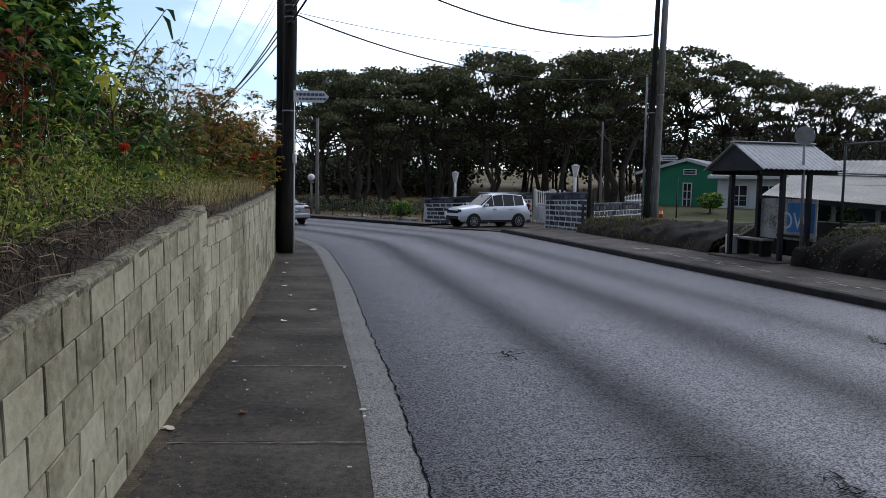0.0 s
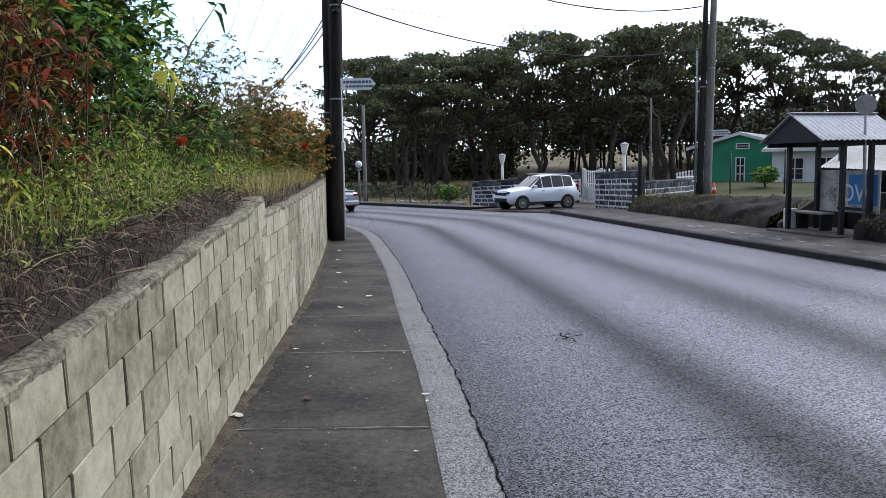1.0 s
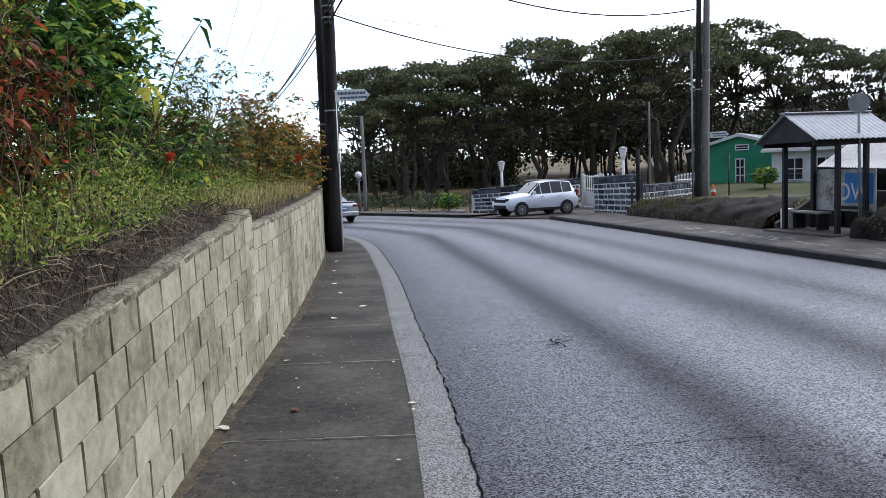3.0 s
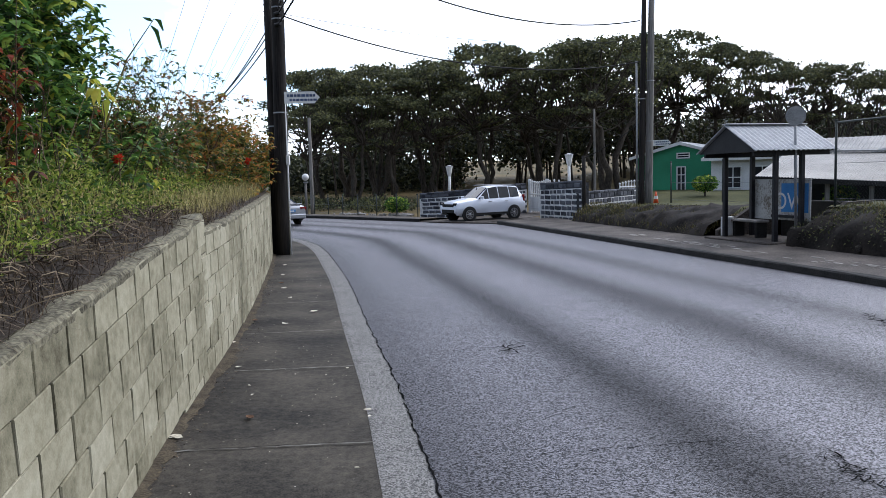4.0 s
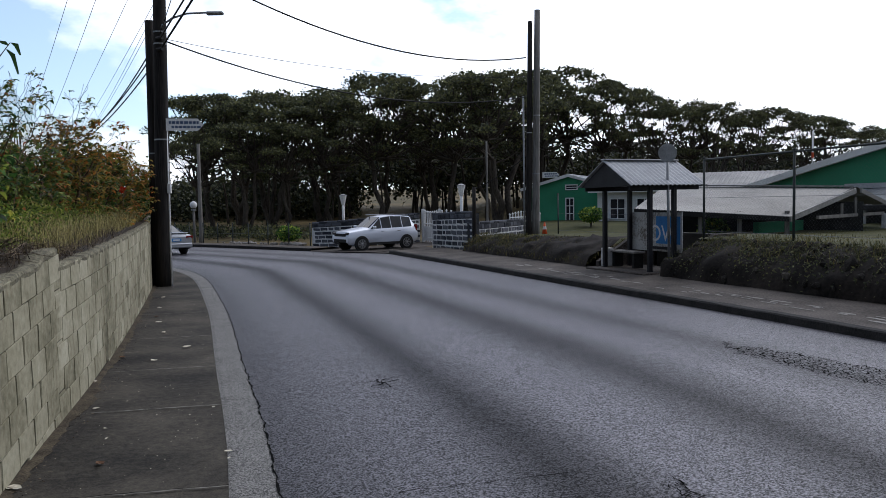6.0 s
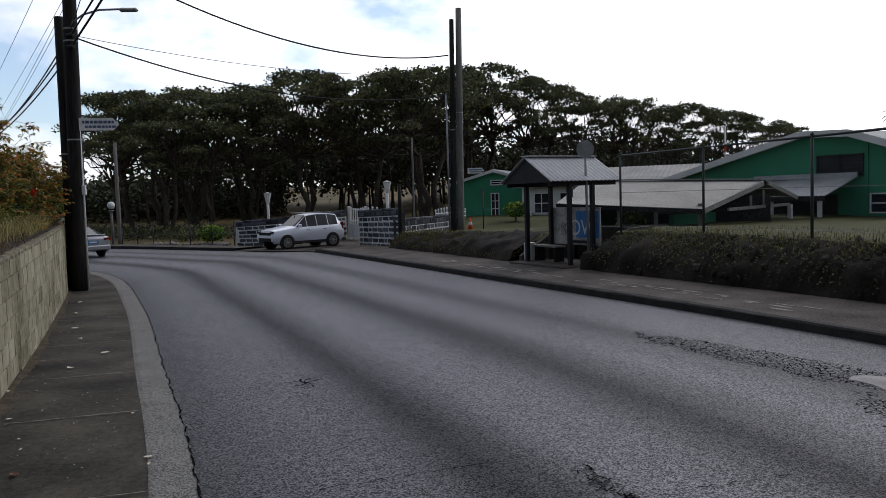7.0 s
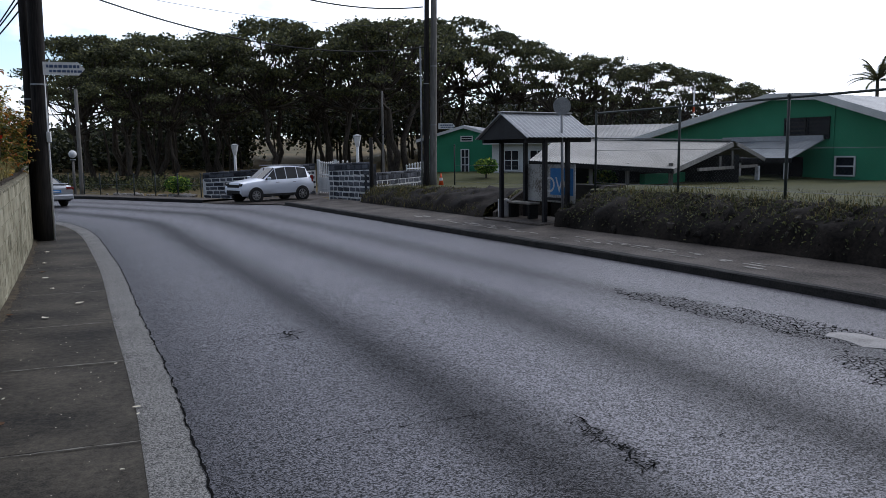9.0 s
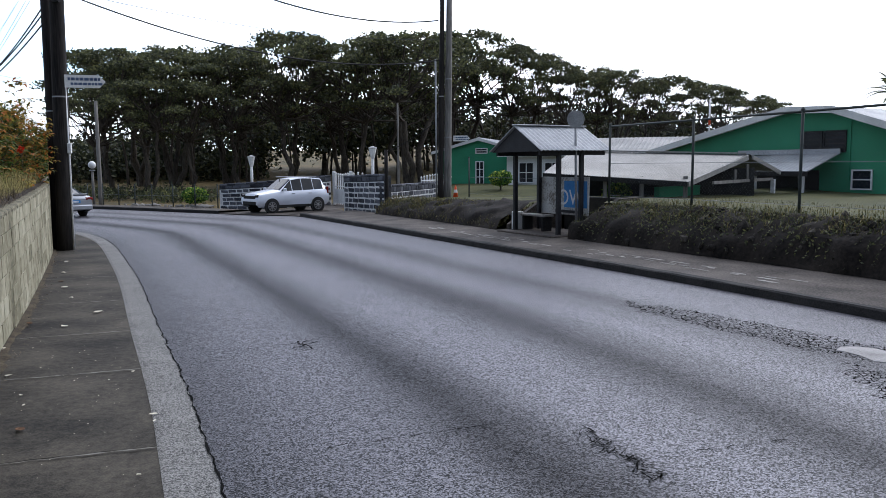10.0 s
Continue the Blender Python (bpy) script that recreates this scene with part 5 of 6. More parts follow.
def beam_between(a, b, w, h):
    a, b = Vector(a), Vector(b)
    d = (b - a).normalized()
    side = d.cross(Vector((0, 0, 1))).normalized() * w / 2
    up = side.cross(d).normalized() * h / 2
    bm = bmesh.new()
    prism(bm, [a - side - up, a + side - up, a + side + up, a - side + up], b - a)
    return bm


def window_unit(parent, o, q, out, s0, s1, z0, z1, label, frame_mat="white_paint", bars=1, name="window", vertical=1):
    """A framed window on a wall: o origin, q along the wall, out towards the viewer."""
    o, q, out = Vector((*o, 0)), Vector((*q, 0)), Vector((*out, 0))
    at = lambda s, z, d: o + q * s + out * d + Vector((0, 0, z))
    w = new(name)
    w.parent = parent
    tagged(w, label)
    rz = math.atan2(q.y, q.x)
    part("pane", new_box(at((s0 + s1) / 2, (z0 + z1) / 2, 0.02), (s1 - s0, 0.03, z1 - z0), rz), "glass", w)
    t = 0.06
    for z in (z0, z1):
        part("frame", new_box(at((s0 + s1) / 2, z, 0.05), (s1 - s0 + t, 0.07, t), rz), frame_mat, w)
    for s in (s0, s1):
        part("frame", new_box(at(s, (z0 + z1) / 2, 0.05), (t, 0.068, z1 - z0 - t), rz), frame_mat, w)
    for i in range(bars):
        z = z0 + (z1 - z0) * (i + 1) / (bars + 1)
        part("glazing_bar", new_box(at((s0 + s1) / 2, z, 0.045), (s1 - s0 - t, 0.05, 0.045), rz), frame_mat, w)
    for i in range(vertical - 1):
        s = s0 + (s1 - s0) * (i + 1) / vertical
        part("glazing_bar", new_box(at(s, (z0 + z1) / 2, 0.046), (0.05, 0.052, z1 - z0 - t), rz), frame_mat, w)
    return w


def build_hall():
    """The large green hall: its gable faces the road, the ridge runs back."""
    ob = thing("hall", "large green rendered hall with pale metal gable roof", "building")
    O, q, r = Vector((21.9, 31.1, 0)), Vector((0.44, -0.898, 0)), Vector((0.898, 0.44, 0))
    P = lambda s, d, z: O + q * s + r * d + Vector((0, 0, z))
    zl, za, zr, base = 2.62, 4.35, 1.95, -0.6
    L = 22
    bm = bmesh.new()
    prism(bm, [P(-10.2, 0, base), P(7.6, 0, base), P(7.6, 0, zr - 0.15), P(0, 0, za - 0.1), P(-2.3, 0, za - 0.02), P(-10.2, 0, zl)], r * 0.25)
    part("wall", bm, "green_wall", ob, "dark green rendered gable wall")
    for s, z in ((-10.2, zl), (7.6, zr - 0.15)):
        bm = bmesh.new()
        prism(bm, [P(s, 0.25, base), P(s, L, base), P(s, L, z), P(s, 0.25, z)], q * (0.25 if s < 0 else -0.25))
        part("wall", bm, "green_wall", ob)
    part("roof_slope", corrugated(P(0, -0.55, za), P(0, L, za), P(8.2, L, zr - 0.33), P(8.2, -0.55, zr - 0.33), 120), "zinc", ob, "pale corrugated metal roof")
    part("roof_slope", corrugated(P(-2.3, -0.55, za + 0.1), P(-2.3, L, za + 0.1), P(-11, L, zl - 0.12), P(-11, -0.55, zl - 0.12), 120), "zinc", ob)
    part("roof_flat", corrugated(P(-2.3, -0.55, za + 0.1), P(-2.3, L, za + 0.1), P(0, L, za), P(0, -0.55, za), 90), "zinc", ob)
    for (s0, z0), (s1, z1) in (((-11, zl - 0.2), (-2.3, za + 0.0)), ((-2.3, za + 0.0), (0, za - 0.1)), ((0, za - 0.1), (8.2, zr - 0.45))):
        part("bargeboard", beam_between(P(s0, -0.57, z0), P(s1, -0.57, z1), 0.05, 0.30), "white_wall", ob, "pale painted bargeboard")
        part("soffit", beam_between(P(s0, -0.28, z0 - 0.05), P(s1, -0.28, z1 - 0.05), 0.52, 0.04), "white_wall", ob)
    out = -r
    window_unit(ob, O[:2], q[:2], out[:2], 0.7, 1.55, 0.85, 1.65, "white framed sash window", bars=1)
    window_unit(ob, O[:2], q[:2], out[:2], -1.75, -0.75, 2.45, 3.35, "dark louvred window", "dark_trim_shade", bars=4)
    window_unit(ob, O[:2], q[:2], out[:2], -0.65, 0.35, 2.45, 3.35, "dark louvred window", "dark_trim_shade", bars=4)
    part("corner_strip", new_box(P(0.55, -0.03, 2.6), (0.05, 0.05, 2.9), math.atan2(q.y, q.x)), "green_wall", ob)
    window_unit(ob, O[:2], q[:2], out[:2], 6.2, 6.9, 0.9, 2.0, "dark window", "dark_trim_shade", bars=2)
    porch = thing("porch", "open porch with small metal roof on posts against the hall", "porch")
    part("roof_slope", corrugated(P(-4.9, -0.2, 2.32), P(0.25, -0.2, 2.42), P(0.25, -2.6, 1.62), P(-4.9, -2.6, 1.62), 44), "zinc", porch, "weathered blue-grey metal sheet")
    part("upstand", new_box(P(-2.3, -0.3, 2.47), (5.15, 0.08, 0.22), math.atan2(q.y, q.x)), "zinc", porch)
    part("fascia", new_box(P(-2.3, -2.62, 1.52), (5.2, 0.06, 0.2), math.atan2(q.y, q.x)), "kerb_dark", porch)
    for s in (-4.6, -2.3, 0.0):
        part("post", new_box(P(s, -2.5, 0.5), (0.14, 0.14, 2.0), 0.3), "pointing", porch, "pale post")
    # flat panel painted dark for the shade at the back of the porch
    part("doorway", new_box(P(-2.6, -0.06, 0.7), (3.6, 0.06, 1.9), math.atan2(q.y, q.x)), "dark_trim_shade", porch, "flat dark panel for the shade in the porch recess")


def build_walkway():
    ob = thing("covered_walkway", "low open walkway with long weathered metal roof", "shelter")
    a, b, c, d = (9.9, 30.6, 2.5), (16.1, 27.9, 2.3), (12.4, 24.75, 1.36), (7.7, 26.2, 1.68)
    part("roof_slope", corrugated(a, b, c, d, 110, 0.025), "zinc_old", ob, "pale weathered corrugated sheet")
    part("fascia", beam_between((7.7, 26.15, 1.6), (12.4, 24.7, 1.28), 0.06, 0.16), "kerb_dark", ob)
    part("bargeboard", beam_between((12.43, 24.72, 1.28), (16.15, 27.85, 2.2), 0.06, 0.18), "zinc_old", ob)
    part("ridge_cap", beam_between((9.9, 30.6, 2.56), (16.1, 27.9, 2.36), 0.35, 0.05), "zinc_old", ob)
    for x, y in ((8.7, 26.3), (9.9, 25.95), (11.1, 25.55), (12.5, 25.1)):
        part("post", new_box((x, y, 0.5), (0.14, 0.14, 2.1), -0.3), "pole_grey", ob)
    # added dark sheet: the shade below the open roof, as colour
    part("shade_sheet", beam_between((9.9, 30.3, 0.6), (16.3, 27.6, 0.6), 0.2, 2.4), "dark_trim_shade", ob, "dark sheet standing in for the shade under the roof")
    part("low_wall", beam_between((11.9, 26.2, 0.4), (17.0, 30.6, 0.4), 0.2, 1.5), "green_wall", ob, "low green wall")
    part("tie_beam", beam_between((13.7, 25.52, 1.3), (17.9, 29.2, 1.34), 0.08, 0.11), "pole_grey", ob, "pale timber tie beam")
    for x, y, z in ((15.13, 26.78, 1.75), (16.0, 27.56, 1.95)):
        part("strut", beam_between((x, y, 1.34), (x, y + 0.001, z), 0.07, 0.07), "pole_grey", ob)
    part("post", new_box((18.0, 29.3, 0.45), (0.15, 0.15, 1.75), 0.7), "pointing", ob, "pale post")
    part("bargeboard", beam_between((16.35, 27.85, 2.2), (18.6, 29.85, 1.58), 0.06, 0.16), "zinc_old", ob)
    part("roof_return", corrugated((16.3, 27.9, 2.3), (13.2, 30.9, 2.45), (15.6, 32.9, 1.75), (18.65, 29.9, 1.66), 60, 0.025), "zinc_old", ob, "pale weathered corrugated sheet")


def build_white_house():
    ob = thing("white_building", "low white building with metal roof and windows", "building")
    a, b = Vector((10.2, 46.6, 0)), Vector((21.0, 41.1, 0))
    q = (b - a).normalized()
    r = Vector((-q.y, q.x, 0))
    L = (b - a).length
    P = lambda s, d, z: a + q * s + r * d + Vector((0, 0, z))
    bm = bmesh.new()
    prism(bm, [P(0, 0, -0.3), P(L, 0, -0.3), P(L, 0, 2.7), P(0, 0, 2.7)], r * 0.2)
    part("wall", bm, "white_wall", ob)
    bm = bmesh.new()
    prism(bm, [P(0, 0.2, -0.3), P(0, 8, -0.3), P(0, 8, 2.7), P(0, 4, 3.5), P(0, 0.2, 2.7)], q * 0.2)
    part("wall", bm, "white_wall", ob)
    part("roof_slope", corrugated(P(-0.4, 4, 3.62), P(L, 4, 3.62), P(L, -0.6, 2.62), P(-0.4, -0.6, 2.62), 90), "zinc_old", ob, "pale metal roof")
    part("fascia", beam_between(P(-0.4, -0.62, 2.55), P(L, -0.62, 2.55), 0.05, 0.16), "white_wall", ob)
    for s in (0.8, 2.4, 4.2, 6.2, 8.4):
        window_unit(ob, a[:2], q[:2], (-r)[:2], s, s + 0.9, 0.9, 2.1, "white framed window", bars=1, vertical=2)
    part("cooling_unit", new_box(P(0.45, -0.25, 0.75), (0.55, 0.35, 0.45), math.atan2(q.y, q.x), 0.02), "white_paint", ob, "white cooling unit")


def build_green_house():
    ob = thing("green_building", "small bright green gabled building with white trim", "building")
    a, b = Vector((6.5, 51.0, 0)), Vector((11.5, 49.0, 0))
    q = (b - a).normalized()
    r = Vector((-q.y, q.x, 0))
    L = (b - a).length
    P = lambda s, d, z: a + q * s + r * d + Vector((0, 0, z))
    bm = bmesh.new()
    prism(bm, [P(0, 0, -0.2), P(L, 0, -0.2), P(L, 0, 2.85), P(L * 0.5, 0, 3.6), P(0, 0, 2.95)], r * 0.2)
    part("wall", bm, "green_wall", ob, "bright green rendered gable wall")
    for s in (0.0, L - 0.2):
        bm = bmesh.new()
        prism(bm, [P(s, 0.2, -0.2), P(s, 9, -0.2), P(s, 9, 2.85), P(s, 0.2, 2.85)], q * 0.2)
        part("wall", bm, "green_wall", ob)
    part("roof_slope", corrugated(P(L / 2, -0.3, 3.75), P(L / 2, 9, 3.75), P(L + 0.5, 9, 2.82), P(L + 0.5, -0.3, 2.82), 60), "zinc", ob, "pale metal roof")
    part("roof_slope", corrugated(P(L / 2, -0.3, 3.75), P(L / 2, 9, 3.75), P(-0.5, 9, 2.86), P(-0.5, -0.3, 2.86), 60), "zinc", ob)
    part("bargeboard", beam_between(P(L / 2, -0.32, 3.66), P(L + 0.5, -0.32, 2.74), 0.05, 0.18), "white_wall", ob)
    part("bargeboard", beam_between(P(L / 2, -0.32, 3.66), P(-0.5, -0.32, 2.78), 0.05, 0.18), "white_wall", ob)
    window_unit(ob, a[:2], q[:2], (-r)[:2], L * 0.46, L * 0.555, 0.7, 2.2, "tall white framed window", bars=2, vertical=2)
    window_unit(ob, a[:2], q[:2], (-r)[:2], L * 0.46, L * 0.6, 2.75, 3.05, "small white vent", bars=1)


def build_far_house():
    ob = thing("far_house", "tall pale house far behind the trees", "building", at=(20.6, 90.0, 0.5), rz=-12)
    part("wall", new_box((0, 0, 3.6), (5.2, 5.0, 7.4)), "white_wall", ob, "pale rendered wall")
    bm = bmesh.new()
    prism(bm, [(-2.9, -2.8, 7.2), (2.9, -2.8, 7.2), (2.9, 0, 8.1), (-2.9, 0, 8.1)], (0, 0, 0.12))
    prism(bm, [(-2.9, 0, 8.1), (2.9, 0, 8.1), (2.9, 2.8, 7.2), (-2.9, 2.8, 7.2)], (0, 0, 0.12))
    part("roof", bm, "zinc_old", ob, "pale metal roof")
    for x in (-1.5, 0.2, 1.7):
        window_unit(ob, (x, -2.5), (1, 0), (0, -1), -0.4, 0.4, 5.0, 6.3, "dark window", bars=1)


def cone(at):
    ob = thing("traffic_cone", "orange traffic cone with white band by the wall", "cone", at=at)
    part("base", new_box((0, 0, 0.02), (0.38, 0.38, 0.04), bevel=0.01), "orange", ob)
    bm = bmesh.new()
    tube(bm, [(0, 0, 0.03), (0, 0, 0.7)], [0.15, 0.03], 12)
    part("body", bm, "orange", ob, smooth=True)
    bm = bmesh.new()
    tube(bm, [(0, 0, 0.36), (0, 0, 0.5)], [0.098, 0.073], 12)
    part("band", bm, "white_paint", ob)


def round_shrub(at, r, seed, label="clipped round green shrub on a short stem"):
    rs = np.random.RandomState(seed)
    ob = thing("shrub", label, "shrub", at=at)
    bm = bmesh.new()
    tube(bm, [(0, 0, -0.2), (0, 0, r)], 0.05, 6)
    part("stem", bm, "bark", ob)
    d = rs.normal(size=(1500, 3))
    d /= np.linalg.norm(d, axis=1)[:, None]
    c = d * (0.75 + 0.3 * rs.rand(1500, 1)) * np.array([r, r, r * 0.62]) + np.array([0, 0, r * 0.9])
    v, f = leaf_cloud(c, 0.11, rs, droop=0.1, narrow=0.7)
    link("foliage", raw("foliage", v, f), "leaf_dark", ob)


# ---- vehicles ----
def lathe(profile, n, axis_y=True):
    bm = bmesh.new()
    rings = []
    for r, y in profile:
        rings.append([bm.verts.new((r * math.cos(2 * math.pi * k / n), y, r * math.sin(2 * math.pi * k / n))) for k in range(n)])
    for a, b in zip(rings, rings[1:]):
        for k in range(n):
            bm.faces.new((a[k], b[k], b[(k + 1) % n], a[(k + 1) % n]))
    bm.faces.new(rings[0])
    bm.faces.new(rings[-1][::-1])
    bmesh.ops.recalc_face_normals(bm, faces=bm.faces)
    return bm


def wheel(parent, x, y, r):
    w = new("wheel")
    w.parent = parent
    w.matrix_basis = Matrix.Translation((x, y, r)) @ (Matrix.Rotation(math.pi, 4, "Z") if y < 0 else Matrix.Identity(4))
    part("tyre", lathe([(r * 0.62, -0.09), (r * 0.9, -0.105), (r * 0.99, -0.08), (r, 0.0), (r * 0.99, 0.08), (r * 0.9, 0.105), (r * 0.64, 0.095)], 26), "rubber", w, smooth=True)
    bm = bmesh.new()
    for k in range(8):
        m = Matrix.Rotation(k * math.pi / 4, 4, "Y")
        box(bm, (0, 0.085, r * 0.33), (r * 0.13, 0.025, r * 0.56), m=m)
    part("spokes", bm, "alloy", w, "bright alloy spokes")
    part("rim", lathe([(r * 0.66, 0.06), (r * 0.66, 0.1), (r * 0.58, 0.1), (r * 0.56, 0.05)], 26), "alloy", w)
    part("hub", lathe([(r * 0.16, 0.05), (r * 0.16, 0.1), (r * 0.1, 0.11)], 12), "alloy", w)
    part("brake_disc", lathe([(r * 0.6, 0.02), (r * 0.6, 0.04)], 20), "dark_trim_shade", w)


def vehicle(name, label, at, rz, stations, half, wheels, wr, paint, glass_from, glass_to, rear_glass, wind_glass):
    """A car body lofted through stations: x, sill, belt, top, top half-width."""
    ob = thing(name, label, "car", at=at, rz=rz)
    ob.scale = (0.87, 0.87, 0.87)
    bm = bmesh.new()
    rows = []
    for x, z0, zb, zt, wt in stations:
        taper = 1.0 - 0.10 * (abs(x) / 2.3) ** 4
        w = half * taper
        ring = [(x, w * 0.86, z0), (x, w * 0.97, z0 + 0.10), (x, w, (z0 + zb) * 0.5), (x, w * 0.975, zb - 0.06), (x, w * 0.93, zb), (x, wt * taper, zt - 0.03), (x, wt * taper * 0.86, zt), (x, 0, zt + 0.015)]
        rows.append(ring)
    grid = []
    for ring in rows:
        full = ring + [(x, -y, z) for x, y, z in ring[-2::-1]]
        grid.append([bm.verts.new(p) for p in full])
    n = len(grid[0])
    quads = {}
    for i in range(len(grid) - 1):
        for k in range(n - 1):
            quads[(i, k)] = bm.faces.new((grid[i][k], grid[i + 1][k], grid[i + 1][k + 1], grid[i][k + 1]))
    bm.faces.new(grid[0])
    bm.faces.new(grid[-1][::-1])
    bmesh.ops.recalc_face_normals(bm, faces=bm.faces)
    bm.normal_update()
    def glass(keys, nm, shrink=0.93):
        g = bmesh.new()
        for key in keys:
            f = quads[key]
            c = f.calc_center_median()
            vs = [g.verts.new(c + (v.co - c) * shrink + f.normal * 0.008) for v in f.verts]
            g.faces.new(vs)
        return part(nm, g, "glass", ob, "dark tinted glass")
    for side, k in (("side_window", 4), ("side_window", n - 6)):
        for i in range(glass_from, glass_to):
            glass([(i, k)], side, 0.94)
    for keys, nm in ((wind_glass, "windscreen"), (rear_glass, "rear_window")):
        g = [(i, k) for i in keys for k in range(5, n - 6)]
        glass(g, nm, 0.985)
    part("body", bm, paint, ob, smooth=True).data.set_sharp_from_angle(angle=radians(38))
    for x in wheels:
        for s in (1, -1):
            wheel(ob, x, s * (half - 0.09), wr)
            part("wheel_arch", lathe([(wr * 1.13, -0.05), (wr * 1.13, 0.055)], 26), "dark_trim_shade", ob).matrix_basis = Matrix.Translation((x, s * (half - 0.05), wr * 1.02))
    return ob


def build_cars():
    st = [(2.02, 0.42, 0.72, 0.74, 0.62), (1.93, 0.3, 0.9, 0.93, 0.68), (1.15, 0.28, 1.0, 1.06, 0.68), (0.78, 0.28, 1.04, 1.11, 0.66), (0.12, 0.28, 1.05, 1.62, 0.60), (-0.45, 0.28, 1.06, 1.69, 0.60), (-1.1, 0.28, 1.08, 1.68, 0.59), (-1.68, 0.3, 1.1, 1.62, 0.57), (-1.93, 0.36, 1.08, 1.16, 0.62), (-2.02, 0.45, 0.85, 0.88, 0.62)]
    suv = vehicle("suv", "pale silver compact sport utility car waiting at the driveway", (-1.95, 33.15, 0.03), math.degrees(math.atan2(-0.6, -0.8)), st, 0.86, (1.28, -1.30), 0.34, "suv_paint", 3, 7, (7,), (3,))
    part("grille", new_box((2.0, 0, 0.78), (0.06, 1.1, 0.14), bevel=0.01), "dark_trim_shade", suv)
    part("bumper_insert", new_box((2.02, 0, 0.5), (0.05, 1.2, 0.16), bevel=0.01), "dark_trim_shade", suv)
    for s in (1, -1):
        part("headlight", new_box((1.93, s * 0.62, 0.84), (0.16, 0.28, 0.14), bevel=0.03), "glass", suv, "clear headlight")
        part("tail_light", new_box((-1.93, s * 0.74, 1.05), (0.12, 0.14, 0.34), bevel=0.02), "red_lamp", suv, "red tail light")
        part("mirror", new_box((0.62, s * 0.95, 1.12), (0.12, 0.2, 0.15), bevel=0.03), "suv_paint", suv)
        part("sill_trim", new_box((0, s * 0.845, 0.34), (2.0, 0.03, 0.12), bevel=0.01), "dark_trim_shade", suv)
        for x in (0.1, -0.85):
            part("door_handle", new_box((x, s * 0.865, 0.93), (0.16, 0.02, 0.03)), "alloy", suv)
        part("roof_rail", new_box((-0.6, s * 0.52, 1.73), (1.7, 0.04, 0.04), bevel=0.01), "grey_metal", suv)
    sp = part("spare_wheel", lathe([(0.3, -0.09), (0.34, -0.07), (0.35, 0.0), (0.34, 0.08), (0.1, 0.1)], 26), "suv_paint", suv, "spare wheel in pale cover")
    sp.matrix_basis = Matrix.Translation((-2.08, 0, 0.98)) @ Matrix.Rotation(math.pi / 2, 4, "Z")
    st = [(2.34, 0.38, 0.6, 0.62, 0.62), (2.24, 0.24, 0.72, 0.75, 0.68), (1.45, 0.2, 0.86, 0.93, 0.7), (0.95, 0.2, 0.92, 1.0, 0.7), (0.2, 0.2, 0.93, 1.37, 0.57), (-0.35, 0.2, 0.94, 1.42, 0.57), (-0.95, 0.2, 0.95, 1.37, 0.55), (-1.72, 0.22, 0.96, 1.06, 0.6), (-2.2, 0.26, 0.95, 1.02, 0.62), (-2.32, 0.34, 0.82, 0.86, 0.66)]
    car = vehicle("sedan", "silver four-door saloon car on the bend of the road", (-11.3, 32.3, 0.03), math.degrees(math.atan2(0.72, -0.70)), st, 0.89, (1.38, -1.3), 0.32, "silver", 3, 7, (6,), (3,))
    part("number_plate", new_box((-2.33, 0, 0.72), (0.03, 0.5, 0.13), bevel=0.004), "blue_paint", car, "blank dark blue number plate")
    part("plate_bar", new_box((-2.35, 0, 0.72), (0.006, 0.34, 0.06)), "white_paint", car)
    part("boot_spoiler", new_box((-2.2, 0, 1.05), (0.16, 1.25, 0.04), bevel=0.01), "silver", car)
    part("rear_bumper", new_box((-2.3, 0, 0.45), (0.16, 1.6, 0.24), bevel=0.05), "silver", car)
    for s in (1, -1):
        part("tail_light", new_box((-2.24, s * 0.66, 0.83), (0.16, 0.38, 0.15), bevel=0.03), "red_lamp", car, "dark red tail light")
        part("mirror", new_box((0.72, s * 0.97, 0.98), (0.12, 0.2, 0.13), bevel=0.03), "silver", car)
        part("headlight", new_box((2.2, s * 0.62, 0.68), (0.18, 0.34, 0.14), bevel=0.03), "glass", car)


# ---- planted bed above the block wall ----
def bed_height(y, off):
    """Soil height at a distance behind the wall's face."""
    return wall_top(y) - 0.012 + 0.10 * min(off, 2.0) + 0.03 * max(0, off - 2)


def bed_point(y, off):
    p = at_y(WALL, y)
    return np.array([p[0] - 0.955 * off, p[1] - 0.29 * off])


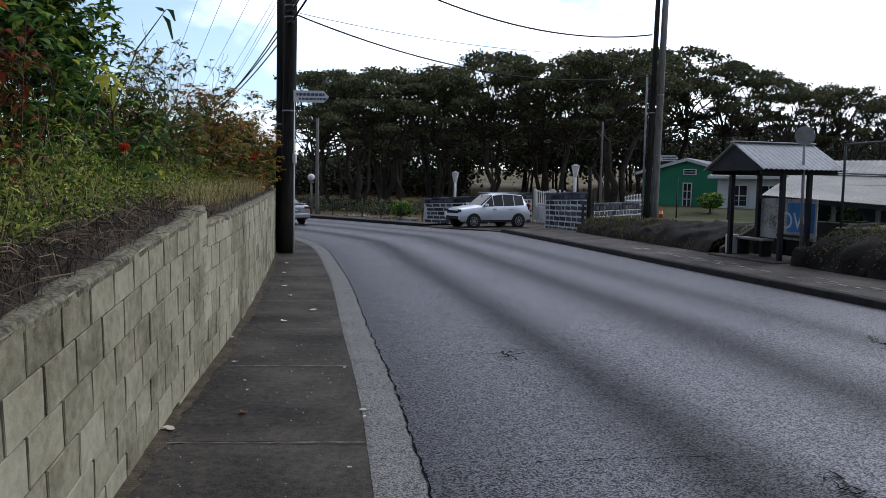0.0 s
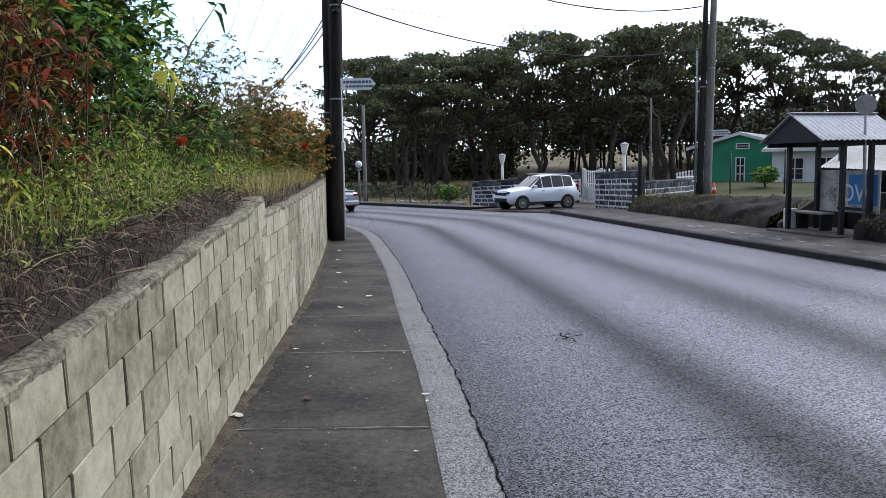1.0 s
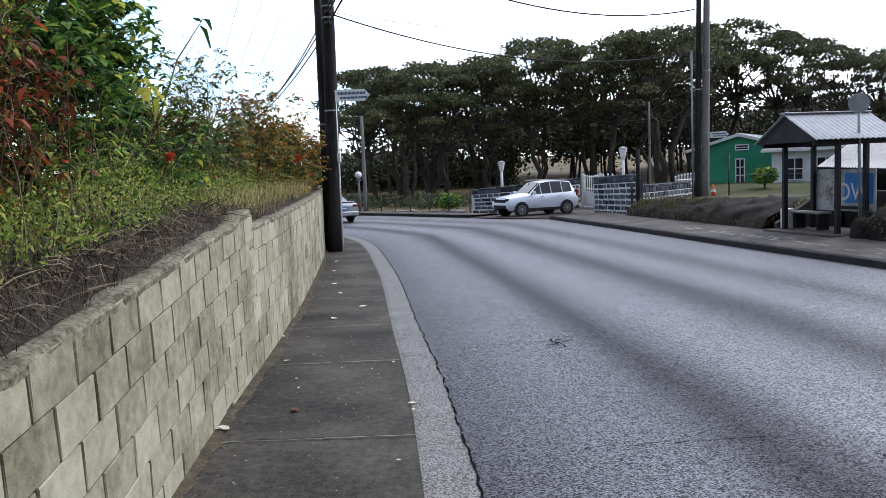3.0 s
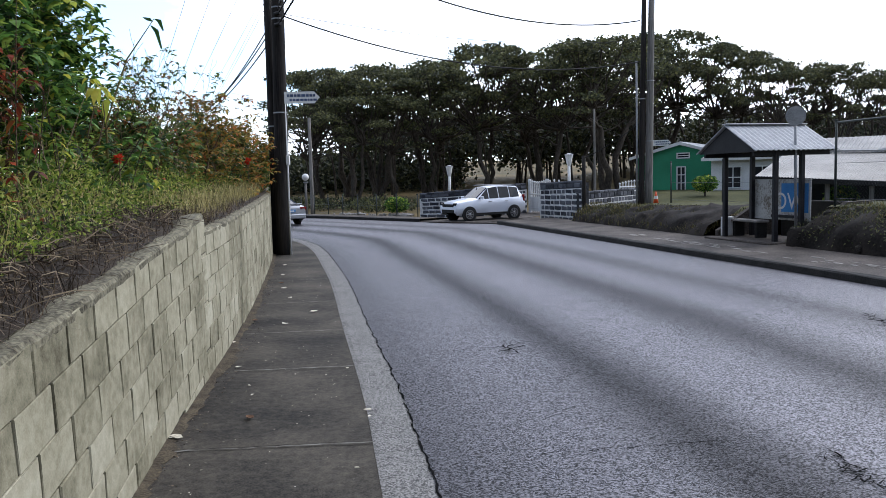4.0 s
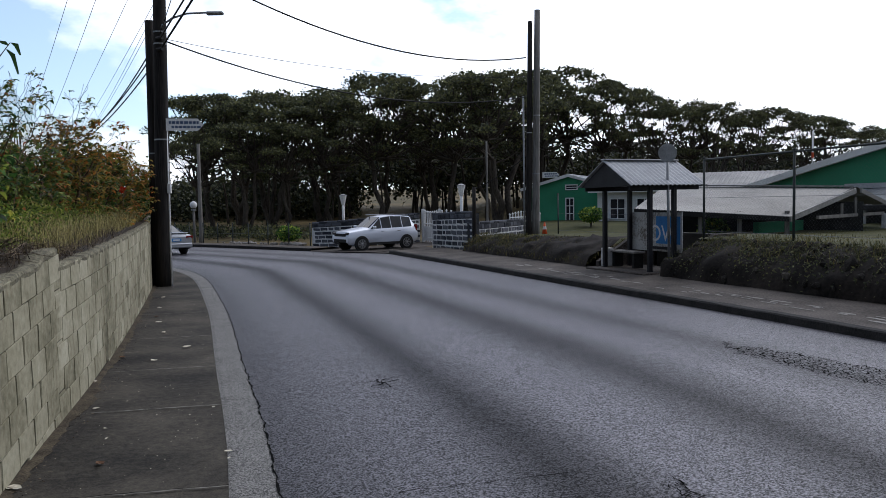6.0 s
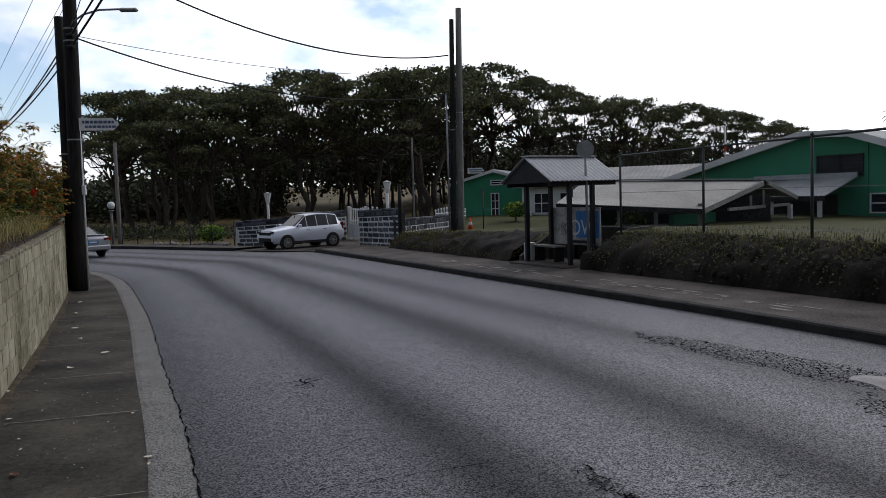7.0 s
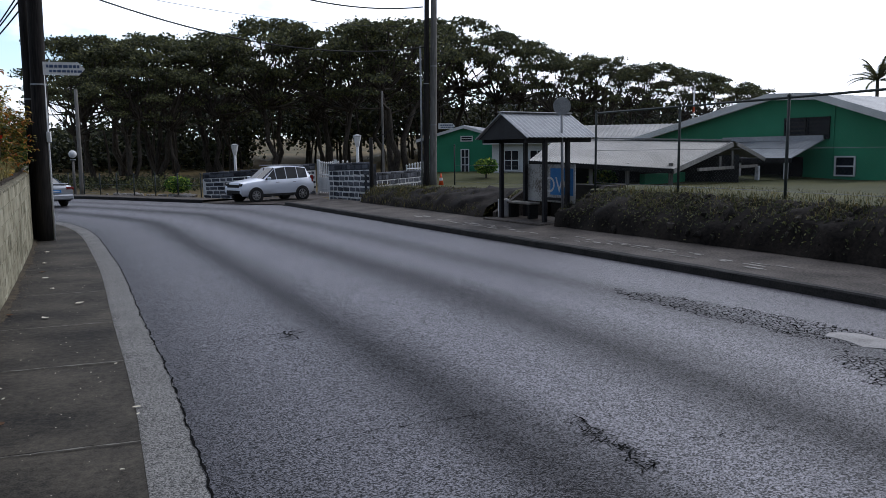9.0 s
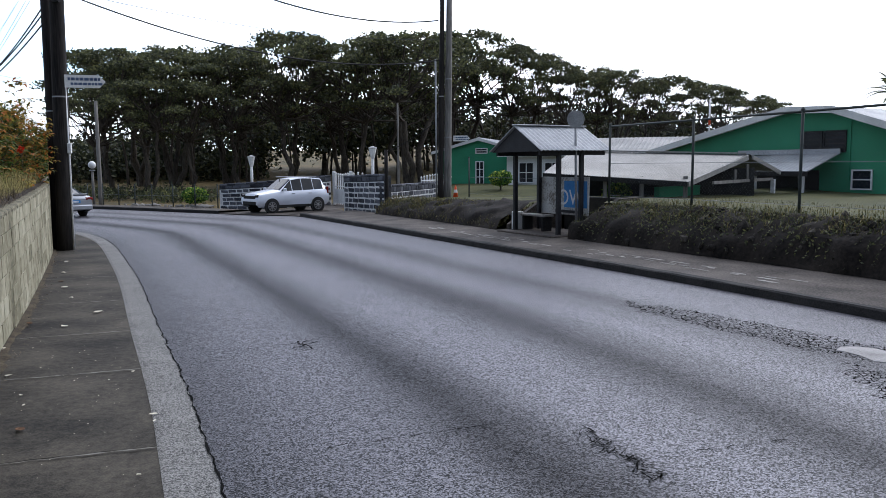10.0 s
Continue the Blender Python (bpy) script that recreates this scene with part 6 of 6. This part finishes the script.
def build_bed():
    rs = np.random.RandomState(31)
    ys = np.arange(-6, 24.1, 0.3)
    offs = [0.10, 0.5, 1.0, 2.0, 4.0, 8.0, 16.0]
    v = []
    for o in offs:
        for y in ys:
            p = bed_point(y, o)
            v.append((p[0], p[1], bed_height(y, o) + 0.05 * noise.noise((p[0] * 2, p[1] * 2, 0))))
    n = len(ys)
    f = [(j * n + i + 1, (j + 1) * n + i + 1, (j + 1) * n + i, j * n + i)[::-1] for j in range(len(offs) - 1) for i in range(n - 1)]
    tagged(link("planted_bed", raw("planted_bed", v, f), "soil", smooth=True), "dark soil bed behind the block wall", "soil", kind="structure")

    def spots(m, o0, o1, y0=0.2, y1=20, near=1.6):
        y = y0 + (y1 - y0) * rs.rand(m) ** near
        o = o0 + (o1 - o0) * rs.rand(m)
        out = []
        for a, b in zip(y, o):
            p = bed_point(a, b)
            out.append((p[0], p[1], bed_height(a, b)))
        return np.array(out), o, y

    # weeds
    base, o, y = spots(76000, 0.48, 2.6)
    hgt = np.array([0.20 + 0.32 * (0.5 + noise.noise((p[0] * 1.3, p[1] * 1.3, 2))) for p in base]) * np.clip((o - 0.3) / 0.6, 0.2, 1.3)
    c = base + np.stack([np.zeros(len(o)), np.zeros(len(o)), hgt * rs.rand(len(o)) ** 0.6], 1)
    keep = np.array([noise.noise((p[0] * 3.1, p[1] * 3.1, 7)) for p in base]) + 0.9 * rs.rand(len(o)) > np.where(y < 3.2, 0.5, 0.2)
    v, f = leaf_cloud(c[keep], 0.043, rs, droop=-0.1, narrow=0.42)
    tagged(link("weeds", raw("weeds", v, f), "weed"), "yellow-green leafy weeds on the bed above the wall", "weeds", kind="stuff")
    base, o, y = spots(4000, 0.6, 2.6)
    v, f = blade_cloud(base, 0.36, 0.006, rs, 1.5)
    tagged(link("tall_grass", raw("tall_grass", v, f), "hay"), "thin yellow-green grass among the weeds", "grass", kind="stuff")
    base, o, y = spots(5000, 0.08, 0.95, y1=12)
    v, f = blade_cloud(base - np.array([0, 0, 0.03]), 0.2, 0.005, rs, 2.6)
    tagged(link("dead_grass", raw("dead_grass", v, f), "straw"), "dead brown grass along the wall top", "grass", kind="stuff")
    base, o, y = spots(7500, 0.2, 1.6, 7, 20, 1.0)
    v, f = blade_cloud(base, 0.33, 0.006, rs, 1.5)
    tagged(link("straw_grass", raw("straw_grass", v, f), "hay"), "tall straw-coloured grass near the pole", "grass", kind="stuff")
    # dead twigs lying at the edge
    bm = bmesh.new()
    for i in range(420):
        yy = 0.4 + 7 * rs.rand()
        oo = 0.12 + 0.6 * rs.rand()
        p = bed_point(yy, oo)
        z = bed_height(yy, oo) + 0.02 + 0.07 * rs.rand()
        a = rs.rand() * 6.28
        L = 0.12 + 0.3 * rs.rand()
        q = Vector((p[0], p[1], z))
        d = Vector((math.cos(a), math.sin(a), 0.5 * (rs.rand() - 0.3)))
        tube(bm, [q, q + d * L * 0.5 + Vector((0, 0, 0.02)), q + d * L], [0.0045, 0.0035, 0.0015], 4, cap=False)
    tagged(part("dead_twigs", bm, "twig", None), "dead brown twigs lying along the wall top", "twigs", kind="stuff")


def bush(y, off, h, width, leaf, material, seed, label, count, kids=3, depth=3, droop=0.4, narrow=0.45, stems=6, gap=0.25, radius=0.022, cluster=0.10, floor=0.0):
    """Stems from one root that fork, with leaves round the tips and along the twigs."""
    rs = np.random.RandomState(seed)
    p = bed_point(y, off)
    ob = thing("bush", label, "bush", "bushes above the wall", at=(p[0], p[1], bed_height(y, off) - 0.05))
    bm = bmesh.new()
    tips = []
    for k in range(stems):
        a = k * 2.4 + rs.rand()
        w = width / h
        limb(bm, (0.15 * math.cos(a), 0.15 * math.sin(a), 0), (math.cos(a) * w, math.sin(a) * w, 1), h * 0.42, radius, rs, depth, tips, 0.4, 0.55, kids, 0.05, 5, 0.62, 0.003)
    top = max(t[0].z for t in tips)
    k = h / top
    reach = float(np.percentile([math.hypot(t[0].x, t[0].y) for t in tips], 85)) * k
    side = k * min(1.0, width / max(reach, 0.1))
    for vv in bm.verts:
        vv.co = Vector((vv.co.x * side, vv.co.y * side, vv.co.z * k))
    part("branchwork", bm, "twig", ob, smooth=True)
    T = np.array([t[0][:] for t in tips]) * np.array([side, side, k])
    keep = rs.rand(len(T)) > gap
    T = T[keep]
    tufts = count // 6
    idx = rs.randint(len(T), size=tufts)
    c = T[idx] + rs.normal(size=(tufts, 3)) * np.array([cluster, cluster, cluster * 0.8])
    low = int(tufts * floor)
    if low:
        c[:low, 2] *= rs.rand(low)
    v, f = whorls(c, 6, leaf * 1.15, rs, droop, narrow)
    link("foliage", raw("foliage", v, f), material, ob)
    return ob


def build_bushes():
    g = "leafy dark green bush with broad drooping leaves above the wall"
    bush(7.9, 2.2, 2.95, 0.95, 0.12, "leaf_dark", 1, g, 9500, stems=8, gap=0.1, cluster=0.16, floor=0.25)
    bush(6.0, 2.4, 3.1, 1.15, 0.12, "leaf_dark", 3, g, 11000, stems=8, gap=0.1, cluster=0.18, floor=0.25)
    bush(3.9, 3.0, 3.6, 1.4, 0.12, "leaf_dark", 2, g, 9000, stems=8, gap=0.1, cluster=0.2, floor=0.25)
    r = "red and brown leaved shrub with thin stems above the wall"
    bush(4.7, 1.55, 1.75, 0.6, 0.078, "leaf_red", 4, r, 2200, stems=7, gap=0.2, cluster=0.1, droop=0.6, narrow=0.42, floor=0.4, radius=0.011)
    bush(3.8, 1.7, 1.9, 0.8, 0.078, "leaf_red", 5, r, 2600, stems=7, gap=0.2, cluster=0.12, droop=0.6, narrow=0.42, floor=0.4, radius=0.011)
    bush(3.0, 2.3, 2.4, 1.0, 0.09, "leaf_mix", 6, "tall tangled bush with mixed green and rust leaves", 5200, stems=7, gap=0.15, cluster=0.16, floor=0.3, radius=0.013)
    m = "tangled bush of green and rust-coloured leaves above the wall"
    for i, (y, o, h, w, n, mat) in enumerate(((9.2, 1.9, 1.65, 1.0, 3200, "leaf_mix"), (10.6, 1.8, 2.45, 1.1, 700, "leaf_mix"), (12.4, 1.6, 2.6, 1.1, 600, "leaf_mix"), (11.4, 2.2, 1.5, 1.2, 2400, "leaf_mix"), (14.2, 1.5, 2.1, 1.1, 2600, "leaf_orange"), (15.8, 1.3, 1.6, 1.0, 3000, "leaf_mix"), (17.3, 1.1, 1.65, 1.0, 4200, "leaf_orange"), (18.6, 1.2, 1.75, 1.1, 4200, "leaf_mix"), (20.2, 1.0, 1.8, 1.2, 3600, "leaf_orange"), (22.0, 1.2, 1.9, 1.3, 3200, "leaf_mix"), (9.0, 3.6, 2.0, 1.2, 3000, "leaf_dark"), (11.5, 3.0, 1.5, 1.4, 3600, "leaf_mix"), (14.5, 2.8, 1.4, 1.4, 3600, "leaf_mix"), (17, 2.6, 1.5, 1.2, 3000, "leaf_orange"))):
        bush(y, o, h, w, 0.088, mat, 20 + i, m, int(n * 1.8), stems=7, gap=0.25, cluster=0.07, narrow=0.5, floor=0.4, radius=0.028)
    # pale dry stalks standing and leaning among the bushes
    rs = np.random.RandomState(77)
    bm = bmesh.new()
    for i in range(75):
        yy = 2.6 + 8 * rs.rand() ** 1.3
        oo = 0.9 + 1.2 * rs.rand()
        p = bed_point(yy, oo)
        z = bed_height(yy, oo)
        a = Vector((p[0], p[1], z))
        L = 0.6 + 1.3 * rs.rand()
        d = Vector((rs.normal() * 0.35, rs.normal() * 0.35, 1)).normalized()
        tube(bm, [a, a + d * L * 0.5 + Vector((rs.normal() * 0.03, rs.normal() * 0.03, 0)), a + d * L], [0.006, 0.0045, 0.002], 4, cap=False)
    tagged(part("dry_stalks", bm, "twig", None), "pale dry stalks standing among the bushes", "stalks", kind="stuff")
    # one tall reed with hanging leaves
    p = bed_point(7.6, 1.25)
    ob = thing("reed", "single tall reed stem with hanging leaves", "plant", at=(p[0], p[1], bed_height(7.6, 1.2) - 0.2))
    bm = bmesh.new()
    tube(bm, [(0, 0, 0), (0.02, 0, 1.2), (0.25, 0.1, 1.9), (0.55, 0.2, 2.35)], [0.014, 0.012, 0.009, 0.004], 6)
    part("stem", bm, "hay", ob, smooth=True)
    for x, z, dx, dz in ((0.55, 2.35, 0.08, -0.13), (0.5, 2.28, 0.10, -0.26), (0.52, 2.32, -0.12, 0.06)):
        bm = bmesh.new()
        pts = [Vector((x, 0.2, z)), Vector((x + dx * 0.5, 0.2, z + dz * 0.3)), Vector((x + dx, 0.22, z + dz))]
        a = [bm.verts.new(q + Vector((0, 0.0, 0))) for q in pts]
        b = [bm.verts.new(q + Vector((0.035 if i == 1 else 0.01, 0.02, 0.03 if i == 1 else 0.004))) for i, q in enumerate(pts)]
        for i in range(2):
            bm.faces.new((a[i], a[i + 1], b[i + 1], b[i]))
        part("leaf", bm, "leaf_dark", ob)


# ---- grass on the far bank, litter ----
def build_bank_grass():
    rs = np.random.RandomState(41)
    n = 9000
    k = rs.randint(len(BANK_HEAD), size=n)
    d = rs.rand(n) ** 1.5 * 5
    p = BANK_HEAD[k] + np.array([0.83, 0.56]) * d[:, None] + rs.normal(size=(n, 2)) * 0.15
    z = 1.03 - 0.035 * d
    v, f = blade_cloud(np.column_stack([p, z]), 0.16, 0.012, rs, 0.8)
    tagged(link("bank_grass", raw("bank_grass", v, f), "lawn_blade"), "dry grass along the top of the bank", "grass", kind="stuff")
    n = 7000
    k = rs.randint(len(BANK_HEAD), size=n)
    t = 1 - 0.6 * rs.rand(n) ** 1.6
    p = BANK_FOOT[k] * (1 - t[:, None]) + BANK_HEAD[k] * t[:, None] + rs.normal(size=(n, 2)) * 0.08
    v, f = blade_cloud(np.column_stack([p, 0.15 + 0.86 * t ** 0.42]), 0.15, 0.012, rs, 2.2)
    tagged(link("hanging_grass", raw("hanging_grass", v, f), "lawn_blade"), "dry grass hanging over the edge of the bank", "grass", kind="stuff")
    n = 12000
    k = rs.randint(len(BANK_HEAD), size=n)
    t = rs.rand(n)
    p = BANK_FOOT[k] * (1 - t[:, None]) + BANK_HEAD[k] * t[:, None]
    z = 0.2 + 0.86 * t ** 0.42
    v, f = leaf_cloud(np.column_stack([p, z + 0.05 * rs.rand(n)]), 0.06, rs, droop=0.2, narrow=0.5)
    tagged(link("bank_weeds", raw("bank_weeds", v, f), "leaf_tree"), "dark creeping weeds on the earth bank", "weeds", kind="stuff")


def build_left_bank_cover():
    rs = np.random.RandomState(43)
    n = 5200
    k = rs.randint(len(BANK_HEAD_2), size=n)
    t = rs.rand(n)
    p = BANK_FOOT_2[k] * (1 - t[:, None]) + BANK_HEAD_2[k] * (t[:, None]) + rs.normal(size=(n, 2)) * 0.06
    z = 0.16 + 0.66 * t ** 0.55
    v, f = blade_cloud(np.column_stack([p, z]), 0.11, 0.012, rs, 1.6)
    tagged(link("bank_straw", raw("bank_straw", v, f), "lawn_blade"), "dry brown-green grass on the bare bank", "grass", kind="stuff")


def build_debris():
    rs = np.random.RandomState(47)
    n = 1500
    y = 1.5 + 17 * rs.rand(n) ** 1.4
    o = 0.02 + 0.22 * rs.rand(n) ** 2
    c = np.array([[*(at_y(WALL, a) + np.array([0.955, 0.29]) * b), 0.018] for a, b in zip(y, o)])
    v, f = leaf_cloud(c, 0.022, rs, droop=0.0, narrow=0.6)
    v[:, 2] = 0.014 + np.abs(v[:, 2] - 0.018) * 0.3
    tagged(link("leaf_debris", raw("leaf_debris", v, f), "straw"), "small dry leaf scraps along the foot of the wall", "debris", kind="stuff")
    # silt washed against the foot of the wall, with a ragged edge
    line = smooth_line(WALL[(WALL[:, 1] > 0.5) & (WALL[:, 1] < 19)], 0.06)
    nr = normals_of(line)
    edge = np.array([0.05 + 0.09 * max(0.0, 0.4 + noise.noise((p[1] * 0.8, 0, 1)) + 0.7 * noise.noise((p[1] * 4, 0, 7)) + 0.4 * noise.noise((p[1] * 13, 0, 3))) for p in line])
    m = len(line)
    v = np.concatenate([np.column_stack([line - nr * 0.02, np.full(m, 0.03)]), np.column_stack([line + nr * edge[:, None] * 0.5, np.full(m, 0.023)]), np.column_stack([line + nr * edge[:, None], np.full(m, 0.0135)])])
    f = [(j * m + i, (j + 1) * m + i, (j + 1) * m + i + 1, j * m + i + 1) for j in range(2) for i in range(m - 1)]
    tagged(link("silt", raw("silt", v, f), "silt", smooth=True), "brown silt along the foot of the block wall", "dirt", kind="stuff")
    n = 260
    y = 2 + 14 * rs.rand(n)
    c = np.array([[*(at_y(WALL, a) + np.array([0.955, 0.29]) * b), 0.018] for a, b in zip(y, 0.1 + 1.3 * rs.rand(n))])
    v, f = leaf_cloud(c, 0.016, rs, droop=0.0, narrow=0.7)
    v[:, 2] = 0.014 + np.abs(v[:, 2] - 0.018) * 0.3
    tagged(link("pale_crumbs", raw("pale_crumbs", v, f), "paper"), "tiny pale crumbs scattered on the pavement", "debris", kind="stuff")


def blossom(at, r, seed):
    rs = np.random.RandomState(seed)
    ob = thing("blossom", "bright red blossom cluster among the leaves", "flower", "red blossoms", at=at)
    d = rs.normal(size=(60, 3))
    d /= np.linalg.norm(d, axis=1)[:, None]
    v, f = leaf_cloud(d * r * 0.4, r, rs, droop=0.0, narrow=0.6, ways=d)
    link("petals", raw("petals", v, f), "blossom", ob, "scarlet petals")
    bm = bmesh.new()
    tube(bm, [(0, 0, -0.35), (0.02, 0, 0)], 0.006, 5)
    part("stalk", bm, "twig", ob)


def leaf_spray(at, size, seed):
    """A few large yellowing leaves on a thin stem among the bushes."""
    rs = np.random.RandomState(seed)
    ob = thing("leaf_spray", "large yellow-green leaves on a thin stem in the bush", "leaves", "yellowing leaves", at=at)
    v, f = whorls(np.array([[0, 0, 0], [0.03, 0.02, -0.07]]), 4, size, rs, 0.9, 0.55)
    link("leaves", raw("leaves", v, f), "leaf_yellow", ob, "yellow-green leaves")
    bm = bmesh.new()
    tube(bm, [(-0.05, -0.02, -0.5), (0.02, 0.0, -0.25), (0, 0, 0.01)], [0.006, 0.005, 0.003], 5)
    part("stem", bm, "twig", ob)


def litter(x, y, z, s, rz, material, label, seed):
    rs = np.random.RandomState(seed)
    bm = bmesh.new()
    n = 7
    ring = [bm.verts.new((math.cos(6.28 * k / n) * s * (0.7 + 0.5 * rs.rand()), math.sin(6.28 * k / n) * s * 0.6 * (0.7 + 0.5 * rs.rand()), 0.006 + 0.02 * s / 0.05 * rs.rand() * 0.5)) for k in range(n)]
    c = bm.verts.new((0, 0, 0.004))
    for k in range(n):
        bm.faces.new((ring[k], ring[(k + 1) % n], c))
    g = bmesh.ops.extrude_face_region(bm, geom=list(bm.faces))
    bmesh.ops.translate(bm, verts=[q for q in g["geom"] if isinstance(q, bmesh.types.BMVert)], vec=(0, 0, 0.003))
    ob = part("litter", bm, material, None)
    ob.matrix_basis = pose(x, y, z, 0, 0, rz)
    tagged(ob, label, "litter", "litter on the pavement")


def build_fence_rubble():
    rs = np.random.RandomState(91)
    ico = bmesh.new()
    bmesh.ops.create_icosphere(ico, subdivisions=1, radius=1)
    sv, sf = np.array([q.co[:] for q in ico.verts]), [[q.index for q in f.verts] for f in ico.faces]
    ico.free()
    v, f = [], []
    for i in range(46):
        t = rs.rand()
        c = np.array([-5.9 - 5.2 * t, 37.6 + 3.4 * t + rs.normal() * 0.12, 0.06])
        r = 0.06 + 0.13 * rs.rand() ** 2
        f += [[a + len(v) for a in g] for g in sf]
        v += (sv * (1 + 0.5 * (rs.rand(len(sv), 1) - 0.5)) * r * np.array([1.3, 1, 0.7]) + c).tolist()
    tagged(link("rubble", raw("rubble", v, f), "pavement_pale"), "pale broken stones along the foot of the wire fence", "stones", kind="stuff")
    # flakes of pale worn concrete along the back of the right pavement
    v, f = [], []
    line = smooth_line(KERB_R[(KERB_R[:, 1] > 3) & (KERB_R[:, 1] < 22)], 0.12)
    nr = normals_of(line)
    for i in range(120):
        k = rs.randint(len(line))
        o = 0.95 + 0.22 * rs.normal()
        if noise.noise((line[k][1] * 0.5, 0, 3)) < -0.1 or not 0.3 < o < 1.15:
            continue
        p = line[k] + nr[k] * o
        d = np.array([-nr[k][1], nr[k][0]])
        L, w = 0.08 + 0.25 * rs.rand(), 0.02 + 0.035 * rs.rand()
        z = 0.13 + 0.0155 * max(0.0, o - 0.22) + 0.004
        b = len(v)
        ring = [(math.cos(a) * L * (0.7 + 0.5 * rs.rand()), math.sin(a) * w * (0.7 + 0.5 * rs.rand())) for a in np.arange(0, 6.2, 0.9)]
        v += [(*(p + d * x + nr[k] * y), z) for x, y in ring]
        v += [(*(p + d * x * 0.9 + nr[k] * y * 0.9), z + 0.006) for x, y in ring]
        m = len(ring)
        f += [[b + j, b + (j + 1) % m, b + m + (j + 1) % m, b + m + j] for j in range(m)] + [list(range(b + m, b + 2 * m))]
    tagged(link("worn_flakes", raw("worn_flakes", v, f), "pavement_pale"), "pale scuffed flakes on the worn pavement", "debris", kind="stuff")


def build_litter():
    pale, leaf = "crumpled pale scrap lying on the pavement", "curled dead brown leaf on the pavement"
    for i, (x, y, s, m) in enumerate(((-1.646, 4.435, 0.075, 0), (-2.615, 7.73, 0.07, 0), (-1.265, 4.955, 0.05, 1), (-0.35, 5.22, 0.035, 0), (-0.3, 5.05, 0.02, 0), (-2.39, 8.96, 0.06, 0), (-2.3, 9.9, 0.06, 0), (-3.1, 11.2, 0.05, 0),
                                      (-0.12, 3.95, 0.018, 0), (-3.6, 12.3, 0.06, 0), (-4.3, 14.2, 0.07, 0), (-2.05, 6.6, 0.03, 0), (-1.5, 5.6, 0.02, 0), (-1.65, 5.9, 0.02, 0), (-3.9, 13.0, 0.06, 1), (-4.9, 16.0, 0.07, 0), (-2.9, 9.2, 0.05, 1), (-0.9, 6.6, 0.02, 0))):
        litter(x, y, 0.014, s, i * 67, "dead_leaf" if m else "paper", leaf if m else pale, 50 + i)


build_hall()
build_walkway()
build_white_house()
build_far_house()
build_green_house()
build_woods()
palm((42.3, 56, 0), 7.2, 1)
palm((42.7, 49.4, 0), 7.1, 2)
build_poles()
lantern_post((-4.7, 42.8, 0), 2.5)
lantern_post((1.87, 38.25, 0), 2.85)
globe_lamp((-12.2, 40.05, 0), 2.12)
build_gate()
wire_fence("chain link fence with dark metal posts on the bank", [(11.0, 7.2), (10.35, 9.9), (9.45, 12.9), (8.57, 15.6), (7.5, 18.5)], 1.92, 1.04, 2.9, "post_green", "fences", mesh=True)
wire_fence("low wire fence with dark posts round the bend", [(-5.6, 37.4), (-9.0, 39.2), (-14, 43.2), (-20, 47)], 1.05, 0.05, 1.35, "post_green", "fences", rail_top=False)
wire_fence("thin wire fence posts behind the stone wall", [(6.0, 33.0), (8.4, 28.5), (8.9, 24.5)], 1.7, 0.6, 3.2, "post_green", "fences", rail_top=False)
build_shelter()
cone((5.84, 36.7, 0.3))
round_shrub((8.7, 40.3, 0.72), 0.62, 5)
round_shrub((-6.9, 38.6, 0.05), 0.6, 6, "small yellow-green bush by the wire fence")
round_shrub((10.9, 27.6, 0.5), 0.5, 7, "dark round shrub beside the walkway")
name_sign((6.55, 43.65, 3.5), -12, 0.95, 0.32, "small white and blue sign on the green building", 0.15)
build_cars()
mast = thing("mast", "thin white mast with a small orange band behind the green hall", "mast", at=(27.1, 55.3, 0.2))
bm = bmesh.new()
tube(bm, [(0, 0, 0), (0, 0, 6.5)], 0.06, 8)
part("pole", bm, "white_paint", mast, smooth=True)
bm = bmesh.new()
tube(bm, [(0, 0, 4.6), (0, 0, 5.0)], 0.08, 8)
part("band", bm, "orange", mast, "orange band")
build_bed()
build_bushes()
build_bank_grass()
build_left_bank_cover()
build_debris()
blossom((-3.45, 6.97, 2.19), 0.045, 0)
blossom((-4.68, 13.59, 2.32), 0.05, 2)
for i, p in enumerate(((-2.76, 5.6, 2.76), (-2.86, 5.6, 2.83), (-2.03, 2.6, 2.19), (-1.99, 2.6, 2.08), (-2.82, 5.0, 2.27), (-3.4, 7.6, 1.95), (-1.95, 2.7, 1.83), (-2.05, 2.5, 1.98))):
    leaf_spray(p, 0.11 if i < 2 else 0.065, 70 + i)
build_litter()
build_fence_rubble()
stone_wall("curved wall of dark stones with white pointing", [(-5.35, 36.6), (-4.3, 35.95), (-2.7, 36.15), (-1.3, 37.2), (-0.25, 38.75)], 1.1, "wall_gate_left", 61, 6, 0.34)
stone_wall("straight wall of dark stones with white pointing by the driveway", [(0.55, 32.85), (2.2, 29.95)], 1.5, "wall_gate_right", 62, 7, 0.07)
stone_wall("side wall of dark stones with white pointing", [(2.3, 30.0), (3.6, 32.8), (5.1, 36.2)], 1.15, "wall_side", 63, 5)
build_wall_blocks(WALL_THING, wall_at, wall_s)
